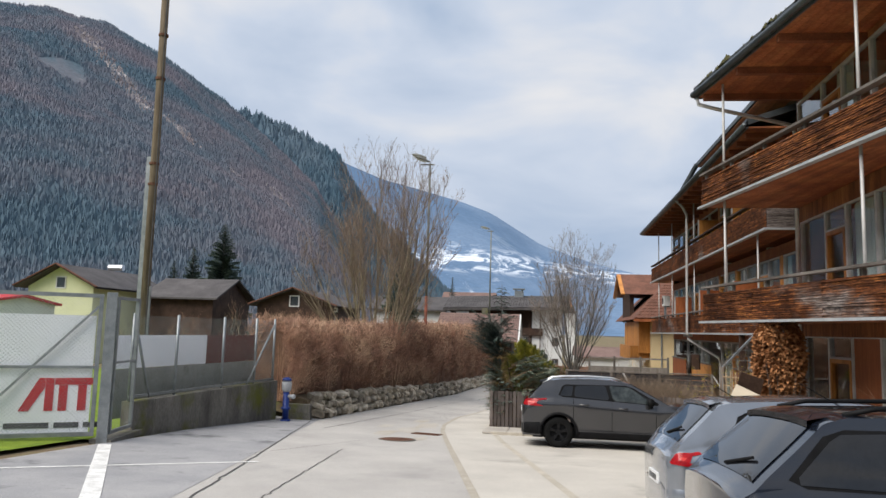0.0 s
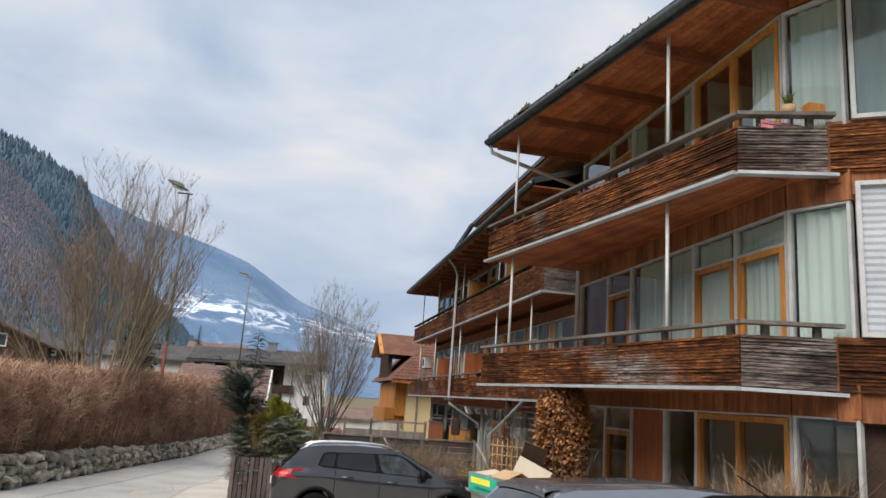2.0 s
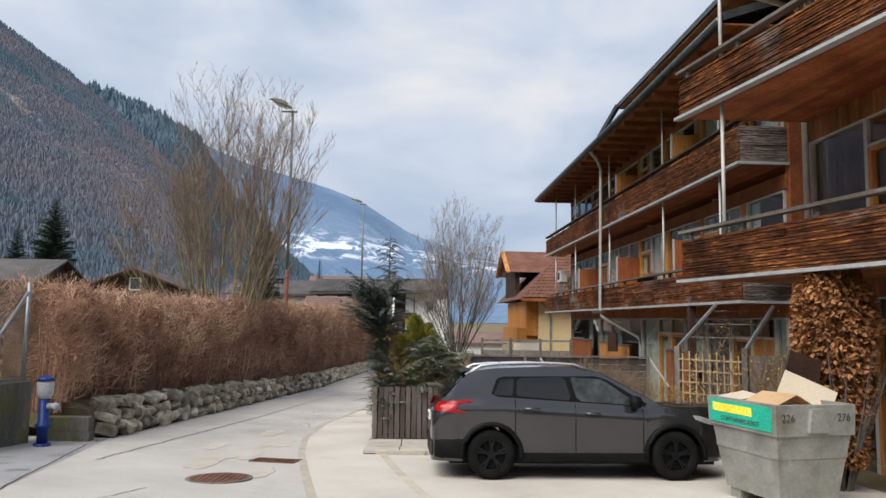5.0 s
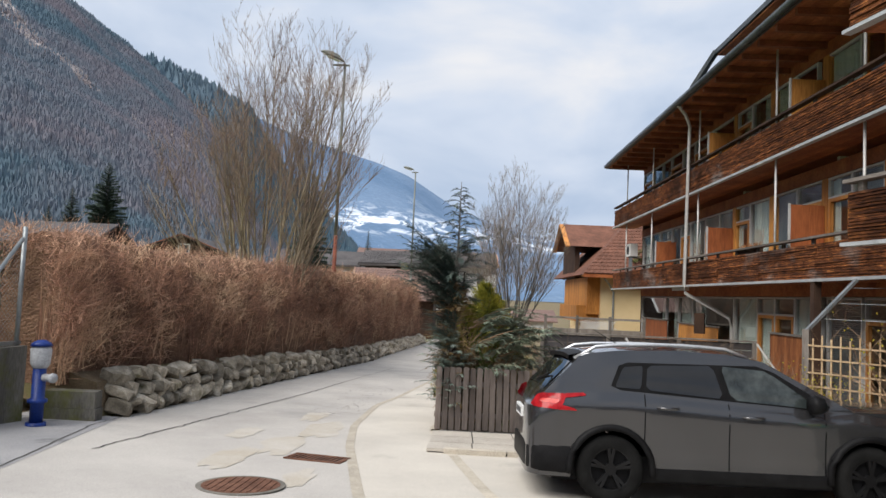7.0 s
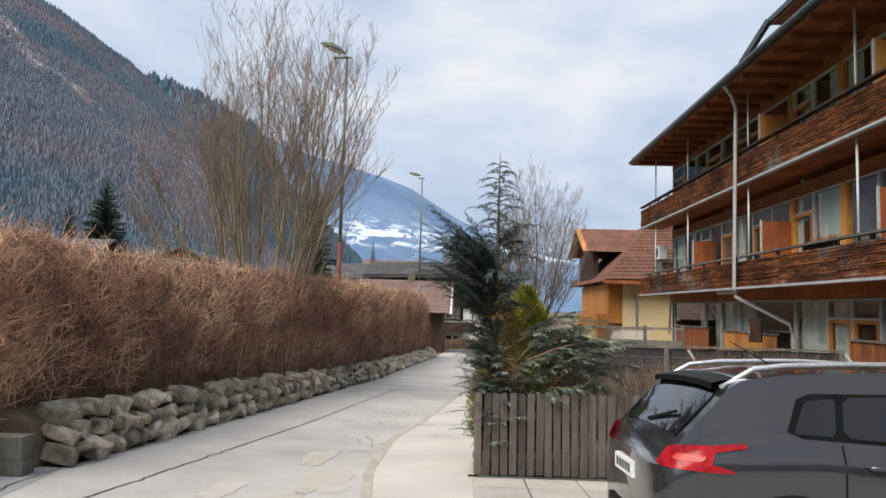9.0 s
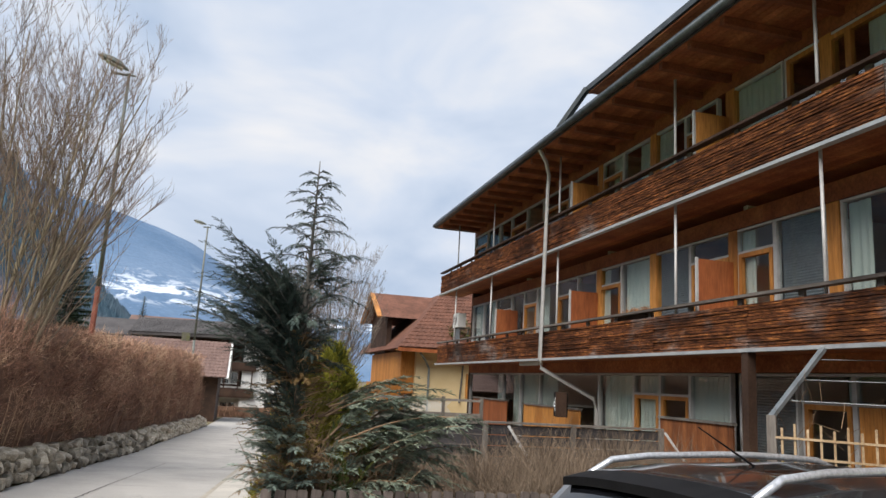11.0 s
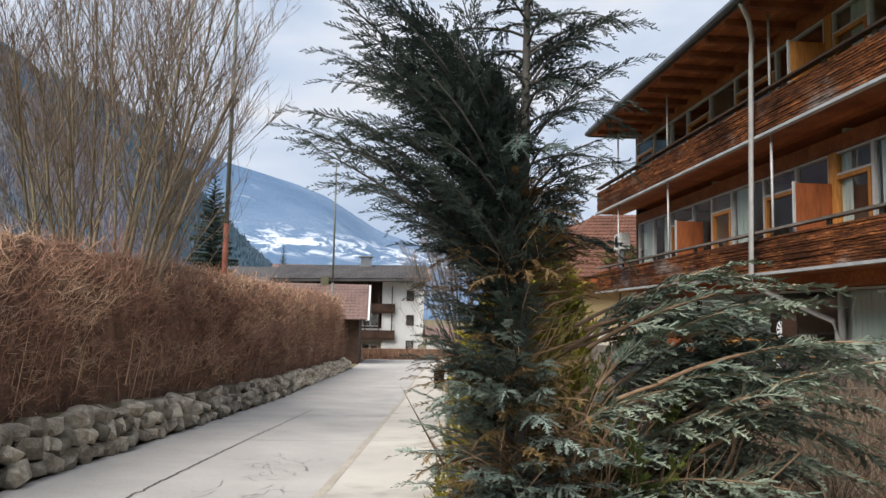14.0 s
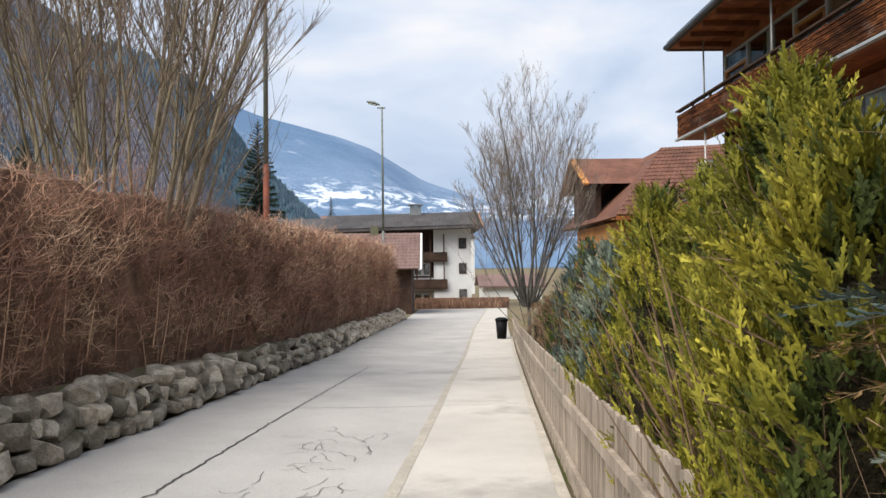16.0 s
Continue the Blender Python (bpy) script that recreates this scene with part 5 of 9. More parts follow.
def street_lamp(x, y, top, heads, label):
    z = gz(x, y)
    t = thing("street_lamp", label, "street lamp", (x, y, z))
    h = top - z
    part("pole", MB().tube([(0, 0, -0.2), (0, 0, h * 0.42)], [0.105, 0.085], 12), PAINT_RUST if len(heads) > 1 else LAMP_GREY, t, "rust-red lower pole" if len(heads) > 1 else "", True)
    part("upper_pole", MB().tube([(0, 0, h * 0.42), (0, 0, h)], [0.075, 0.055], 12), LAMP_GREY, t, "", True)
    part("crossarm", MB().tube([(-0.55 if len(heads) > 1 else -0.3, 0, h - 0.06), (0.22, 0, h - 0.06)], 0.045, 8), LAMP_GREY, t)
    for dx, dy, dz, rot in heads:
        lamp_head(t, pose(dx, dy, h + dz, 0, -14, rot))


street_lamp(-6.95, 41.0, 11.3, [(-0.25, 0.0, 0.33, 178), (-0.02, -0.12, 0.06, 205)], "tall street lamp with two heads on a rust-red pole")
street_lamp(-5.37, 67.25, 11.0, [(-0.12, 0.0, 0.12, 180)], "tall grey street lamp with one head")
WOOD_POLE = surface("old_pole_wood", [(0.3, (0.10, 0.075, 0.05)), (0.7, (0.25, 0.20, 0.14))], 2, 30, 0.9, bump=0.4, stretch=(1, 1, 0.1))
zp = gz(-9.4, 15.7)
up = thing("utility_pole", "tall timber utility pole bolted to a grey steel base", "utility pole", (-9.4, 15.7, zp))
part("steel_base", MB().beam((-0.06, 0, -0.2), (-0.06, 0, 6.3), 0.07, 0.16, (1, 0, 0)).beam((0.12, 0, -0.2), (0.12, 0, 3.2), 0.04, 0.14, (1, 0, 0)), GALV, up, "galvanised steel channel")
part("pole", MB().tube([(0.06, 0, 0.5), (0.05, 0, 6.5), (0.0, 0, 13.5)], [0.10, 0.095, 0.085], 12), WOOD_POLE, up, "", True)
part("cable", MB().tube([(0.19, -0.1, 0.3), (0.18, -0.11, 3.0), (0.17, -0.1, 6.0), (0.13, -0.1, 9.6), (0.11, -0.08, 13.2)], 0.014, 6), CRACK, up)
for z in (5.6, 6.1, 8.2, 9.3):
    part("clamp", MB().tube([(0.04, 0, z), (0.04, 0, z + 0.06)], 0.115, 12), RUST, up)


# ---- wall, mesh fence and gate by the field ----
WIRE = surface("fence_wire", [(0.3, (0.24, 0.27, 0.27)), (0.7, (0.36, 0.39, 0.39))], 5, 60, 0.5, 0.5, bump=0)
BANNER = surface("white_banner", [(0.3, (0.82, 0.84, 0.87)), (0.7, (0.88, 0.90, 0.93))], 1.5, 40, 0.5, bump=0.05, fine_amt=0.06)
LOGO_RED = surface("logo_red", [(0.3, (0.45, 0.02, 0.03)), (0.7, (0.55, 0.03, 0.04))], 3, 40, 0.5, bump=0)
INK = surface("dark_ink", [(0.3, (0.05, 0.05, 0.055)), (0.7, (0.09, 0.09, 0.095))], 3, 40, 0.5, bump=0)
PANEL_RED = surface("dark_red_sheet", [(0.3, (0.10, 0.028, 0.022)), (0.7, (0.16, 0.045, 0.035))], 2, 40, 0.5, bump=0.05)
PANEL_GREY = surface("grey_sheet", [(0.3, (0.22, 0.22, 0.20)), (0.7, (0.34, 0.34, 0.31))], 1.2, 40, 0.6, bump=0.05, stain=(0.10, 0.10, 0.08), stain_scale=1.2, stain_at=(0.55, 0.7))


def chain_link(m, w, z0, z1, pitch=0.07, r=0.0011):
    mb = MB()
    h = z1 - z0
    n = int((w + h) / pitch)
    for s in (1, -1):
        for i in range(n):
            c = i * pitch - (h if s > 0 else 0)
            a0, a1 = max(0.0, c), min(w, c + h)
            if a1 <= a0:
                continue
            p = (a0, 0.0, z0 + (a0 - c)) if s > 0 else (a0, 0.004, z1 - (a0 - c))
            q = (a1, 0.0, z0 + (a1 - c)) if s > 0 else (a1, 0.004, z1 - (a1 - c))
            mb.beam(m @ Vector(p), m @ Vector(q), r * 2, r * 2, (0.3, 0.9, 0.1))
    return mb


WA, WB = Vector((-8.15, 13.55)), Vector((-7.35, 19.25))
wu = (WB - WA).normalized()
wlen = (WB - WA).length
za, zb_ = gz(WA.x, WA.y), gz(WB.x, WB.y)
fw = thing("mesh_fence", "galvanised mesh fence on a mossy concrete wall with sheet panels behind", "fence")
wm = MB()
mw = frame_at((WA.x, WA.y, 0), tuple(wu))
wm.add([mw @ Vector(p) for p in ((0, 0, za - 0.3), (wlen, 0, zb_ - 0.3), (wlen, 0, 0.10), (0, 0, 0.02), (0, 0.28, za - 0.3), (wlen, 0.28, zb_ - 0.3), (wlen, 0.28, 0.10), (0, 0.28, 0.02))],
       [(0, 1, 2, 3), (7, 6, 5, 4), (4, 5, 1, 0), (5, 6, 2, 1), (6, 7, 3, 2), (7, 4, 0, 3)])
part("wall", wm, CONCRETE, fw, "stained concrete wall with yellow-green moss")
top0 = 0.06
for s in (0.03, 1.45, 3.25, 4.75, wlen - 0.05):
    part("post", MB().tube([tuple(mw @ Vector((s, 0.14, top0 - 0.05))), tuple(mw @ Vector((s, 0.14, top0 + 1.72)))], 0.032, 10), GALV, fw, "", True)
for s, e in ((0.6, 0.05), (4.35, wlen - 0.1)):
    part("brace", MB().tube([tuple(mw @ Vector((s, 0.12, top0))), tuple(mw @ Vector((e, 0.12, top0 + 1.55)))], 0.028, 8), GALV, fw, "", True)
part("bottom_rail", MB().beam(tuple(mw @ Vector((0, 0.13, top0 + 0.05))), tuple(mw @ Vector((wlen, 0.13, top0 + 0.08))), 0.04, 0.05), GALV, fw)
part("mesh", chain_link(mw @ Matrix.Translation((0, 0.16, 0)), wlen, top0 + 0.04, top0 + 1.68), WIRE, fw, "galvanised chain-link mesh")
mp = mw @ Matrix.Translation((0.15, 0.75, 0))
part("panel", MB().box(0, 0, 0.62, 3.3, 0.03, 1.32, mp), BANNER, fw, "white sheet panel")
part("panel", MB().box(3.3, 0, 0.62, wlen - 0.1, 0.03, 1.32, mp), PANEL_RED, fw, "dark red sheet panel")
part("panel", MB().box(0, 0, -0.4, wlen - 0.1, 0.025, 0.61, mp), PANEL_GREY, fw, "stained grey sheet panel")

# gate leaf and side wicket
GP = Vector((-7.95, 12.35))
zg = gz(GP.x, GP.y)
gd = Vector((-0.86, -0.51)).normalized()
gate = thing("mesh_gate", "galvanised mesh field gate with a white banner", "gate")
mg = frame_at((GP.x + gd.x * 4.4, GP.y + gd.y * 4.4, zg), tuple(-gd))
part("gate_post", MB().box(4.27, -0.09, -0.1, 4.45, 0.09, 2.72, mg), GALV, gate, "square galvanised gate post")
part("gate_frame", bars(MB(), mg, 0.0, 4.22, 0.12, 2.68, 0.07, -0.035, 0.035).box(0.07, -0.02, 1.32, 4.15, 0.02, 1.37, mg).beam(tuple(mg @ Vector((2.1, -0.01, 0.2))), tuple(mg @ Vector((4.15, -0.01, 2.45))), 0.04, 0.04).box(2.05, -0.02, 0.19, 2.1, 0.02, 2.61, mg), GALV, gate)
part("mesh", chain_link(mg @ Matrix.Translation((0.07, -0.03, 0)), 4.08, 0.2, 2.6), WIRE, gate, "galvanised chain-link mesh")
ban = part("banner", MB().box(0.9, 0.05, 0.14, 4.12, 0.065, 2.28, mg), BANNER, gate, "white printed banner")
lm = mg @ Matrix.Translation((2.98, 0.042, 0.57))


def logo(pts):
    return MB().prism([(x, -z) for x, z in pts], -0.004, 0.004, lm @ Matrix(((1, 0, 0, 0), (0, 0, 1, 0), (0, -1, 0, 0), (0, 0, 0, 1))))


part("logo_shape", logo([(0.0, 0.0), (0.16, 0.0), (0.40, 0.42), (0.40, 0.58), (0.30, 0.58)]), LOGO_RED, ban, "red angular logo shape")
part("logo_shape", logo([(0.40, 0.0), (0.54, 0.0), (0.54, 0.58), (0.405, 0.58)]), LOGO_RED, ban, "red angular logo shape")
part("logo_shape", logo([(0.55, 0.46), (1.24, 0.46), (1.24, 0.58), (0.55, 0.58)]), LOGO_RED, ban, "red angular logo shape")
part("logo_shape", logo([(0.62, 0.0), (0.76, 0.0), (0.76, 0.455), (0.62, 0.455)]), LOGO_RED, ban, "red angular logo shape")
part("logo_shape", logo([(0.93, 0.0), (1.07, 0.0), (1.07, 0.455), (0.93, 0.455)]), LOGO_RED, ban, "red angular logo shape")
for x0, x1 in ((-0.2, 0.5), (0.58, 0.98), (1.05, 1.45)):
    part("text_bar", logo([(x0, -0.30), (x1, -0.30), (x1, -0.205), (x0, -0.205)]), INK, ban, "dark printed bar")
wk = (WA - GP).normalized()
mk = frame_at((GP.x + wk.x * 0.15, GP.y + wk.y * 0.15, zg), tuple(wk))
wl_ = (WA - GP).length - 0.2
part("wicket_frame", bars(MB(), mk, 0.0, wl_, 0.12, 2.65, 0.06, -0.03, 0.03).box(0.06, -0.015, 1.4, wl_ - 0.06, 0.015, 1.44, mk), GALV, gate)
part("mesh", chain_link(mk @ Matrix.Translation((0.06, 0, 0)), wl_ - 0.12, 0.2, 2.58), WIRE, gate, "galvanised chain-link mesh")
part("sill", MB().box(-0.2, -0.15, -0.05, wl_ + 0.3, 0.25, 0.05, mk), CONCRETE, gate)
part("threshold_grass", strip(6, 13.4, lambda y: -16.0, lambda y: -8.15 - (12.35 - y) * 1.68 if y < 12.3 else -8.2, 0.03, 0.4, 6), GRASS, gate)

# hydrant and stone planter
HYD_BLUE = surface("blue_enamel", [(0.3, (0.008, 0.025, 0.14)), (0.7, (0.02, 0.05, 0.24))], 4, 40, 0.4, bump=0.05)
HYD_WHITE = surface("grey_white_enamel", [(0.3, (0.35, 0.36, 0.38)), (0.7, (0.55, 0.56, 0.58))], 4, 40, 0.45, bump=0.05)
hx, hy = -6.96, 18.93
hyd = thing("fire_hydrant", "blue fire hydrant with a pale grey head", "hydrant", (hx, hy, gz(hx, hy)))
part("base_flange", MB().tube([(0, 0, -0.05), (0, 0, 0.05)], 0.13, 16), HYD_BLUE, hyd, "", True)
part("barrel", MB().tube([(0, 0, 0.0), (0, 0, 0.30), (0, 0, 0.32), (0, 0, 0.36), (0, 0, 0.38), (0, 0, 0.78)], [0.085, 0.085, 0.125, 0.125, 0.085, 0.085], 16), HYD_BLUE, hyd, "", True)
part("head", MB().tube([(0, 0, 0.78), (0, 0, 0.84), (0, 0, 1.03), (0, 0, 1.08)], [0.09, 0.125, 0.135, 0.11], 16), HYD_WHITE, hyd, "pale grey hydrant head", True)
part("cap", MB().tube([(0, 0, 1.08), (0, 0, 1.12), (0, 0, 1.16)], [0.14, 0.12, 0.05], 16), HYD_BLUE, hyd, "", True)
part("outlet", MB().tube([(0.08, -0.03, 0.66), (0.19, -0.06, 0.66), (0.20, -0.06, 0.66), (0.25, -0.08, 0.66)], [0.05, 0.05, 0.065, 0.065], 12), HYD_WHITE, hyd, "", True)
pl = thing("planter_kerb", "low edging of two long grey stone blocks", "stone edging", (-6.95, 19.75, gz(-6.9, 19.75)))
part("block", MB().box(-0.35, -0.14, -0.1, 0.42, 0.14, 0.17, pose(0, 0, 0, 0, 0, 6)), CONCRETE, pl)
part("block", MB().box(-0.33, -0.12, 0.175, 0.40, 0.14, 0.42, pose(0, 0, 0, 0, 0, 5)), CONCRETE, pl)


# ---- cars ----
TYRE = surface("tyre_rubber", [(0.3, (0.007, 0.007, 0.007)), (0.7, (0.014, 0.014, 0.014))], 6, 60, 0.85, bump=0.2, spec=0.06)
BLACK_TRIM = surface("black_plastic", [(0.3, (0.006, 0.006, 0.0065)), (0.7, (0.012, 0.012, 0.013))], 6, 90, 0.5, bump=0.1, spec=0.08)
RIM_BLACK = surface("black_alloy", [(0.3, (0.006, 0.006, 0.0065)), (0.7, (0.011, 0.011, 0.012))], 6, 60, 0.35, 0.0, bump=0, spec=0.2)
RIM_SILVER = surface("silver_alloy", [(0.3, (0.45, 0.46, 0.47)), (0.7, (0.6, 0.61, 0.62))], 6, 60, 0.3, 0.8, bump=0)
SILVER = surface("silver_rail", [(0.3, (0.6, 0.61, 0.63)), (0.7, (0.72, 0.73, 0.75))], 6, 60, 0.3, 0.7, bump=0)
HEADLIGHT = surface("headlight_lens", [(0.3, (0.30, 0.32, 0.34)), (0.7, (0.55, 0.57, 0.6))], 9, 60, 0.08, 0.4, bump=0)
LAMP_RED = surface("red_lamp", [(0.3, (0.20, 0.006, 0.010)), (0.7, (0.40, 0.014, 0.018))], 14, 60, 0.12, bump=0)
LAMP_BRIGHT = surface("red_reflector", [(0.3, (0.45, 0.03, 0.03)), (0.7, (0.62, 0.07, 0.06))], 30, 90, 0.12, bump=0)
PLATE = surface("number_plate", [(0.3, (0.7, 0.7, 0.7)), (0.7, (0.78, 0.78, 0.78))], 6, 60, 0.4, bump=0)
CAR_GLASS = surface("tinted_car_glass", [(0.3, (0.006, 0.007, 0.009)), (0.7, (0.012, 0.013, 0.016))], 2, 40, 0.02, bump=0, spec=0.5)
CAR_GLASS_CLEAR = surface("car_glass", [(0.35, (0.012, 0.016, 0.017)), (0.65, (0.05, 0.06, 0.06))], 4, 12, 0.02, bump=0, spec=0.5)


def car_paint(name, col, metal=0.55):
    m = surface(name, [(0.3, tuple(c * 0.9 for c in col)), (0.7, tuple(c * 1.1 for c in col))], 2, 400, 0.25, metal, bump=0, fine_amt=0.12)
    p = m.node_tree.nodes["Principled BSDF"]
    p.inputs["Specular IOR Level"].default_value = 0.25
    p.inputs["Coat Weight"].default_value, p.inputs["Coat Roughness"].default_value = 1.0, 0.04
    return m


class Body:
    """The outer surface of a car: x forward, y to its left, z up."""

    def __init__(self, belt, roof, plan, wheels, arch, sill, tumble):
        self.belt_t, self.roof_t, self.plan_t, self.wheels, self.arch, self.sill, self.tumble = belt, roof, plan, wheels, arch, sill, tumble

    def belt(self, x):
        return lerp(self.belt_t, x)

    def roof(self, x):
        return max(self.belt(x), lerp(self.roof_t, x))

    def low(self, x):
        z = self.sill
        for w, zc in self.wheels:
            if abs(x - w) < self.arch:
                z = max(z, zc + math.sqrt(self.arch ** 2 - (x - w) ** 2))
        return min(z, self.belt(x) - 0.05)

    def side(self, x, z):
        w, b = lerp(self.plan_t, x), self.belt(x)
        if z <= b:
            s = max(0.0, min(1.0, (z - self.sill) / (b - self.sill)))
            return w * lerp([(0, 0.950), (0.10, 0.972), (0.22, 0.966), (0.5, 0.978), (0.72, 0.994), (0.80, 1.0), (0.87, 0.990), (1.0, 0.945)], s)
        r = min(1.0, (z - b) / 0.55)
        return w * 0.945 * (1 - self.tumble * (r ** 1.25))

    def crown(self, x, s):
        """A point of the top, s from -1 to 1 across."""
        z = self.roof(x)
        w = self.side(x, z)
        k = 1 - abs(s) ** 3
        return Vector((x, w * s, z + 0.035 * k))

    def mesh(self, n=120):
        x0, x1 = self.plan_t[0][0], self.plan_t[-1][0]
        nb, ng, nc = 16, 6, 9
        mb = MB()
        for i in range(n + 1):
            x = x0 + (x1 - x0) * i / n
            lo, be, ro = self.low(x), self.belt(x), self.roof(x)
            half = [(self.side(x, lo + (be - lo) * k / nb), lo + (be - lo) * k / nb) for k in range(nb + 1)]
            half += [(self.side(x, be + (ro - be) * k / ng), be + (ro - be) * k / ng) for k in range(1, ng + 1)]
            row = [(x, -y, z) for y, z in half]
            row += [tuple(self.crown(x, -1 + 2 * k / nc)) for k in range(1, nc)]
            row += [(x, y, z) for y, z in reversed(half)]
            m = len(row)
            mb.v += row
        for i in range(n):
            for j in range(m - 1):
                a = i * m + j
                mb.f.append((a, a + 1, a + m + 1, a + m))
        mb.f += [tuple(reversed(range(m))), tuple(n * m + j for j in range(m))]
        return mb

    def patch(self, xa, xb, za, zb, sgn, off=0.006, nx=10, nz=5):
        """A thin panel on the side; za and zb are functions of x."""
        mb = MB()
        for i in range(nx + 1):
            x = xa + (xb - xa) * i / nx
            for j in range(nz + 1):
                z = za(x) + (zb(x) - za(x)) * j / nz
                mb.v.append((x, sgn * (self.side(x, z) + off), z))
        for i in range(nx):
            for j in range(nz):
                a = i * (nz + 1) + j
                q = (a, a + nz + 1, a + nz + 2, a + 1)
                mb.f.append(q if sgn < 0 else tuple(reversed(q)))
        return mb

    def pane(self, quad, sgn, off=0.006, nx=10, nz=7, rc=0.06):
        """A four-cornered sheet on the side with rounded corners: rear low, front low, front high, rear high."""
        mb = MB()
        (ax, az), (bx, bz), (cx_, cz_), (dx, dz) = quad
        for i in range(nx + 1):
            for j in range(nz + 1):
                v = j / nz
                k = max(0.0, (abs(2 * v - 1) - 0.72) / 0.28)
                inset = rc * (1 - math.sqrt(1 - k * k))
                u = inset + (1 - 2 * inset) * i / nx
                x = (ax + (bx - ax) * u) * (1 - v) + (dx + (cx_ - dx) * u) * v
                z = (az + (bz - az) * u) * (1 - v) + (dz + (cz_ - dz) * u) * v
                mb.v.append((x, sgn * (self.side(x, z) + off), z))
        for i in range(nx):
            for j in range(nz):
                a = i * (nz + 1) + j
                q = (a, a + nz + 1, a + nz + 2, a + 1)
                mb.f.append(q if sgn < 0 else tuple(reversed(q)))
        return mb

    def top_patch(self, xa, xb, s0, s1, off=0.008, nx=8, ns=8):
        mb = MB()
        for i in range(nx + 1):
            x = xa + (xb - xa) * i / nx
            for j in range(ns + 1):
                p = self.crown(x, s0 + (s1 - s0) * j / ns)
                q = self.crown(x + 0.01, 0) - self.crown(x - 0.01, 0)
                nrm = Vector((-q.z, 0, q.x)).normalized()
                mb.v.append(tuple(p + nrm * off))
        mb.f = [(i * (ns + 1) + j, (i + 1) * (ns + 1) + j, (i + 1) * (ns + 1) + j + 1, i * (ns + 1) + j + 1) for i in range(nx) for j in range(ns)]
        return mb


def car_part(name, mb, material, parent, label="", angle=40):
    me = mb.mesh(name, True)
    me.set_sharp_from_angle(angle=radians(angle))
    return part(name, me, material, parent, label)


def wheel(car, x, y, r, sgn, rim_mat, spokes=5):
    w = part("wheel", MB().tube([(x, y - sgn * 0.18, r), (x, y - sgn * 0.06, r)], r * 0.6, 20), BLACK_TRIM, car)
    ty = MB()
    n = 30
    prof = [(0.62, 0.0), (0.80, 0.015), (0.94, 0.0), (1.0, -0.03), (1.0, -0.17), (0.94, -0.2), (0.62, -0.2)]
    for i in range(n):
        a = 2 * math.pi * i / n
        ty.v += [(x + q * r * math.cos(a), y + sgn * d, r + q * r * math.sin(a)) for q, d in prof]
    m = len(prof)
    for i in range(n):
        for j in range(m):
            a, b = i * m + j, i * m + (j + 1) % m
            c, d = ((i + 1) % n) * m + (j + 1) % m, ((i + 1) % n) * m + j
            ty.f.append((a, b, c, d))
    car_part("tyre", ty, TYRE, w)
    rim = MB()
    for i in range(spokes):
        a = 2 * math.pi * i / spokes + 0.3
        for da in (-0.13, 0.13):
            rim.beam((x + 0.05 * math.cos(a), y - sgn * 0.03, r + 0.05 * math.sin(a)), (x + 0.62 * r * math.cos(a + da), y - sgn * 0.015, r + 0.62 * r * math.sin(a + da)), 0.03, 0.045, (0, sgn, 0))
    rim.tube([(x, y - sgn * 0.06, r), (x, y - sgn * 0.01, r)], 0.06, 12)
    ring = 26
    k = len(rim.v)
    for i in range(ring):
        a = 2 * math.pi * i / ring
        rim.v += [(x + q * r * math.cos(a), y + sgn * d, r + q * r * math.sin(a)) for q, d in ((0.585, -0.005), (0.645, -0.002), (0.645, -0.06), (0.585, -0.06))]
    for i in range(ring):
        for j in range(4):
            rim.f.append((k + i * 4 + j, k + i * 4 + (j + 1) % 4, k + ((i + 1) % ring) * 4 + (j + 1) % 4, k + ((i + 1) % ring) * 4 + j))
    part("rim", rim, rim_mat, w)


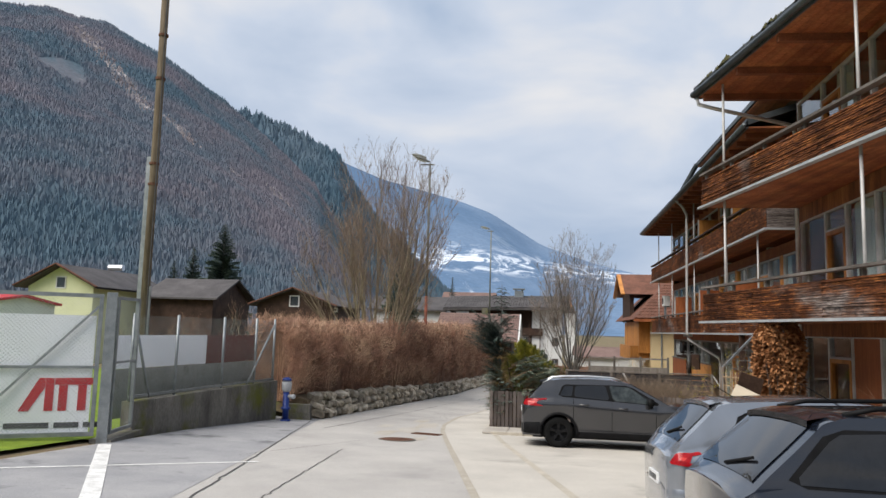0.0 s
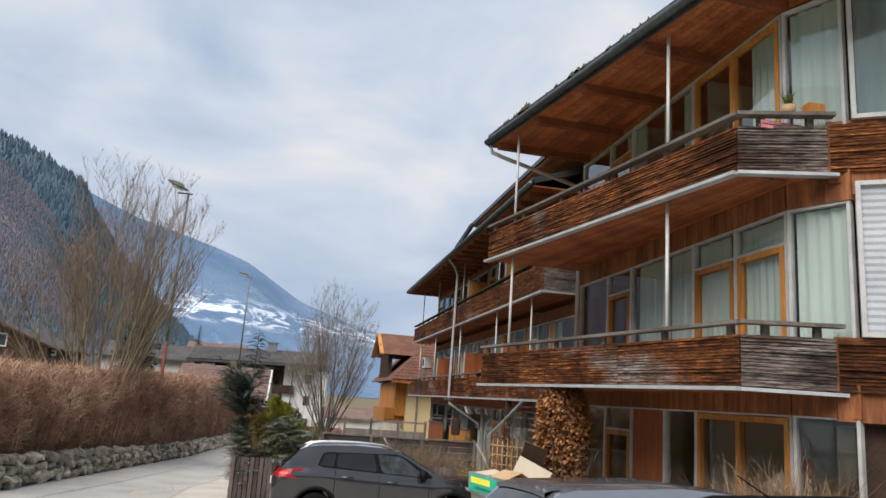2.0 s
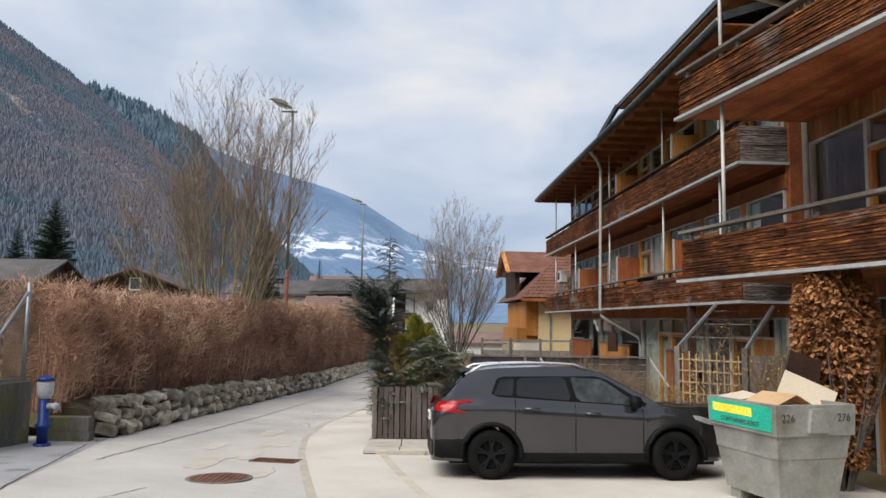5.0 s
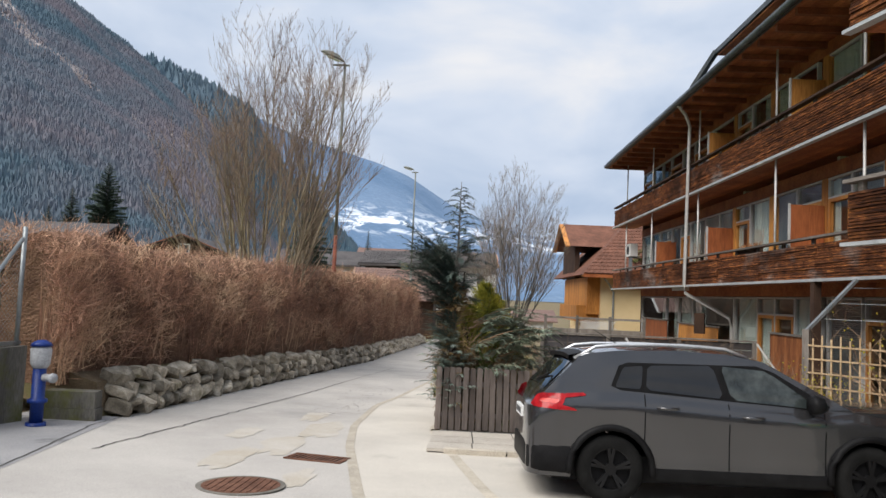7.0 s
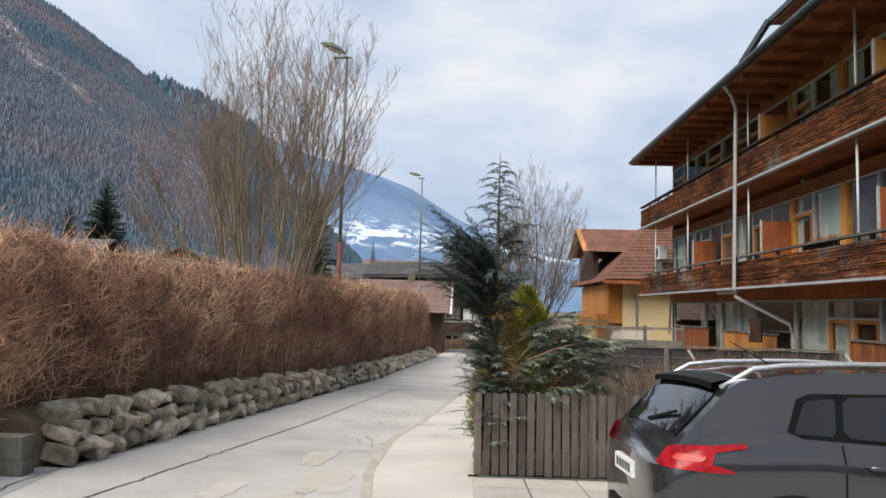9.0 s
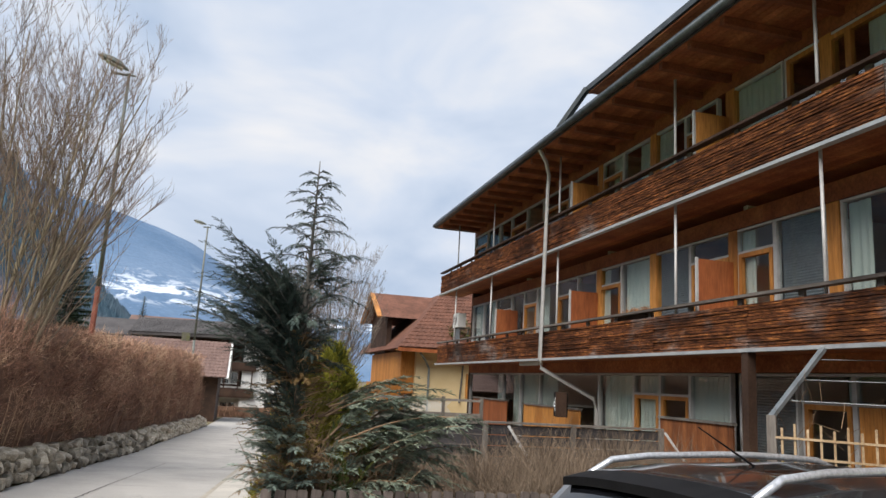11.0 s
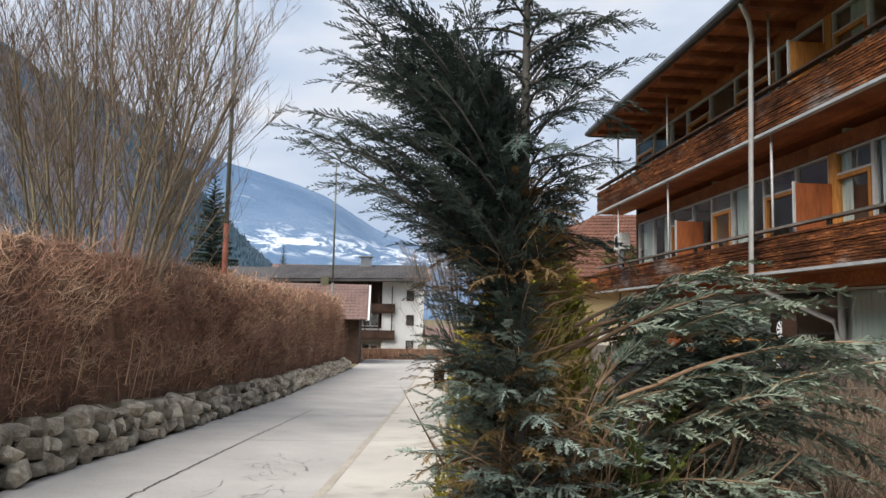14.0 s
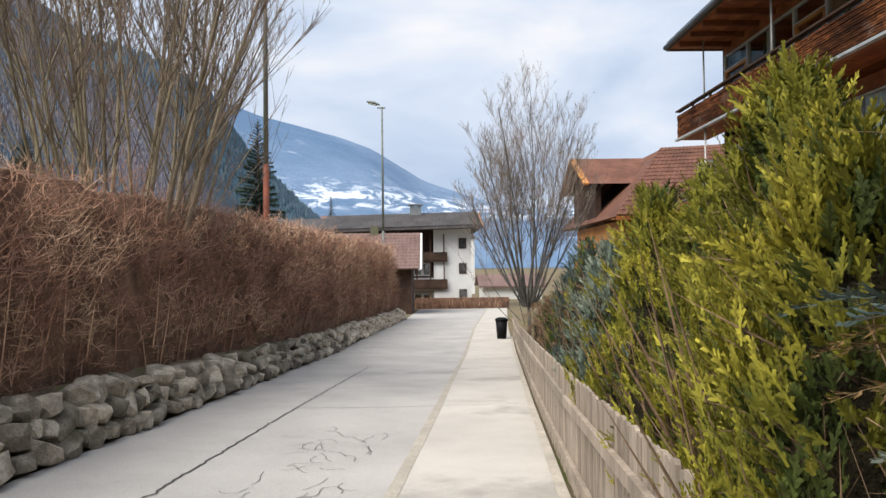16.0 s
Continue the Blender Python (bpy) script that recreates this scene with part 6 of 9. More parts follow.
def build_car(label, m, body, paint, opts):
    car = thing("car", label, "car", m=m, group="parked cars")
    car_part("body", body.mesh(), paint, car)
    xr, xf = body.plan_t[0][0], body.plan_t[-1][0]
    r = opts["r"]
    for x, zc in body.wheels:
        for sgn in (-1, 1):
            wheel(car, x, sgn * (body.side(x, 0.7) - 0.015), r, sgn, opts["rim"])
            arc = [(x + (body.arch + 0.02) * math.cos(a), sgn * (body.side(x, 0.6) + 0.004), zc + (body.arch + 0.02) * math.sin(a)) for a in [math.pi * i / 16 - 0.12 * (1 - i / 8) for i in range(17)]]
            part("arch_trim", MB().tube(arc, 0.035 if opts["clad"] else 0.012, 6), BLACK_TRIM, car, "", True)
    part("underbody", MB().box(xr + 0.25, -0.72, 0.2, xf - 0.25, 0.72, 0.45), BLACK_TRIM, car)
    for sgn in (-1, 1):
        if opts["clad"]:
            car_part("sill", body.patch(body.wheels[0][0] + body.arch, body.wheels[1][0] - body.arch, lambda x: body.sill, lambda x: body.sill + 0.12, sgn, 0.012), BLACK_TRIM, car)
        car_part("window_surround", body.pane(opts["surround"], sgn, 0.004, 22, 8, 0.05), BLACK_TRIM, car)
        for quad, clear in opts["side"]:
            car_part("side_window", body.pane(quad, sgn, 0.008), CAR_GLASS_CLEAR if clear else CAR_GLASS, car)
        car_part("headlight", body.pane(opts["headlight"], sgn, 0.008, 6, 5, 0.3), HEADLIGHT, car, "clear headlight")
        for xd in opts["seams"]:
            car_part("door_seam", body.patch(xd, xd + 0.012, lambda x: max(body.low(x), body.sill + 0.13), lambda x: body.belt(x) - 0.015, sgn, 0.002, 1, 6), BLACK_TRIM, car)
        for xd in opts["handles"]:
            z = body.belt(xd) - 0.12
            y = body.side(xd, z)
            part("door_handle", MB().tube([(xd - 0.1, sgn * y, z), (xd - 0.08, sgn * (y + 0.035), z), (xd + 0.08, sgn * (y + 0.035), z), (xd + 0.1, sgn * y, z)], 0.016, 8), paint, car, "", True)
        xm = opts["mirror"]
        zm = body.belt(xm) + 0.07
        ym = body.side(xm, zm)
        part("mirror", MB().tube([(xm + 0.07, sgn * (ym + 0.13), zm), (xm + 0.04, sgn * (ym + 0.13), zm), (xm - 0.04, sgn * (ym + 0.13), zm), (xm - 0.08, sgn * (ym + 0.13), zm)], [0.03, 0.075, 0.095, 0.085], 12).beam((xm, sgn * ym * 0.98, zm - 0.05), (xm, sgn * (ym + 0.1), zm - 0.03), 0.05, 0.03), BLACK_TRIM, car, "", True)
        xe, z0_, z1_, _s = opts["tail"]
        hz, xm_ = z1_ - z0_, xr + 0.04 + (xe - xr) * 0.5
        lamp = car_part("tail_lamp", body.pane([(xr + 0.015, z0_ + 0.1 * hz), (xm_ - 0.02, z0_), (xm_ + 0.05, z1_), (xr + 0.09, z1_ - 0.06 * hz)], sgn, 0.012, 8, 7, 0.12), LAMP_RED, car, "red tail lamp")
        car_part("upper_lens", body.pane([(xm_ - 0.02, z0_ + 0.68 * hz), (xe, z0_ + 0.93 * hz), (xe - 0.03, z1_ + 0.10 * hz), (xm_ + 0.03, z1_)], sgn, 0.011, 8, 4, 0.05), LAMP_RED, lamp)
        car_part("lower_lens", body.pane([(xm_ - 0.05, z0_), (xm_ + (xe - xm_) * 0.62, z0_ - 0.02 * hz), (xm_ + (xe - xm_) * 0.5, z0_ + 0.12 * hz), (xm_ - 0.03, z0_ + 0.34 * hz)], sgn, 0.011, 8, 4, 0.05), LAMP_RED, lamp)
        car_part("lamp_insert", body.pane([(xr + 0.1, z0_ + 0.42 * hz), (xm_ - 0.05, z0_ + 0.38 * hz), (xm_ - 0.02, z0_ + 0.62 * hz), (xr + 0.12, z0_ + 0.64 * hz)], sgn, 0.015, 6, 4, 0.1), LAMP_BRIGHT, lamp, "lighter red reflector strip")
        if opts["rails"]:
            a, b = opts["rails"]
            pts = []
            for i in range(9):
                x = a + (b - a) * i / 8
                p = body.crown(x, 0.86)
                pts.append((x, sgn * p.y, p.z + (0.042 if 0 < i < 8 else 0.0)))
            part("roof_rail", MB().tube(pts, 0.018, 8), opts["rail_mat"], car, "", True)
    for a, b, s in opts["ends"]:
        car_part("windscreen" if a > 0 else "rear_window", body.top_patch(a, b, -s, s), CAR_GLASS_CLEAR if a > 0 else CAR_GLASS, car)
    # spoiler, plate and bumper
    xs = opts["spoiler"]
    sp = MB()
    for dx, dz in ((0.0, 0.0), (-0.15, -0.035)):
        for k in range(9):
            p = body.crown(xs, -0.88 + 1.76 * k / 8)
            sp.v += [(p.x + dx, p.y, p.z + dz + 0.012), (p.x + dx, p.y, p.z + dz - 0.03)]
    for k in range(8):
        a, b = 2 * k, 18 + 2 * k
        sp.f += [(a, a + 2, b + 2, b), (a + 1, b + 1, b + 3, a + 3), (b, b + 2, b + 3, b + 1)]
    part("spoiler", sp, BLACK_TRIM if opts["clad"] else paint, car)
    pl_ = part("number_plate", MB().box(xr - 0.02, -0.26, opts["plate"], xr + 0.0, 0.26, opts["plate"] + 0.11), PLATE, car, "white number plate")
    for k in range(5):
        part("text_bar", MB().box(xr - 0.024, -0.2 + 0.085 * k, opts["plate"] + 0.025, xr - 0.021, -0.145 + 0.085 * k, opts["plate"] + 0.085), INK, pl_)
    xb_ = body.wheels[0][0] - body.arch - 0.02
    edge = [(xb_ + (xr + 0.004 - xb_) * i / 8) for i in range(9)]
    loop = [(x, body.side(x, 0.45) + 0.014) for x in edge]
    loop += [(xr - 0.012, loop[-1][1] * (1 - 2 * i / 6)) for i in range(1, 6)]
    loop += [(x, -body.side(x, 0.45) - 0.014) for x in reversed(edge)]
    bump = MB()
    for x, y in loop:
        inn = 1 - 0.05 * (abs(y) > 0.3)
        bump.v += [(x * 0.985, y * inn, 0.25), (x, y, 0.30), (x, y, 0.50), (x * 0.992, y * 0.985, 0.545)]
    for i in range(len(loop) - 1):
        for j in range(3):
            bump.f.append((4 * i + j, 4 * i + j + 1, 4 * i + 5 + j, 4 * i + 4 + j))
    car_part("rear_bumper", bump, BLACK_TRIM if opts["clad"] else paint, car, "", 60)
    if opts["wiper"]:
        part("rear_wiper", MB().tube([tuple(body.crown(opts["ends"][-1][0] + 0.03, 0.0) + Vector((-0.02, 0, 0.0))), tuple(body.crown(opts["ends"][-1][0] + 0.10, -0.55) + Vector((-0.02, 0, 0.02)))], 0.012, 6), BLACK_TRIM, car)
    pa = body.crown(opts["aerial"], 0)
    part("aerial", MB().tube([tuple(pa), (pa.x - 0.3, 0, pa.z + 0.17)], [0.006, 0.003], 6), BLACK_TRIM, car)
    # seats seen through the glass
    for x in (-0.5, 0.35):
        for y in (-0.36, 0.36):
            part("seat", MB().box(x - 0.12, y - 0.22, 0.5, x + 0.02, y + 0.22, 1.2, pose(0, 0, 0, 0, -8, 0)), BLACK_TRIM, car)
    return car


def wh(x):
    return (x, 0.33)


suv = Body([(-2.08, 0.72), (-2.04, 0.86), (-1.96, 0.97), (-1.75, 1.07), (-1.1, 1.09), (-0.1, 1.02), (0.9, 0.965), (1.12, 0.985), (1.5, 0.93), (1.82, 0.84), (2.02, 0.70), (2.10, 0.56)],
           [(-2.02, 0.90), (-1.93, 1.05), (-1.60, 1.395), (-1.50, 1.445), (-1.2, 1.485), (-0.6, 1.51), (-0.1, 1.495), (0.28, 1.43), (1.12, 0.985)],
           [(-2.08, 0.62), (-2.06, 0.72), (-1.98, 0.80), (-1.80, 0.85), (-1.4, 0.875), (-0.9, 0.865), (0.9, 0.865), (1.3, 0.875), (1.65, 0.84), (1.92, 0.72), (2.10, 0.48)], [wh(-1.27), wh(1.27)], 0.385, 0.24, 0.17)
gc = 17.22
car1_m = Matrix.Translation((1.52, gc, gz(1.5, gc) + 0.005)) @ pose(0, 0, 0, -3.0, 0, 1.0)
build_car("grey compact crossover with black wheels parked nose to the fence", car1_m, suv, car_paint("grey_car_paint", (0.060, 0.060, 0.064), 0.7),
          dict(r=0.33, rim=RIM_BLACK, clad=True, side=[([(-1.24, 1.125), (-0.98, 1.115), (-0.95, 1.345), (-1.15, 1.325)], False), ([(-0.93, 1.11), (-0.16, 1.055), (-0.25, 1.375), (-0.905, 1.35)], False), ([(-0.08, 1.05), (0.80, 0.995), (0.29, 1.345), (-0.17, 1.375)], True)],
               surround=[(-1.29, 1.105), (0.98, 0.975), (0.27, 1.39), (-1.18, 1.37)], headlight=[(1.56, 0.80), (2.0, 0.70), (1.92, 0.78), (1.52, 0.895)], seams=(-0.95, -0.12, 0.82), handles=(-0.72, 0.12), mirror=0.72, tail=(-1.52, 0.885, 1.045, 0.27),
               rails=(-1.62, 0.15), rail_mat=SILVER, ends=[(0.32, 1.06, 0.86), (-1.92, -1.61, 0.86)], spoiler=-1.53, plate=0.74, wiper=True, aerial=-1.0))
hatch = Body([(-2.04, 0.80), (-1.95, 0.90), (-1.5, 0.95), (0.9, 0.92), (1.1, 0.93), (1.75, 0.80), (2.0, 0.66), (2.08, 0.55)],
             [(-2.0, 0.84), (-1.86, 1.02), (-1.50, 1.38), (-1.35, 1.42), (-0.4, 1.47), (0.1, 1.44), (1.1, 0.93)],
             [(-2.04, 0.67), (-2.01, 0.76), (-1.92, 0.82), (-1.65, 0.855), (-1.4, 0.86), (1.2, 0.86), (1.65, 0.80), (1.95, 0.66), (2.08, 0.5)], [wh(-1.25), wh(1.3)], 0.37, 0.22, 0.17)
build_car("silver hatchback with red tail lamps parked in a bay", Matrix.Translation((3.27, 8.76, gz(3, 8.72) - 0.035)) @ pose(0, 0, 0, -3.0, 0, 2), hatch, car_paint("silver_car_paint", (0.25, 0.27, 0.305), 0.6),
          dict(r=0.32, rim=RIM_SILVER, clad=False, side=[([(-1.36, 0.99), (-1.16, 0.985), (-1.16, 1.29), (-1.26, 1.27)], False), ([(-1.10, 0.98), (-0.3, 0.96), (-0.3, 1.36), (-1.10, 1.32)], False), ([(-0.23, 0.96), (0.75, 0.95), (0.2, 1.33), (-0.23, 1.36)], True)],
               surround=[(-1.42, 0.975), (0.92, 0.935), (0.18, 1.37), (-1.3, 1.32)], headlight=[(1.5, 0.74), (1.95, 0.66), (1.88, 0.73), (1.45, 0.83)], seams=(-0.95, -0.27, 0.7), handles=(-0.75, 0.08), mirror=0.6, tail=(-1.70, 0.76, 0.90, 0.12),
               rails=None, rail_mat=SILVER, ends=[(0.22, 1.03, 0.86), (-1.90, -1.53, 0.80)], spoiler=-1.42, plate=0.50, wiper=True, aerial=-1.15))
wagon = Body([(-2.30, 0.86), (-2.2, 0.95), (-1.7, 0.98), (0.9, 0.94), (1.15, 0.95), (1.9, 0.82), (2.2, 0.66), (2.28, 0.55)],
             [(-2.24, 0.90), (-2.10, 1.05), (-1.72, 1.40), (-1.58, 1.44), (-0.4, 1.48), (0.2, 1.44), (1.15, 0.95)],
             [(-2.30, 0.70), (-2.27, 0.79), (-2.17, 0.845), (-1.9, 0.875), (-1.6, 0.885), (1.2, 0.885), (1.75, 0.82), (2.1, 0.68), (2.28, 0.5)], [wh(-1.32), wh(1.35)], 0.37, 0.22, 0.17)
build_car("black estate car with black roof rails parked in a bay", Matrix.Translation((3.48, 5.80, gz(3, 5.78) - 0.03)) @ pose(0, 0, 0, -3.0, 0, 2), wagon, car_paint("black_car_paint", (0.009, 0.012, 0.020), 0.2),
          dict(r=0.33, rim=RIM_SILVER, clad=False, side=[([(-1.96, 1.02), (-1.16, 1.0), (-1.16, 1.36), (-1.66, 1.335)], False), ([(-1.08, 1.0), (-0.3, 0.98), (-0.3, 1.385), (-1.08, 1.365)], False), ([(-0.23, 0.98), (0.78, 0.96), (0.28, 1.34), (-0.23, 1.385)], True)],
               surround=[(-2.02, 1.0), (0.96, 0.95), (0.26, 1.39), (-1.7, 1.365)], headlight=[(1.6, 0.76), (2.12, 0.66), (2.05, 0.74), (1.55, 0.85)], seams=(-1.05, -0.27, 0.72), handles=(-0.8, 0.06), mirror=0.62, tail=(-1.95, 0.76, 0.88, 0.1),
               rails=(-1.55, 0.2), rail_mat=BLACK_TRIM, ends=[(0.32, 1.07, 0.86), (-2.16, -1.75, 0.84)], spoiler=-1.64, plate=0.55, wiper=True, aerial=-1.3))

# ---- rubbish skip ----
SKIP = surface("galvanised_skip", [(0.3, (0.22, 0.225, 0.20)), (0.7, (0.42, 0.42, 0.39))], 1.8, 25, 0.55, 0.35, bump=0.06, fine_amt=0.15, stain=(0.22, 0.19, 0.14), stain_scale=2.2, stain_at=(0.55, 0.72))
CARD = surface("cardboard", [(0.3, (0.42, 0.27, 0.14)), (0.7, (0.52, 0.36, 0.21))], 2, 40, 0.85, bump=0.1, fine_amt=0.1)
CARD_PALE = surface("pale_board", [(0.3, (0.50, 0.43, 0.33)), (0.7, (0.60, 0.53, 0.42))], 2, 40, 0.85, bump=0.1, fine_amt=0.1)
SIGN_GREEN = surface("green_label", [(0.3, (0.02, 0.38, 0.25)), (0.7, (0.03, 0.46, 0.32))], 3, 40, 0.4, bump=0)
SIGN_YELLOW = surface("yellow_print", [(0.3, (0.80, 0.70, 0.05)), (0.7, (0.88, 0.80, 0.10))], 3, 40, 0.4, bump=0)
Mc, TL, TR = Vector((3.17, 14.35)), Vector((2.90, 15.5)), Vector((4.2, 14.6))
ex, ey = (TR - Mc).normalized(), (TL - Mc).normalized()
la, lb = (TR - Mc).length, (TL - Mc).length
zs = gz(3.4, 15) - 0.02
ms = Matrix(((ex.x, ey.x, 0, Mc.x), (ex.y, ey.y, 0, Mc.y), (0, 0, 1, zs), (0, 0, 0, 1)))
skip = thing("rubbish_skip", "dented galvanised rubbish skip filled with cardboard", "skip", m=ms)


def tub(z0, z1, i0, i1, t=0.0):
    a = [(i0, i0), (la - i0, i0), (la - i0, lb - i0), (i0, lb - i0)]
    b = [(i1, i1), (la - i1, i1), (la - i1, lb - i1), (i1, lb - i1)]
    mb = MB()
    mb.v = [(x, y, z0) for x, y in a] + [(x, y, z1) for x, y in b]
    mb.f = [(0, 1, 5, 4), (1, 2, 6, 5), (2, 3, 7, 6), (3, 0, 4, 7)]
    return mb


low_t = tub(0.12, 0.86, 0.14, 0.03)
low_t.f.append((3, 2, 1, 0))
part("tub", low_t, SKIP, skip)
rim_t = tub(0.86, 1.20, 0.0, -0.01)
inner = tub(0.60, 1.20, 0.06, 0.05)
inner.f = [tuple(reversed(q)) for q in inner.f] + [(0, 1, 2, 3)]
k = len(rim_t.v)
rim_t.add(inner.v, inner.f)
rim_t.f += [(4, 5, k + 5, k + 4), (5, 6, k + 6, k + 5), (6, 7, k + 7, k + 6), (7, 4, k + 4, k + 7), (1, 0, 3, 2)]
part("rim", rim_t, SKIP, skip)
for x, y in ((0.22, 0.2), (la - 0.3, 0.2), (0.22, lb - 0.3), (la - 0.3, lb - 0.3)):
    part("foot", MB().box(x - 0.06, y - 0.06, 0.0, x + 0.12, y + 0.12, 0.13), SKIP, skip)
part("bracket", MB().prism([(0.40, 0.9), (0.66, 0.9), (0.62, 1.16), (0.44, 1.16)], 0.005, 0.05, Matrix(((1, 0, 0, 0), (0, 0, -1, 0), (0, 1, 0, 0), (0, 0, 0, 1)))), SKIP, skip)
sg = part("sign", MB().box(-0.012, 0.06, 0.90, -0.004, lb - 0.04, 1.17), SIGN_GREEN, skip, "green and yellow company label")
part("logo_band", MB().box(-0.016, 0.38, 1.03, -0.0125, lb - 0.1, 1.13), SIGN_YELLOW, sg, "yellow lettering shape")


def lettering(body, size, m, material, parent, name="lettering"):
    cu = bpy.data.curves.new(name, 'FONT')
    cu.body, cu.size, cu.extrude, cu.align_x = body, size, 0.001, 'CENTER'
    tmp = bpy.data.objects.new(name, cu)
    me = bpy.data.meshes.new_from_object(tmp)
    bpy.data.objects.remove(tmp)
    me.materials.clear()
    me.materials.append(material)
    ob = new(name, me)
    ob.parent, ob.matrix_basis = parent, m
    return ob


face_l = Matrix(((0, 0, -1, -0.0185), (-1, 0, 0, lb / 2), (0, 1, 0, 0.935), (0, 0, 0, 1)))
lettering("CONTAINERDIENST", 0.075, face_l, INK, sg)
face_r = Matrix(((1, 0, 0, 0), (0, 0, -1, -0.014), (0, 1, 0, 1.02), (0, 0, 0, 1)))
lettering("226", 0.12, Matrix.Translation((0.15, 0, 0)) @ face_r, INK, skip)
lettering("276", 0.12, Matrix.Translation((la - 0.16, 0, 0)) @ face_r, INK, skip)
fl = thing("cardboard_sheet", "pale folded board sticking out of the skip", "cardboard", m=ms)
part("sheet", MB().box(0, -0.008, 0, 0.62, 0.008, 0.66, pose(0.40, 0.62, 0.98, -22, 24, -32)), CARD_PALE, fl)
fl = thing("cardboard_box", "brown flattened cardboard box in the skip", "cardboard", m=ms)
part("flap", MB().box(0, 0, 0, 0.46, 0.5, 0.008, pose(0.14, 0.25, 1.12, 0, -20, 8)), CARD, fl)
part("flap", MB().box(0, 0, 0, 0.36, 0.5, 0.008, pose(0.55, 0.29, 1.27, 0, 26, 8)), CARD, fl)
part("flap", MB().box(0, 0, 0, 0.4, 0.3, 0.008, pose(0.1, 0.8, 1.16, 6, -8, 4)), CARD_PALE, fl)
fl = thing("board_offcut", "dark brown chipboard leaning out of the skip", "board", m=ms)
part("sheet", MB().box(0.50, 0.75, 0.9, 1.0, 0.78, 1.95, pose(0, 0, 0, 0, 16, 0) @ pose(-0.15, 0, 0)), DARK_TIMBER, fl)
fl = thing("rubbish_fill", "heap of torn cardboard and rubbish filling the skip", "rubbish", m=ms)
hp = MB()
for i in range(9):
    for j in range(9):
        hp.v.append((0.06 + (la - 0.12) * i / 8, 0.06 + (lb - 0.12) * j / 8, 1.0 + 0.12 * noise.noise(Vector((i * 0.7, j * 0.7, 5)))))
hp.f = [(i * 9 + j, (i + 1) * 9 + j, (i + 1) * 9 + j + 1, i * 9 + j + 1) for i in range(8) for j in range(8)]
part("heap", hp, CARD, fl)


# ---- picket fence and paving ----
PICKET_DARK = surface("dark_weathered_pickets", [(0.28, (0.07, 0.055, 0.05)), (0.7, (0.18, 0.15, 0.135))], 3, 40, 0.85, bump=0.4, stretch=(1, 1, 0.12), rand=0.3)
PICKET_PALE = surface("pale_weathered_pickets", [(0.28, (0.22, 0.175, 0.135)), (0.7, (0.42, 0.35, 0.28))], 3, 40, 0.85, bump=0.4, stretch=(1, 1, 0.12), rand=0.25)


def picket_mesh(w, h, material, seed):
    rnd = random.Random(seed)
    mb = MB().prism([(-w / 2, 0.0), (w / 2, 0.0), (w / 2 + rnd.uniform(-0.003, 0.003), h - 0.012), (w / 2 - 0.012, h + rnd.uniform(-0.006, 0.006)), (-w / 2 + 0.012, h + rnd.uniform(-0.006, 0.006)), (-w / 2, h - 0.012)], -0.011, 0.011, Matrix(((1, 0, 0, 0), (0, 0, -1, 0), (0, 1, 0, 0), (0, 0, 0, 1))))
    me = mb.mesh("picket")
    me.materials.append(material)
    return me


def picket_fence(label, pts, w, gap, h, material, seed, limit=300):
    t = thing("picket_fence", label, "fence")
    rnd = random.Random(seed)
    meshes = [picket_mesh(w, h, material, seed + i) for i in range(5)]
    count, rest = 0, MB()
    for (x0, y0), (x1, y1) in zip(pts, pts[1:]):
        a, b = Vector((x0, y0)), Vector((x1, y1))
        u, ln = (b - a).normalized(), (b - a).length
        n = int(ln / (w + gap))
        for i in range(n):
            p = a + u * ((i + 0.5) * ln / n)
            m = frame_at((p.x, p.y, gz(p.x, p.y) + 0.05 + rnd.uniform(-0.012, 0.012)), tuple(u)) @ pose(0, 0, 0, 0, rnd.uniform(-1.0, 1.0), rnd.uniform(-3, 3))
            me = meshes[rnd.randrange(5)]
            if count < limit:
                ob = part("picket", me, None, t)
                ob.matrix_basis = m
                count += 1
            else:
                rest.add([m @ v.co for v in me.vertices], [tuple(q.vertices) for q in me.polygons])
        nrm = Vector((-u.y, u.x)) * 0.035
        for hh in (0.28, 0.78):
            part("fence_rail", MB().beam((a.x + nrm.x, a.y + nrm.y, gz(a.x, a.y) + hh), (b.x + nrm.x, b.y + nrm.y, gz(b.x, b.y) + hh), 0.04, 0.08), material, t)
    if rest.v:
        tagged(part("picket_row", rest, material, t), "", "", "", "stuff")
    return t


picket_fence("dark weathered picket fence facing the parking bays", [(-1.62, 20.95), (3.9, 21.15)], 0.088, 0.022, 1.0, PICKET_DARK, 61)
side_pts = [(lerp(EDGE_X, y) + 0.12, y) for y in (21.05, 24, 27, 30, 33, 37, 42, 47, 52)]
picket_fence("pale weathered picket fence along the footpath", side_pts, 0.085, 0.02, 0.98, PICKET_PALE, 62)
setting("fence_kerb", line_strip([(lerp(EDGE_X, y * 0.5) + 0.03, y * 0.5) for y in range(42, 106)], 0.1, 0.035), KERB, "low concrete edging under the fence", category="kerb")
SLAB = surface("paving_slab", [(0.3, (0.36, 0.33, 0.29)), (0.7, (0.47, 0.43, 0.38))], 2, 60, 0.85, bump=0.3, rand=0.1)
pav = setting("paved_strip", strip(18.95, 20.9, lambda y: lerp(EDGE_X, y) + 0.14, lambda y: 4.6, 0.045, 0.5, 4), CRACK, "strip of concrete slabs before the fence", category="pavement")
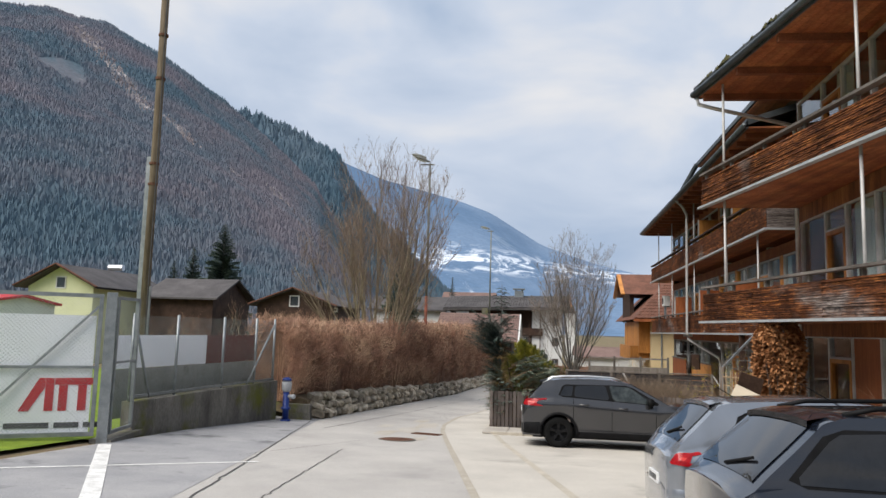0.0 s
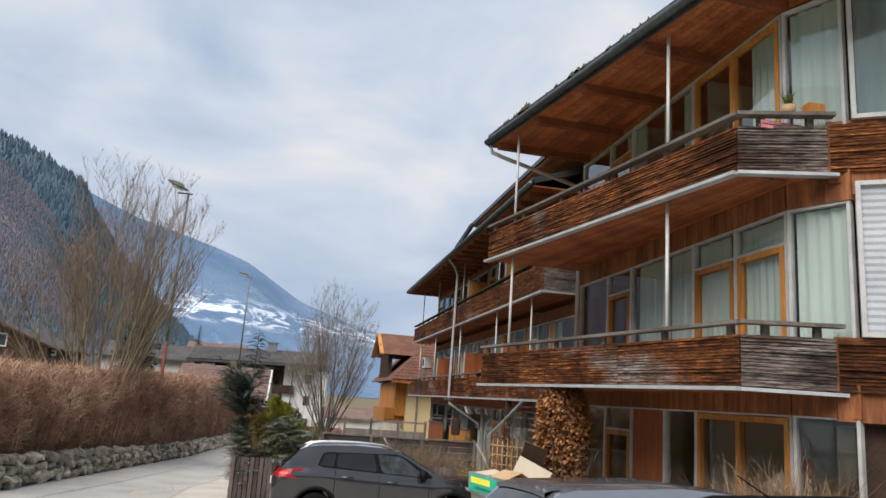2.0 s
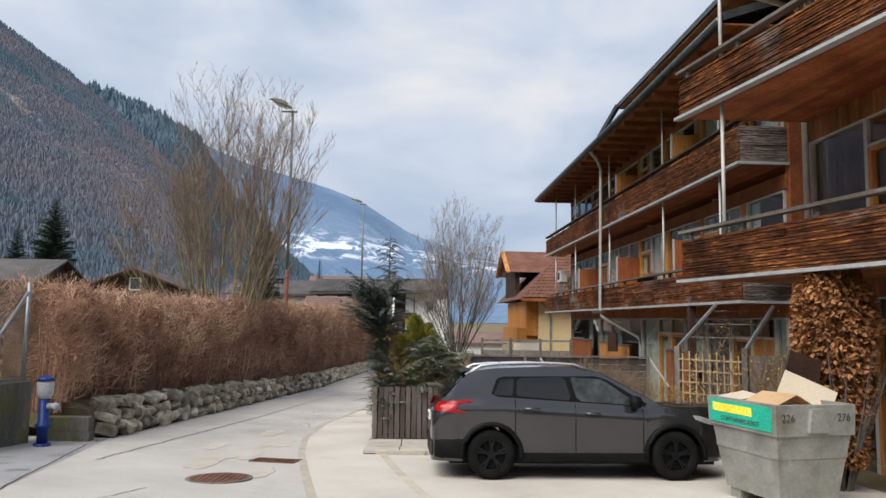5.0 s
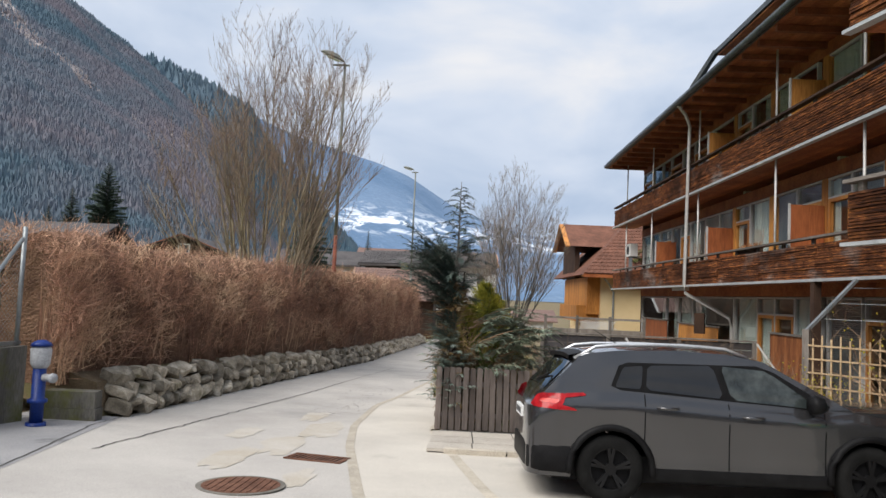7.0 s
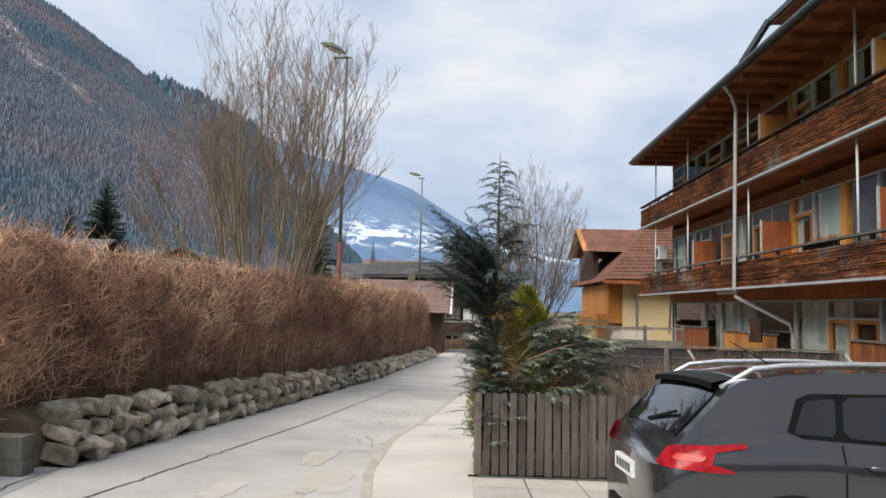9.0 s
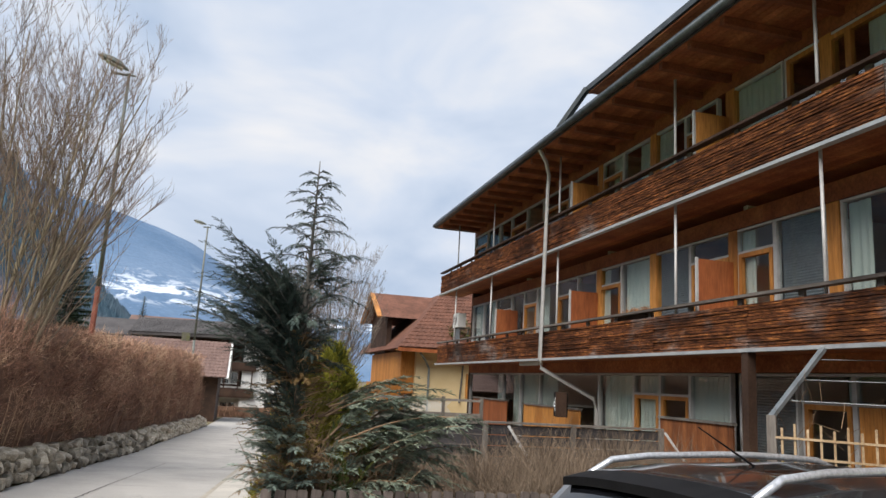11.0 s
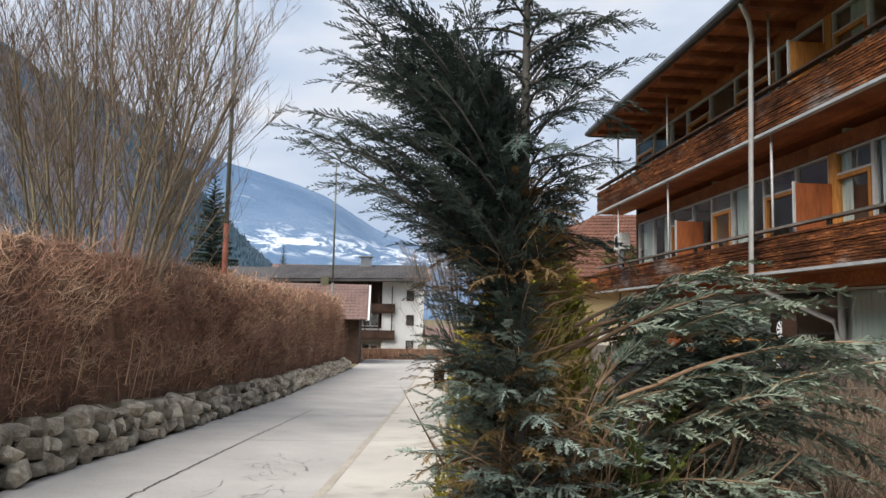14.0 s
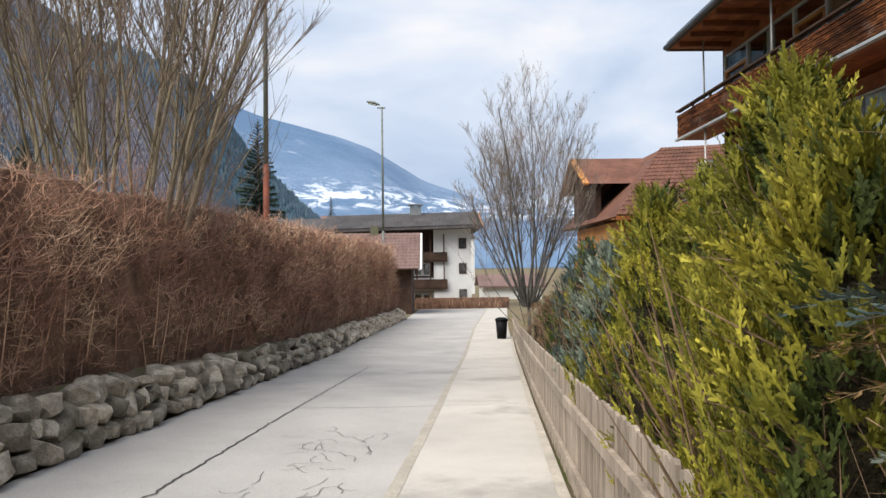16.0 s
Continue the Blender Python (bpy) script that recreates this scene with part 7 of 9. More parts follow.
for i in range(9):
    for j in range(3):
        x, y = -1.36 + i * 0.62 + (0.02 if j else 0), 19.13 + j * 0.6
        ob = part("slab", MB().box(-0.3, -0.29, -0.03, 0.3, 0.29, 0.012, pose(0, 0, 0, -3.1, 0, 0)), SLAB, pav)
        ob.matrix_basis = Matrix.Translation((x + 0.02, y + 0.03, gz(x, y) + 0.05))
for i in range(7):
    ob = part("kerb_stone", MB().box(-0.41, -0.06, -0.12, 0.41, 0.06, 0.07), KERB, pav)
    ob.matrix_basis = Matrix.Translation((-1.0 + i * 0.84, 18.88, gz(0, 18.88)))
bn = thing("litter_bin", "dark grey litter bin on the footpath edge", "bin", (0.72, 51.6, gz(0.72, 51.6)))
part("bin_body", MB().tube([(0, 0, 0.0), (0, 0, 0.78)], [0.2, 0.26], 12), BLACK_TRIM, bn, "", True)
part("bin_lid", MB().tube([(0, 0, 0.78), (0, 0, 0.86), (0, 0, 0.92)], [0.28, 0.28, 0.15], 12), BLACK_TRIM, bn, "", True)


# ---- evergreen shrubs behind the fence ----
def leaf_material(name, a, b, c, trans=0.0):
    m = surface(name, [(0.3, a), (0.5, b), (0.7, c)], 2.2, 30, 0.7, bump=0, spec=0.3, island=0.35)
    return m


CYPRESS = leaf_material("blue_cypress", (0.028, 0.046, 0.042), (0.062, 0.090, 0.078), (0.135, 0.17, 0.14))
CYPRESS_PALE = leaf_material("pale_cypress", (0.10, 0.135, 0.105), (0.19, 0.235, 0.18), (0.34, 0.38, 0.28))
CYPRESS_BLUE = leaf_material("pale_blue_cypress", (0.11, 0.155, 0.135), (0.24, 0.30, 0.26), (0.43, 0.49, 0.41))
THUJA = leaf_material("yellow_green_thuja", (0.095, 0.10, 0.012), (0.21, 0.20, 0.020), (0.43, 0.37, 0.045))
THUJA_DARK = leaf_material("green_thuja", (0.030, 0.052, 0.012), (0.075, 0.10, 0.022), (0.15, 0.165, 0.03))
BROWN_LEAF = leaf_material("withered_leaf", (0.17, 0.068, 0.026), (0.31, 0.135, 0.052), (0.46, 0.23, 0.10))
DRY_TWIG = twig_material("dry_twigs", (0.16, 0.10, 0.06), (0.26, 0.17, 0.105), (0.38, 0.27, 0.18))


DEAD_SPRAY = leaf_material("withered_cypress", (0.11, 0.065, 0.024), (0.19, 0.118, 0.045), (0.29, 0.20, 0.09))
# Dark tone for shrub cores, painting shade into the gaps between fronds.
GAP_SHADE = surface("gap_shade", [(0.3, (0.018, 0.016, 0.008)), (0.7, (0.06, 0.045, 0.02))], 8, 60, 0.95, bump=1.0, dist=0.05)


def spray(mb, p, d, side, length, rnd, pairs=11, width=0.005, droop=0.25, sub=False):
    """A flat feathery spray: a bent rib with narrow leaflets on both sides."""
    d, side = d.normalized(), side.normalized()
    pts = []
    q, dd = p.copy(), d.copy()
    for i in range(pairs + 1):
        pts.append(q.copy())
        dd = (dd + Vector((0, 0, -droop / pairs))).normalized()
        q = q + dd * (length / pairs)
    nrm = d.cross(side)
    for i in range(1, pairs + 1):
        s = i / pairs
        ll = length * 0.46 * (1 - 0.75 * s) * (0.5 + 0.5 * min(1, s * 4))
        for sg in (-1, 1):
            o = pts[i]
            lk = ll * rnd.uniform(0.45, 1.15)
            tip = o + (d * rnd.uniform(0.55, 1.15) + side * sg * rnd.uniform(0.4, 0.85) + nrm * rnd.uniform(-0.45, 0.45)).normalized() * lk - Vector((0, 0, lk * rnd.uniform(0.0, 0.35)))
            m = o.lerp(tip, 0.45)
            w = side.cross(nrm).normalized() * width * 1.2
            k = len(mb.v)
            mb.v += [tuple(o), tuple(m + w + nrm * 0.003), tuple(tip), tuple(m - w * 0.9)]
            mb.f.append((k, k + 1, k + 2, k + 3))
            for f_ in ((0.35, 0.62) if sub else ()):
                o2 = o.lerp(tip, f_)
                t2 = o2 + (d * 1.0 + side * sg * 0.15).normalized() * ll * 0.42
                k = len(mb.v)
                m2 = o2.lerp(t2, 0.5)
                w2 = side * width * 0.8
                mb.v += [tuple(o2), tuple(m2 + w2), tuple(t2), tuple(m2 - w2)]
                mb.f.append((k, k + 1, k + 2, k + 3))
    k = len(mb.v)
    w = side * width * 0.5
    for o in (pts[0], pts[pairs // 2], pts[-1]):
        mb.v += [tuple(o - w), tuple(o + w)]
    mb.f += [(k + 2 * i, k + 2 * i + 1, k + 2 * i + 3, k + 2 * i + 2) for i in range(2)]


def frond(wood, leaves, p, d, length, r, rnd, n, spray_len, bend=-0.6, width=0.0038, jitter=0.08):
    """A flattened cypress bough: feathery sprays in ranks along both sides, tip nodding."""
    pts, q, dd = [p.copy()], p.copy(), d.normalized()
    for i in range(7):
        dd = (dd + Vector((rnd.uniform(-jitter, jitter), rnd.uniform(-jitter, jitter), bend / 7))).normalized()
        q = q + dd * (length / 7)
        pts.append(q.copy())
    wood.tube(pts, [r * (1 - 0.8 * i / 7) for i in range(8)], 5, False)
    for i in range(n):
        s = 0.16 + 0.84 * (i + rnd.random()) / n
        j = min(6, int(s * 7))
        c = pts[j].lerp(pts[j + 1], s * 7 - j)
        ax = (pts[j + 1] - pts[j]).normalized()
        side = ax.cross(Vector((rnd.uniform(-0.3, 0.3), rnd.uniform(-0.3, 0.3), 1))).normalized()
        out = (ax * 0.8 + side * (1 if i % 2 else -1) * rnd.uniform(0.3, 0.85) + Vector((0, 0, rnd.uniform(-0.3, 0.3)))).normalized()
        nrm = side.cross(ax) + Vector((rnd.uniform(-0.4, 0.4), rnd.uniform(-0.4, 0.4), 0))
        spray(leaves, c, out, out.cross(nrm), spray_len * rnd.uniform(0.7, 1.2) * (1.15 - 0.6 * s), rnd, 7, width, 0.5, True)
    spray(leaves, pts[-1], dd, dd.cross(Vector((0, 0.2, 1))), spray_len * 0.9, rnd, 8, width, 0.5, True)


rnd = random.Random(71)
cx, cy = -1.36, 21.3
cz = gz(cx, cy)
cyp = thing("cypress", "tall blue-green cypress with feathery nodding boughs and a thin top", "tree", (cx, cy, cz))
wood, lv, low_lv, dead_lv, dry = MB(), MB(), MB(), MB(), MB()
TOPZ = 4.15


def stem_at(h):
    f_ = max(0.0, h - 1.0) / (TOPZ - 1.0)
    return Vector((0.02 * f_, -0.08 * f_, h))


# thin layered top
for i in range(74):
    h = 2.2 + 1.85 * i / 74
    a = i * 2.4 + rnd.uniform(-0.3, 0.3)
    ln = lerp([(2.2, 0.5), (2.9, 0.52), (3.3, 0.46), (3.7, 0.34), (4.1, 0.12)], h) * rnd.uniform(0.55, 1.15)
    if math.sin(a) > 0.3:
        ln *= 0.6
    frond(wood, lv, stem_at(h), Vector((math.cos(a), math.sin(a), rnd.uniform(0.5, 1.0))), ln, 0.008, rnd, int(7 + 26 * ln), 0.05 + 0.18 * ln, -1.1)
# dense mass leaning out over the path
for i in range(58):
    h = rnd.uniform(1.85, 2.65)
    a = math.pi + rnd.uniform(-0.4, 1.0)
    frond(wood, lv, stem_at(h), Vector((math.cos(a), math.sin(a), rnd.uniform(1.1, 2.2))), rnd.uniform(0.6, 1.12), 0.011, rnd, 34, 0.185, -0.8)
for i in range(12):
    a = math.pi + rnd.uniform(-0.3, 0.7)
    frond(wood, lv, stem_at(rnd.uniform(1.9, 2.5)), Vector((math.cos(a), math.sin(a), rnd.uniform(0.8, 1.5))), rnd.uniform(1.0, 1.3), 0.013, rnd, 44, 0.17, -0.45)
for i in range(22):
    a = math.pi + rnd.uniform(-0.2, 1.5)
    frond(wood, lv, stem_at(rnd.uniform(1.25, 1.95)), Vector((math.cos(a), math.sin(a), rnd.uniform(1.0, 2.0))), rnd.uniform(0.35, 0.62), 0.008, rnd, 24, 0.15, -0.7)
for i in range(20):
    a = math.pi - rnd.uniform(0.3, 1.5)
    frond(wood, lv, stem_at(rnd.uniform(2.15, 2.8)), Vector((math.cos(a), math.sin(a), rnd.uniform(1.2, 2.2))), rnd.uniform(0.5, 0.8), 0.009, rnd, 26, 0.17, -0.7)
# shorter boughs on the garden side and round the stem
for i in range(15):
    a = rnd.uniform(-1.8, 0.6)
    frond(wood, lv, stem_at(rnd.uniform(1.95, 3.1)), Vector((math.cos(a), math.sin(a), rnd.uniform(0.6, 1.6))), rnd.uniform(0.3, 0.62), 0.009, rnd, 22, 0.16, -0.8)
# pale low sprays by the fence, dead brown growth inside
for i in range(70):
    a = math.pi + rnd.uniform(-0.1, 2.2)
    h = rnd.uniform(0.35, 1.5)
    frond(wood, low_lv, Vector((0, 0, h)), Vector((math.cos(a), math.sin(a), rnd.uniform(0.4, 1.1))), rnd.uniform(0.28, 0.6), 0.007, rnd, 20, 0.13, -0.5, 0.0052)
for i in range(120):
    a, h = math.pi + rnd.uniform(-0.1, 2.6), rnd.uniform(0.5, 2.4)
    frond(dry, dead_lv, Vector((0, 0, h)), Vector((math.cos(a), math.sin(a), rnd.uniform(0.0, 0.9))), rnd.uniform(0.22, 0.48), 0.006, rnd, 11, 0.11, -0.4, 0.004)
for i in range(700):
    a, h = rnd.uniform(0, 6.283), rnd.uniform(0.4, 2.3)
    twig(dry, Vector((math.cos(a) * 0.04, math.sin(a) * 0.04, h)), Vector((math.cos(a), math.sin(a), rnd.uniform(0.0, 0.9))), rnd.uniform(0.2, 0.5), rnd.uniform(0.002, 0.005), 0.5, rnd)
tagged(part("lower_foliage", low_lv, CYPRESS_BLUE, cyp, "pale blue-green lower sprays"), "", "", "", "stuff")
tagged(part("withered_foliage", dead_lv, DEAD_SPRAY, cyp, "withered rust-brown inner sprays"), "", "", "", "stuff")
tagged(part("dead_wood", dry, DRY_TWIG, cyp, "dead brown inner twigs"), "", "", "", "stuff")
part("trunk", MB().tube([(0, 0, -0.1), (0.02, 0, 1.0)] + [tuple(stem_at(h)) for h in (1.6, 2.2, 2.8, 3.4, TOPZ)], [0.05, 0.042, 0.036, 0.03, 0.022, 0.014, 0.004], 8), BARK_GREY, cyp, "slim grey-brown trunk", True)
tagged(part("bough_growth", wood, BARK_GREY, cyp, "thin grey-brown boughs", True), "", "", "", "stuff")
tagged(part("foliage", lv, CYPRESS, cyp, "blue-green feathery sprays"), "", "", "", "stuff")
# pale lower shrub spreading to the garden
shr = thing("cypress_shrub", "spreading grey-green cypress shrub with many bare brown stems", "shrub", (cx + 0.5, cy + 0.05, cz))
wood, lv, grn, dry = MB(), MB(), MB(), MB()
for i in range(50):
    a = rnd.uniform(-1.0, 0.6)
    up_ = rnd.uniform(0.15, 1.0)
    p = Vector((rnd.uniform(-0.35, 0.3), rnd.uniform(-0.25, 0.25), rnd.uniform(0.85, 1.8)))
    frond(wood, lv, p, Vector((math.cos(a), math.sin(a) * 0.6, up_)), rnd.uniform(0.55, 1.15) * (1.2 - 0.35 * up_), 0.011, rnd, 28, 0.23, -0.6, 0.0085)
for i in range(12):
    a = rnd.uniform(-2.0, 0.8)
    frond(wood, grn, Vector((rnd.uniform(-0.35, 0.1), rnd.uniform(-0.15, 0.2), rnd.uniform(0.6, 1.3))), Vector((math.cos(a) * 0.7, math.sin(a) * 0.6, rnd.uniform(0.6, 1.5))), rnd.uniform(0.3, 0.6), 0.008, rnd, 20, 0.16, -0.3, 0.006)
for i in range(1500):
    a = rnd.uniform(0, 6.28)
    p = Vector((rnd.uniform(-0.6, 0.5), rnd.uniform(-0.12, 0.4), rnd.uniform(0.05, 0.9)))
    twig(dry, p, Vector((math.cos(a) * 0.7 + 0.4, math.sin(a) * 0.45, rnd.uniform(0.6, 1.6))), rnd.uniform(0.4, 0.95), rnd.uniform(0.003, 0.008), 0.35, rnd)
tagged(part("woody_growth", wood, DRY_TWIG, shr, "brown woody stems", True), "", "", "", "stuff")
tagged(part("foliage", lv, CYPRESS_PALE, shr, "grey-green sprays"), "", "", "", "stuff")
tagged(part("inner_foliage", grn, THUJA_DARK, shr, "olive green inner sprays"), "", "", "", "stuff")
tagged(part("dead_wood", dry, DRY_TWIG, shr, "dead brown twigs"), "", "", "", "stuff")


def thuja(label, x, y, h, rx, ry, count, material, seed, dark=None, size=0.115):
    rnd = random.Random(seed)
    z = gz(x, y)
    t = thing("thuja", label, "shrub", (x, y, z))
    lv, inner = MB(), MB()
    clumps = int(count * 4.0 / 7)
    for i in range(clumps):
        s = rnd.random() ** 0.85
        a = rnd.uniform(0, 6.283)
        prof = (math.sin(math.pi * min(1, 0.18 + s * 0.8)) ** 0.6) * (1.0 - 0.35 * s)
        lump = 1 + 0.7 * noise.noise(Vector((math.cos(a) * 2.4, math.sin(a) * 2.4, s * 1.6 + seed)))
        # Deep clumps take the second material, mostly darker, to shade gaps by colour.
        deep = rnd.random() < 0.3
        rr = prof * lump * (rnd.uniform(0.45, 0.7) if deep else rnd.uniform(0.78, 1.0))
        c = Vector((math.cos(a) * rx * rr, math.sin(a) * ry * rr, 0.15 + (h - 0.25) * s))
        d0 = Vector((math.cos(a) * 0.7 + rnd.uniform(-0.5, 0.5), math.sin(a) * 0.7 + rnd.uniform(-0.5, 0.5), rnd.uniform(0.9, 2.3)))
        for k in range(7):
            p = c + Vector((rnd.uniform(-0.05, 0.05), rnd.uniform(-0.05, 0.05), rnd.uniform(-0.08, 0.08)))
            d = d0 + Vector((rnd.uniform(-0.45, 0.45), rnd.uniform(-0.45, 0.45), rnd.uniform(-0.4, 0.4)))
            side = d.cross(Vector((math.cos(a) + rnd.uniform(-0.6, 0.6), math.sin(a) + rnd.uniform(-0.6, 0.6), rnd.uniform(-0.2, 0.5))))
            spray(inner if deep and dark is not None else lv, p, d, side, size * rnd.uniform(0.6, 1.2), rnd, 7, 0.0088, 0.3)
    wood = MB()
    for i in range(int(count * 0.16)):
        a = rnd.uniform(0, 6.283)
        q = rnd.uniform(0.1, 0.75)
        hh = rnd.uniform(0.1, h * 0.8)
        twig(wood, Vector((math.cos(a) * rx * q * 0.5, math.sin(a) * ry * q * 0.5, hh)), Vector((math.cos(a), math.sin(a), rnd.uniform(0.3, 1.8))), rnd.uniform(0.25, 0.6), 0.005, 0.5, rnd)
    for i in range(14):
        a = rnd.uniform(0, 6.283)
        twig(wood, Vector((math.cos(a) * 0.1, math.sin(a) * 0.1, 0)), Vector((math.cos(a) * 0.35, math.sin(a) * 0.35, 1)), h * rnd.uniform(0.5, 0.85), 0.018, 0.2, rnd)
    # Lumpy core, added so the gaps between sprays go dark like shade.
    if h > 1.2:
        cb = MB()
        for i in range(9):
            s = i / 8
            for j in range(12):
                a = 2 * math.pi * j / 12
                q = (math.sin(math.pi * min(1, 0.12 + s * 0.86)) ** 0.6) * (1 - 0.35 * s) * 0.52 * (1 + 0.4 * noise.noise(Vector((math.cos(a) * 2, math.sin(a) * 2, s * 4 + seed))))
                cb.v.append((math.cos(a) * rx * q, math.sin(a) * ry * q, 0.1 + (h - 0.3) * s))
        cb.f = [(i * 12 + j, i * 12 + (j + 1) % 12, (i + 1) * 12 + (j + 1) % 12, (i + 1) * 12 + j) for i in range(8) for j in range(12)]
        part("inner_growth", cb, GAP_SHADE, t, "solid core coloured dark as the shaded inside")
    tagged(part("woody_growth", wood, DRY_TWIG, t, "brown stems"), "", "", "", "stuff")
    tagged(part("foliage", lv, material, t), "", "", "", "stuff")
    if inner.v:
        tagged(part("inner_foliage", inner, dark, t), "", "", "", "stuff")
    return t


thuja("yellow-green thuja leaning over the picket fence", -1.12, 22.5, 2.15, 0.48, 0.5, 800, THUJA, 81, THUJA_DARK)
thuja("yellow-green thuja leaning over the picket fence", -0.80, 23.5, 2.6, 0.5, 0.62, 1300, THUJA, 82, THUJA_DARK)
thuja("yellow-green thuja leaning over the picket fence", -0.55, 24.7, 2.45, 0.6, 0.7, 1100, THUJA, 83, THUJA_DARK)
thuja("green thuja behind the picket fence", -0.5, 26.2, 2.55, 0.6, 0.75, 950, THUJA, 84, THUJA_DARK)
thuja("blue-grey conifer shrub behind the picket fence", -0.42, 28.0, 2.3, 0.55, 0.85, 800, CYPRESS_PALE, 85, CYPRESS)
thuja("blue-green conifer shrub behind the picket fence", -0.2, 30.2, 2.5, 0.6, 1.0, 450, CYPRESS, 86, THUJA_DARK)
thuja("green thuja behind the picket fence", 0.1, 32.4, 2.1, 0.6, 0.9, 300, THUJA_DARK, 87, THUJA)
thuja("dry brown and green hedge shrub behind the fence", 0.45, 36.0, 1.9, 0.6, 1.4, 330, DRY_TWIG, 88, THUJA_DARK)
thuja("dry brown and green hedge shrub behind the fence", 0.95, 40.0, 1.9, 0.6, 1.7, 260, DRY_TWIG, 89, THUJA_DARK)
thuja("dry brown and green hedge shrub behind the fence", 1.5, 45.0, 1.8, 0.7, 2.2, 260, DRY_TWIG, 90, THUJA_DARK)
thuja("clipped dark green shrub in the garden", 4.2, 44.5, 1.5, 0.9, 0.8, 200, THUJA_DARK, 91)

# withered beech column by the skip
rnd = random.Random(73)
vx, vy = 4.75, 15.85
vz = gz(vx, vy)
bch = thing("beech_column", "clipped column of withered orange-brown beech leaves", "shrub", (vx, vy, vz))
lv, st = MB(), MB()
for i in range(10500):
    s = rnd.random()
    a = rnd.uniform(0, 6.283)
    rr = 0.43 * (0.62 + 0.42 * min(1, s * 1.7)) * (1.0 - 0.42 * max(0, s - 0.86) / 0.14) * rnd.uniform(0.7, 1.08) * (1 + 0.2 * noise.noise(Vector((math.cos(a), math.sin(a), s * 4))))
    p = Vector((math.cos(a) * rr, math.sin(a) * rr, 0.35 + 2.5 * s))
    d = Vector((math.cos(a) + rnd.uniform(-0.7, 0.7), math.sin(a) + rnd.uniform(-0.7, 0.7), rnd.uniform(-1.3, 0.3))).normalized()
    w = d.cross(Vector((rnd.uniform(-1, 1), rnd.uniform(-1, 1), 0.6))).normalized()
    L, W = rnd.uniform(0.06, 0.115), rnd.uniform(0.022, 0.038)
    curl = d.cross(w) * L * rnd.uniform(-0.3, 0.3)
    k = len(lv.v)
    lv.v += [tuple(p), tuple(p + d * L * 0.45 + w * W), tuple(p + d * L + curl), tuple(p + d * L * 0.45 - w * W)]
    lv.f.append((k, k + 1, k + 2, k + 3))
for i in range(60):
    a = rnd.uniform(0, 6.283)
    twig(st, Vector((math.cos(a) * 0.12, math.sin(a) * 0.12, -0.05)), Vector((math.cos(a) * 0.3, math.sin(a) * 0.3, 1)), rnd.uniform(0.8, 2.3), rnd.uniform(0.008, 0.02), 0.15, rnd)
tagged(part("woody_growth", st, BARK_GREY, bch, "thin dark stems"), "", "", "", "stuff")
# Filler core behind the leaves, dark to paint shade in the gaps.
part("leaf_core", MB().tube([(0, 0, 0.5), (0, 0, 1.0), (0, 0, 1.9), (0, 0, 2.6)], [0.14, 0.25, 0.3, 0.16], 10), SHADED_CORE, bch, "solid core coloured dark as the shaded inside")
tagged(part("withered_leaves", lv, BROWN_LEAF, bch, "curled orange-brown leaves"), "", "", "", "stuff")


def twiggy_shrub(label, x, y, h, r, count, material, seed, thick=0.006, blossom=None):
    rnd = random.Random(seed)
    t = thing("bare_shrub", label, "shrub", (x, y, gz(x, y)))
    mb, fl_ = MB(), MB()
    for i in range(count):
        a, l = rnd.uniform(0, 6.283), rnd.random()
        d = Vector((math.cos(a) * l, math.sin(a) * l, 1.15))
        q, e, d2 = twig(mb, Vector((math.cos(a) * r * 0.35 * l, math.sin(a) * r * 0.35 * l, -0.03)), d, h * rnd.uniform(0.6, 1.05), thick, 0.5, rnd)
        for k in range(3):
            dd = (d2 + Vector((rnd.uniform(-0.9, 0.9), rnd.uniform(-0.9, 0.9), rnd.uniform(-0.2, 0.7)))).normalized()
            q2, e2, _ = twig(mb, q.lerp(e, rnd.random() * 0.7), dd, h * rnd.uniform(0.22, 0.45), thick * 0.6, 0.4, rnd)
            if blossom:
                for b in range(2):
                    p = q2.lerp(e2, rnd.random()) + Vector((rnd.uniform(-0.03, 0.03), rnd.uniform(-0.03, 0.03), rnd.uniform(-0.02, 0.03)))
                    u = Vector((rnd.uniform(-1, 1), rnd.uniform(-1, 1), rnd.uniform(-1, 1))).normalized() * 0.015
                    w = u.cross(Vector((0.3, 0.8, 0.5))).normalized() * 0.012
                    kk = len(fl_.v)
                    fl_.v += [tuple(p - u), tuple(p + w), tuple(p + u), tuple(p - w)]
                    fl_.f.append((kk, kk + 1, kk + 2, kk + 3))
    tagged(part("brushwood", mb, material, t), "", "", "", "stuff")
    if blossom:
        tagged(part("blossom", fl_, blossom, t), "", "", "", "stuff")


YELLOW_BUD = leaf_material("yellow_buds", (0.30, 0.27, 0.02), (0.48, 0.42, 0.03), (0.62, 0.52, 0.05))
BRUSH = twig_material("garden_brush", (0.11, 0.078, 0.056), (0.19, 0.14, 0.10), (0.30, 0.23, 0.165))
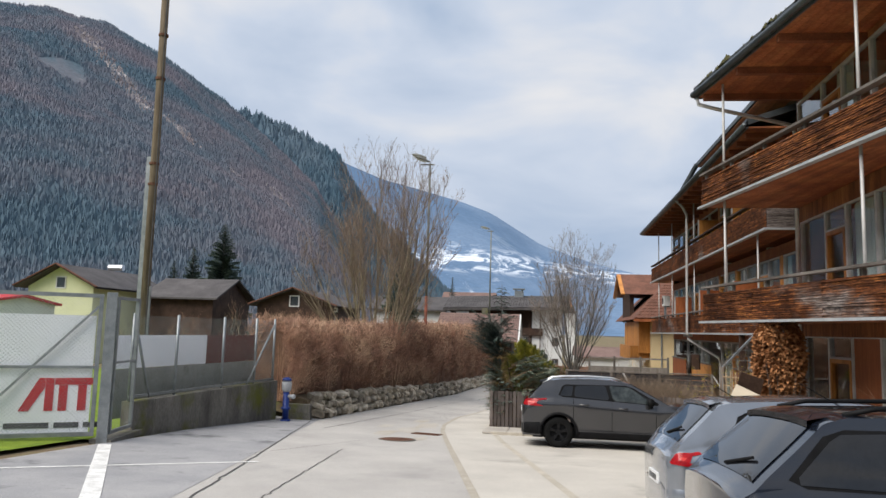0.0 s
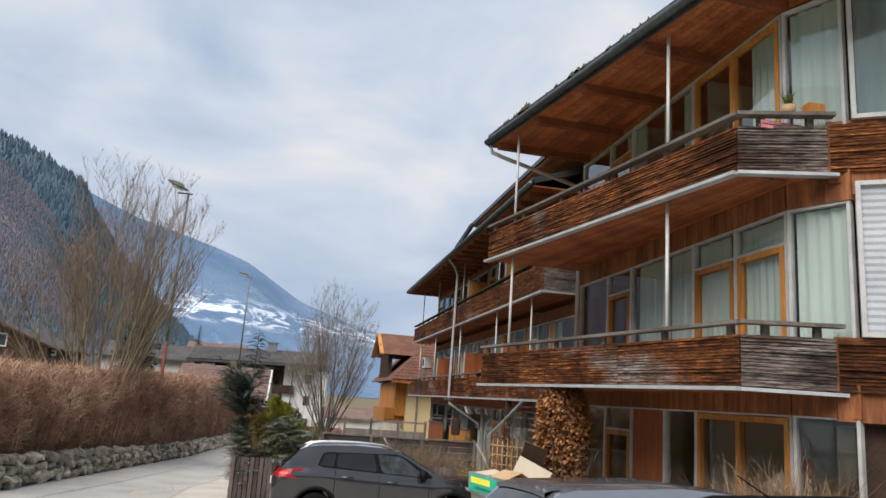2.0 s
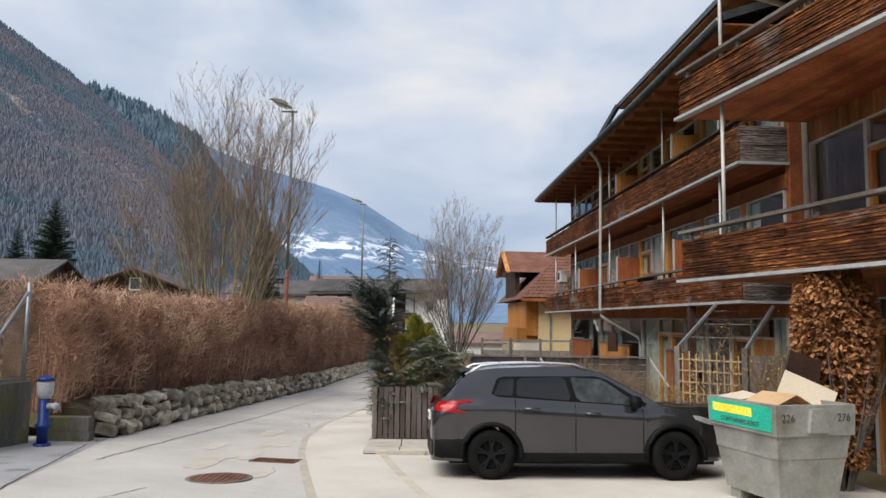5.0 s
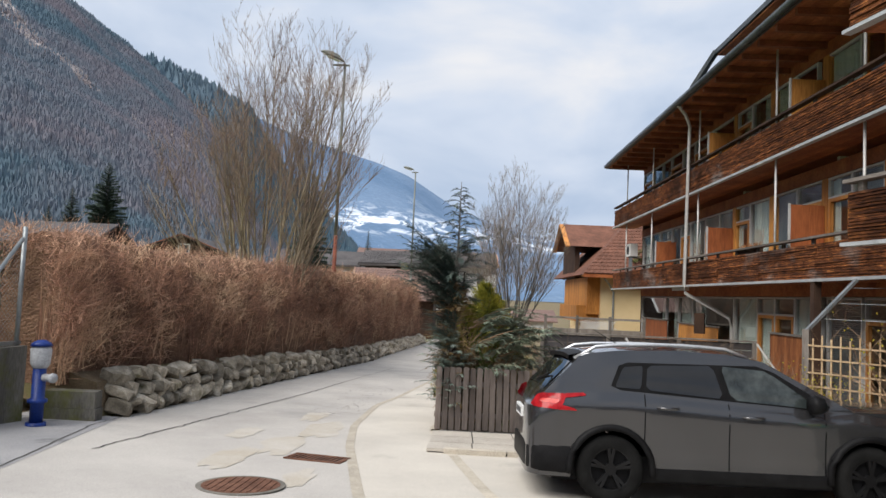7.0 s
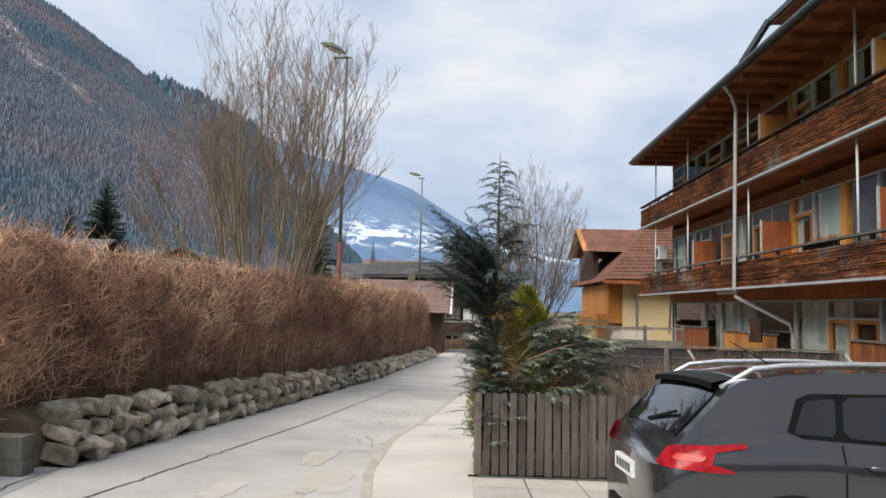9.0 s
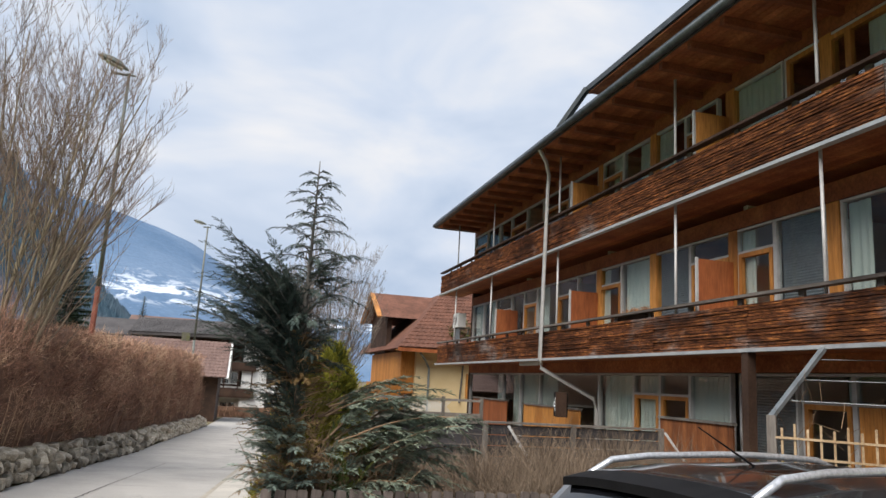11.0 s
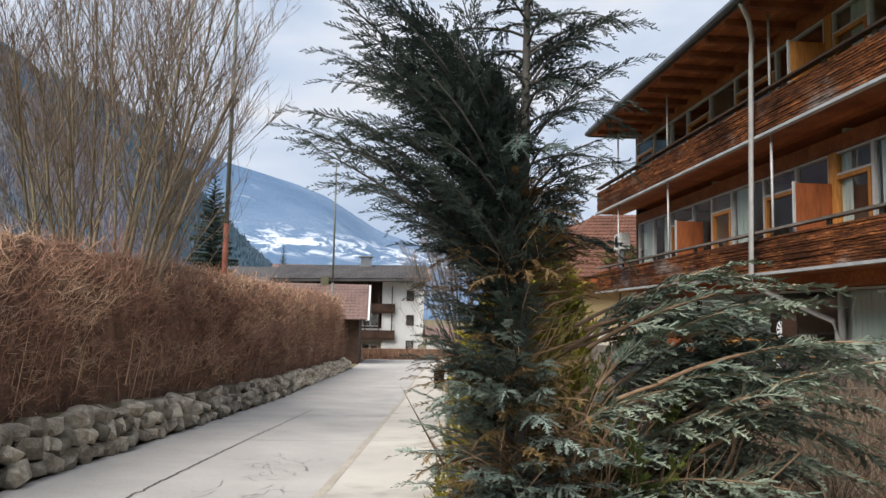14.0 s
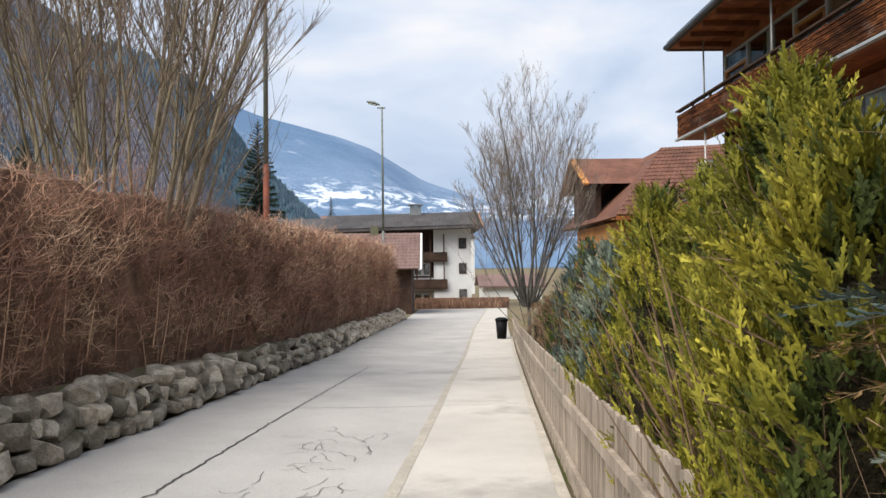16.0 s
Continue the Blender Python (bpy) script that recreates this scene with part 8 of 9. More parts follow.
for i, (x, y, h, r, c) in enumerate([(1.0, 22.6, 1.35, 0.7, 260), (1.9, 22.3, 1.4, 0.8, 300), (2.9, 22.5, 1.45, 0.8, 300), (2.3, 24.0, 1.5, 0.9, 320), (3.6, 24.3, 1.5, 0.9, 320), (1.3, 24.6, 1.2, 0.9, 300), (4.3, 25.2, 1.45, 0.8, 260), (1.0, 25.6, 1.1, 0.8, 240), (3.9, 22.9, 1.4, 0.7, 260), (2.8, 25.4, 1.45, 0.8, 260)]):
    twiggy_shrub("bare brown twiggy garden shrub", x, y, h * 1.15, r, c, BRUSH, 100 + i)
twiggy_shrub("bare shrub with fresh yellow blossom", 4.65, 21.7, 1.3, 0.7, 90, DRY_TWIG, 120, 0.006, YELLOW_BUD)
twiggy_shrub("tall bare shrub with sparse yellow blossom", 4.75, 17.9, 2.3, 0.6, 70, DRY_TWIG, 121, 0.009, YELLOW_BUD)
twiggy_shrub("bare beige shrub by the ground floor window", 5.75, 12.1, 1.3, 0.8, 190, DRY_TWIG, 122)
twiggy_shrub("bare beige shrub by the ground floor window", 5.6, 10.55, 1.75, 0.7, 420, DRY_TWIG, 123)
twiggy_shrub("low bare shrub by the beech column", 5.3, 14.7, 0.9, 0.5, 70, DRY_TWIG, 124)
for i, (x, y) in enumerate([(-7.3, 20.6), (-7.1, 23.2), (-6.95, 26.5), (-6.9, 29.4)]):
    thuja("small green weeds on the earth bank", x, y, 0.55 + 0.1 * (i % 2), 0.3, 0.4, 26, THUJA_DARK, 130 + i, None, 0.12)

# ---- garden fence, trellis and patio ----
DARK_BOARD = surface("dark_grey_boards", [(0.28, (0.022, 0.020, 0.022)), (0.7, (0.065, 0.060, 0.063))], 2, 30, 0.7, bump=0.3, stretch=(0.2, 1, 1), rand=0.25)
gf_ = thing("board_fence", "low garden fence of dark horizontal boards with pale posts", "fence")
for r_ in range(5):
    for i in range(3):
        part("board", MB().box(0.7 + i * 1.66, 26.38, -0.62 + r_ * 0.18, 0.7 + i * 1.66 + 1.65, 26.41, -0.62 + r_ * 0.18 + 0.165), DARK_BOARD, gf_)
part("cap_rail", MB().box(0.65, 26.34, 0.285, 5.72, 26.46, 0.32), GREY_WOOD, gf_)
part("bottom_rail", MB().box(0.65, 26.34, -0.72, 5.72, 26.40, -0.66), GREY_WOOD, gf_)
for x in (0.7, 2.25, 3.9, 5.66):
    part("post", MB().box(x - 0.04, 26.30, gz(x, 26.3) - 0.1, x + 0.04, 26.375, 0.28), GREY_WOOD, gf_)
for x in (2.65, 5.7):
    part("brace", MB().beam((x, 26.28, 0.26), (x + 0.42, 26.0, -0.45), 0.04, 0.04), STEEL_PALE, gf_, "white brace")
LATTICE = surface("pale_trellis_wood", [(0.28, (0.36, 0.24, 0.13)), (0.7, (0.56, 0.42, 0.27))], 3, 40, 0.8, bump=0.2, rand=0.15)
tre = thing("trellis", "pale timber garden trellis between grey posts", "trellis")
TA, TB = Vector((5.24, 22.9, 0)), Vector((6.3, 21.8, 0))
tm = frame_at(tuple(TB), tuple((TA - TB).normalized()[:2]))
tw_ = (TA - TB).length
for x in (0.0, tw_):
    part("post", MB().box(x - 0.06, -0.06, gz(6, 22.4) - 0.1, x + 0.06, 0.06, 0.74, tm), GREY_WOOD, tre)
for i in range(9):
    x = 0.13 + i * (tw_ - 0.26) / 8
    part("lath", MB().box(x - 0.015, 0.03, -0.7, x + 0.015, 0.05, 0.58 + (0.06 if i % 2 else 0), tm), LATTICE, tre)
for i in range(5):
    z = -0.55 + i * 0.25
    part("lath", MB().box(0.05, 0.053, z - 0.015, tw_ - 0.05, 0.07, z + 0.015, tm), LATTICE, tre)
part("strut", MB().beam((5.24, 22.9, 0.72), (6.16, 22.9, 1.72), 0.05, 0.1, (0, 1, 0)), GALV, tre, "galvanised diagonal strut")
part("strut", MB().beam((6.3, 21.8, 0.70), (6.85, 21.62, 1.66), 0.05, 0.1, (0, 1, 0)), GALV, tre, "galvanised diagonal strut")
part("side_board", MB().beam((6.36, 21.76, -0.45), (7.2, 21.45, -0.45), 0.05, 2.1), GREY_WOOD, tre, "grey weathered board panel")
WIRE_LINE = MB()
for z in (0.95, 1.25, 1.55):
    WIRE_LINE.tube([(5.3 + (z - 0.7) * 0.9, 22.9, z), (6.3 + (z - 0.7) * 0.55, 21.8 - (z - 0.7) * 0.18, z)], 0.006, 5)
part("wire", WIRE_LINE, GALV, tre, "thin climbing wires")
vine = MB()
rnd = random.Random(66)
for i in range(18):
    u = rnd.random()
    p = TA.lerp(TB, u) + Vector((0.1, 0, rnd.uniform(0.2, 1.0)))
    twig(vine, p, Vector((rnd.uniform(-0.6, 0.8), rnd.uniform(-0.5, 0.5), rnd.uniform(0.1, 1.0))), rnd.uniform(0.4, 0.9), 0.004, 0.9, rnd)
tagged(part("bare_vine", vine, DRY_TWIG, tre, "leafless climbing shoots"), "", "", "", "stuff")
wp = thing("timber_post", "dark brown timber post under the balcony", "post", (6.24, 24.63, gz(6.24, 24.6)))
part("shaft", MB().box(-0.08, -0.08, -0.1, 0.08, 0.08, 1.72 - gz(6.24, 24.6)), DARK_TIMBER, wp)
for y0, y1, z1_, mat_, lab in ((32.2, 36.2, 0.42, ORANGE_WOOD, "orange timber"), (37.8, 41.5, 0.45, RED_WOOD, "brown timber"), (25.9, 28.3, 0.45, LINTEL, "dark red timber")):
    ps = thing("patio_screen", lab + " patio screen on the ground floor terrace", "screen")
    part("screen_board", MB().box(6.86, y0, -2.1, 6.90, y1, z1_), mat_, ps)
    part("screen_rail", MB().box(6.82, y0 - 0.03, z1_ + 0.002, 6.94, y1 + 0.03, z1_ + 0.05), GREY_WOOD, ps)
dc = thing("dartboard_cabinet", "black dartboard cabinet with open doors on the terrace", "dartboard", (6.35, 32.25, 0.55))
part("cabinet", MB().box(-0.09, -0.28, -0.32, 0.06, 0.28, 0.32), BLACK_TRIM, dc)
part("cabinet_door", MB().box(-0.3, -0.34, -0.32, 0.0, -0.3, 0.32), DARK_TIMBER, dc)
part("target", MB().tube([(-0.12, 0, 0), (-0.092, 0, 0)], 0.21, 24), BANNER, dc, "round target with dark wedges")
tg = MB()
for i in range(10):
    a = 2 * math.pi * i / 10
    tg.add([(-0.123, 0.04 * math.cos(a), 0.04 * math.sin(a)), (-0.123, 0.19 * math.cos(a - 0.15), 0.19 * math.sin(a - 0.15)), (-0.123, 0.19 * math.cos(a + 0.15), 0.19 * math.sin(a + 0.15)), (-0.121, 0.1 * math.cos(a), 0.1 * math.sin(a))], [(0, 1, 2), (0, 2, 3), (0, 3, 1)])
part("wedges", tg, BLACK_TRIM, dc)
bs = thing("garden_bench", "dark red garden bench on the terrace", "bench", (6.4, 26.9, gz(6.4, 26.9)))
for i in range(3):
    part("slat", MB().box(-0.2 + i * 0.14, -0.6, 0.42, -0.08 + i * 0.14, 0.6, 0.45), RED_WOOD, bs)
for i in range(2):
    part("back_slat", MB().box(0.24, -0.6, 0.6 + i * 0.16, 0.27, 0.6, 0.72 + i * 0.16), RED_WOOD, bs)
for y in (-0.5, 0.5):
    part("leg", MB().box(-0.18, y - 0.03, -0.05, -0.12, y + 0.03, 0.42).box(0.2, y - 0.03, -0.05, 0.26, y + 0.03, 0.9), DARK_TIMBER, bs)
ac = thing("air_conditioner", "white outdoor air conditioning unit at the end of the balcony", "air conditioner", (7.0, 44.35, 3.35))
part("housing", MB().box(-0.2, -0.4, 0, 0.15, 0.4, 0.6), WHITE_WALL, ac)
part("fan_grille", MB().tube([(-0.21, 0.08, 0.3), (-0.202, 0.08, 0.3)], 0.22, 20), BLACK_TRIM, ac)
part("bracket", MB().box(-0.15, -0.3, -0.06, 0.3, -0.26, 0.0).box(-0.15, 0.26, -0.06, 0.3, 0.3, 0.0).box(-0.1, -0.3, -1.3, -0.06, 0.3, -0.06), GALV, ac)
fx_ = thing("strip_light", "white fluorescent strip light under the balcony", "lamp", (6.4, 34.6, 1.60))
part("casing", MB().box(-0.07, -0.75, 0.0, 0.07, 0.75, 0.11), WHITE_WALL, fx_)
# things on the balconies
pp = thing("potted_plant", "small green plant in a terracotta pot on the balcony rail", "plant", (6.02, 10.86, 4.87 + 0.907))
part("pot", MB().tube([(0, 0, 0), (0, 0, 0.14)], [0.07, 0.1], 12), CARD, pp, "", True)
lv = MB()
rnd = random.Random(5)
for i in range(40):
    a = rnd.uniform(0, 6.28)
    spray(lv, Vector((0, 0, 0.1)), Vector((math.cos(a) * 0.35, math.sin(a) * 0.35, 1)), Vector((-math.sin(a), math.cos(a), 0)), rnd.uniform(0.12, 0.26), rnd, 6, 0.007)
tagged(part("foliage", lv, THUJA_DARK, pp), "", "", "", "stuff")
wb = thing("wooden_box", "orange wooden box on the balcony rail", "box", (6.3, 10.72, 4.87 + 0.907))
part("box_side", MB().box(-0.12, -0.08, 0, 0.12, 0.08, 0.14), ORANGE_WOOD, wb)
PINK = surface("pink_cloth", [(0.3, (0.55, 0.16, 0.2)), (0.7, (0.7, 0.3, 0.33))], 8, 60, 0.9, bump=0.1)
cl = thing("cloth", "pink patterned cloth hung over the balcony front", "cloth")
part("fold", MB().box(5.6, 10.86, 5.55, 6.2, 10.885, 5.66, pose(0, 0, 0)).box(5.6, 10.86, 5.60, 6.2, 10.93, 5.615), PINK, cl)
pf = thing("planter_box", "window box of dry orange flowers on the handrail", "planter", (6.42, 28.6, 2.52))
part("trough", MB().box(-0.1, -0.6, 0, 0.1, 0.6, 0.16), DARK_TIMBER, pf)
lv = MB()
for i in range(90):
    a = rnd.uniform(0, 6.28)
    spray(lv, Vector((rnd.uniform(-0.07, 0.07), rnd.uniform(-0.55, 0.55), 0.14)), Vector((math.cos(a) * 0.6, math.sin(a) * 0.6, 1)), Vector((-math.sin(a), math.cos(a), 0)), rnd.uniform(0.1, 0.22), rnd, 5, 0.008)
tagged(part("dry_flowers", lv, BROWN_LEAF, pf), "", "", "", "stuff")

gs = thing("garden_screen", "grey timber garden screen with a white lattice panel", "screen")
part("frame", MB().box(2.1, 38.0, -0.5, 6.1, 38.08, -0.02).box(2.1, 37.98, 0.36, 6.1, 38.1, 0.44), GREY_WOOD, gs)
for x in (2.15, 3.4, 4.7, 6.05):
    part("post", MB().box(x - 0.05, 37.97, gz(x, 38) - 0.1, x + 0.05, 38.09, 0.5), GREY_WOOD, gs)
for i in range(16):
    x = 3.4 + i * 0.08
    part("lath", MB().beam((x, 38.02, -0.02), (x + 0.36, 38.02, 0.36), 0.02, 0.025, (0, 1, 0)), WHITE_WALL, gs)
    part("lath", MB().beam((x + 0.36, 38.045, -0.02), (x, 38.045, 0.36), 0.02, 0.025, (0, 1, 0)), WHITE_WALL, gs)
part("panel", MB().box(2.15, 38.03, -2.3, 6.05, 38.07, -0.5), GREY_WOOD, gs)

# ---- houses ----
XZ = Matrix(((1, 0, 0, 0), (0, 0, -1, 0), (0, 1, 0, 0), (0, 0, 0, 1)))


def tile_rows(corners, rows, cols, material, parent, name="roof_tiles"):
    """Overlapping ribbed tile courses over a four-cornered roof plane: eave left, eave right, ridge right, ridge left."""
    a, b, c, d = (Vector(p) for p in corners)
    nrm = (b - a).cross(d - a).normalized()
    mb = MB()
    for r in range(rows):
        s0, s1 = r / rows, (r + 1.05) / rows
        l0, r0, l1, r1 = a.lerp(d, s0), b.lerp(c, s0), a.lerp(d, min(1, s1)), b.lerp(c, min(1, s1))
        k = len(mb.v)
        for i in range(cols * 2 + 1):
            f_ = i / (cols * 2)
            h = 0.05 if i % 2 else 0.02
            p, q = l0.lerp(r0, f_), l1.lerp(r1, f_)
            mb.v += [tuple(p + nrm * (h + 0.03)), tuple(q + nrm * h), tuple(p)]
        for i in range(cols * 2):
            o = k + 3 * i
            mb.f += [(o, o + 3, o + 4, o + 1), (o + 2, o + 5, o + 3, o)]
    return tagged(part(name, mb, material, parent), "", "", "", "stuff")


def house_window(parent, m, w, h, frame_mat):
    wn_ = part("window", bars(MB(), m, 0, w, 0, h, 0.12, -0.02, 0.06), frame_mat, parent)
    part("pane", MB().box(0.12, 0.0, 0.12, w - 0.12, 0.01, h - 0.12, m), GLASS, wn_)
    # Flat dark sheet behind the glass, painted as the unlit room.
    part("unlit_room_sheet", MB().box(0.1, -0.012, 0.1, w - 0.1, -0.004, h - 0.1, m), INK, wn_)


ch = thing("chalet", "yellow rendered chalet with a brown tiled hipped roof", "house", (1.4, 0, 0))
part("wall", MB().box(6.0, 54.0, -3.2, 14, 66, 2.7), CREAM, ch)
rf = part("roof", MB().add([(4.7, 52.9, 2.72), (14.5, 52.9, 2.9), (14.5, 59, 7.0), (8.7, 58.8, 6.7), (4.7, 67.5, 2.72), (8.7, 67.5, 6.7), (14.5, 67.5, 7.0)], [(0, 1, 2, 3), (4, 0, 3, 5), (3, 2, 6, 5), (1, 0, 4, 6)]), ROOF_BROWN, ch, "brown tiled roof")
tile_rows([(4.7, 52.88, 2.76), (14.5, 52.88, 2.94), (14.5, 58.98, 7.05), (8.68, 58.78, 6.75)], 17, 30, ROOF_BROWN, rf)
part("eave_board", MB().box(4.7, 52.86, 2.55, 14.5, 52.95, 2.74), RED_WOOD, rf)
part("soffit", MB().box(4.75, 52.95, 2.62, 14.4, 54.0, 2.68), ORANGE_WOOD, ch)
part("timber_gable", MB().box(5.2, 54.3, 0.3, 5.99, 64, 2.6), ORANGE_WOOD, ch, "orange timber bay")
part("balcony", MB().box(4.6, 54.6, -0.2, 5.98, 62, 0.0).box(4.6, 54.6, 0.0, 4.68, 62, 0.8).box(4.6, 54.55, 0.0, 5.98, 54.62, 0.8), ORANGE_WOOD, ch, "carved orange balcony")
part("downpipe", MB().tube([(6.0, 53.0, 2.5), (6.4, 53.6, 2.2), (6.75, 53.92, 1.7), (6.75, 53.92, -2.9)], 0.06, 8), GALV, ch)
house_window(ch, frame_at((10.3, 53.99, 0.2), (-1, 0)), 1.35, 1.35, ORANGE_WOOD)
gb = part("cross_gable", MB().add([(4.4, 57.6, 4.75), (4.4, 61.0, 6.55), (4.4, 64.4, 4.75), (9, 57.6, 4.75), (9, 61.0, 6.55), (9, 64.4, 4.75), (4.4, 57.6, 4.55), (4.4, 61, 6.3), (4.4, 64.4, 4.55)], [(0, 1, 4, 3), (1, 2, 5, 4), (6, 7, 1, 0), (7, 8, 2, 1)]), ROOF_BROWN, ch, "cross gable with orange bargeboard")
part("bargeboard", MB().beam((4.38, 57.5, 4.72), (4.38, 61.0, 6.5), 0.1, 0.3, (1, 0, 0)).beam((4.38, 61.0, 6.5), (4.38, 64.4, 4.72), 0.1, 0.3, (1, 0, 0)), ORANGE_WOOD, gb)
part("gable_wall", MB().add([(5.0, 58.2, 2.6), (5.0, 63.8, 2.6), (5.0, 63.8, 4.7), (5.0, 61, 6.2), (5.0, 58.2, 4.7), (5.3, 58.2, 2.6), (5.3, 63.8, 2.6), (5.3, 63.8, 4.7), (5.3, 61, 6.2), (5.3, 58.2, 4.7)], [(0, 1, 2, 3, 4), (9, 8, 7, 6, 5), (0, 4, 9, 5)]), DARK_TIMBER, gb)
cl_ = thing("climbing_evergreen", "dark green climber trailing over the chalet roof", "shrub", (9.4, 53.5, 2.9))
lv = MB()
for i in range(160):
    a = rnd.uniform(0, 6.28)
    spray(lv, Vector((rnd.uniform(-0.1, 2.3), rnd.uniform(0.0, 1.0), rnd.uniform(0.6, 1.6))), Vector((math.cos(a), math.sin(a), rnd.uniform(-0.5, 0.8))), Vector((-math.sin(a), math.cos(a), 0.2)), 0.5, rnd, 6, 0.03)
tagged(part("foliage", lv, THUJA_DARK, cl_), "", "", "", "stuff")
part("stem", MB().tube([(0.6, 0.4, -3.0), (0.8, 0.4, 0.4), (1.0, 0.5, 1.3)], 0.05, 6), BARK_GREY, cl_)

wh_ = thing("farmhouse", "white rendered farmhouse with dark timber balconies and a low dark roof", "house")
part("wall", MB().box(-2.0, 95, -4.2, 1.9, 105, 5.0), WHITE_WALL, wh_)
part("timber_front", MB().box(-10.5, 96.2, -0.6, -2.0, 105, 4.9), DARK_TIMBER, wh_, "dark timber upper storeys")
part("ground_wall", MB().box(-10.5, 96.2, -4.2, -2.0, 105, -0.6), WHITE_WALL, wh_)
for zb in (-1.6, 1.2):
    bal = part("balcony", MB().box(-9.5, 94.6, zb - 0.15, -0.6, 96.2, zb), DARK_TIMBER, wh_, "dark carved timber balcony")
    part("balcony_front", MB().box(-9.5, 94.55, zb, -0.6, 94.65, zb + 0.85), DARK_TIMBER, bal)
    for i in range(7):
        part("post", MB().box(-9.4 + i * 1.4, 94.62, zb + 0.85, -9.28 + i * 1.4, 94.74, zb + 2.7), DARK_TIMBER, bal)
for x in (-5.4, -4.1, -3.2):
    house_window(wh_, frame_at((x + 0.9, 96.19, -3.4), (-1, 0)), 0.9, 1.2, WHITE_WALL)
    house_window(wh_, frame_at((x + 0.9, 96.19, -0.1 if x < -5 else -0.4), (-1, 0)), 0.9, 1.4, WHITE_WALL)
for z in (-2.9, -0.2, 2.4):
    house_window(wh_, frame_at((1.4, 94.99, z), (-1, 0)), 0.8, 1.1, DARK_TIMBER)
rf = part("roof", MB().add([(-13.5, 93.2, 4.35), (2.9, 93.2, 4.75), (2.9, 99.5, 6.5), (-13.5, 99.5, 6.2), (-13.5, 106.5, 4.3), (2.9, 106.5, 4.7), (-13.5, 93.2, 4.1), (2.9, 93.2, 4.5), (2.9, 106.5, 4.45)], [(0, 1, 2, 3), (3, 2, 5, 4), (6, 7, 1, 0), (7, 8, 5, 2, 1), (6, 4, 8, 7)]), ROOF_DARK, wh_, "low dark roof")
tile_rows([(-13.5, 93.18, 4.39), (2.9, 93.18, 4.79), (2.9, 99.48, 6.54), (-13.5, 99.48, 6.24)], 12, 40, ROOF_DARK, rf)
part("bargeboard", MB().beam((2.92, 93.2, 4.62), (2.92, 99.5, 6.4), 0.08, 0.34, (1, 0, 0)), ORANGE_WOOD, rf)
cm = part("chimney", MB().box(-4.5, 98.6, 6.0, -3.3, 99.6, 7.1), GALV, wh_)
part("chimney_cap", MB().box(-4.7, 98.4, 7.25, -3.1, 99.8, 7.4).box(-4.4, 98.7, 7.1, -4.2, 98.9, 7.25).box(-3.6, 99.3, 7.1, -3.4, 99.5, 7.25), GALV, cm)
sh = thing("barn", "low house with a faded red roof and a white gable edge", "house")
part("wall", MB().box(-12, 80, -4.2, -3.9, 88.6, 0.7), DARK_TIMBER, sh)
part("gable_wall", MB().prism([(79.6, 0.7), (88.9, 0.7), (84.2, 3.3)], -4.3, -3.9, Matrix(((0, 0, 1, 0), (1, 0, 0, 0), (0, 1, 0, 0), (0, 0, 0, 1)))), DARK_TIMBER, sh, "dark timber gable")
rf = part("roof", MB().add([(-12.5, 78.8, 0.35), (-3.2, 78.8, 0.35), (-3.2, 84.2, 3.5), (-12.5, 84.2, 3.5), (-12.5, 89.6, 0.35), (-3.2, 89.6, 0.35)], [(0, 1, 2, 3), (3, 2, 5, 4), (0, 4, 5, 1)]), ROOF_PINK, sh, "faded red tiled roof")
tile_rows([(-12.5, 78.78, 0.39), (-3.2, 78.78, 0.39), (-3.2, 84.18, 3.54), (-12.5, 84.18, 3.54)], 12, 26, ROOF_PINK, rf)
part("bargeboard", MB().beam((-3.18, 78.8, 0.33), (-3.18, 84.2, 3.5), 0.08, 0.3, (1, 0, 0)).beam((-3.18, 84.2, 3.5), (-3.18, 89.6, 0.33), 0.08, 0.3, (1, 0, 0)), WHITE_WALL, rf)
part("chimney", MB().box(-7.6, 83.9, 3.2, -6.9, 84.6, 4.2), CONCRETE, sh)


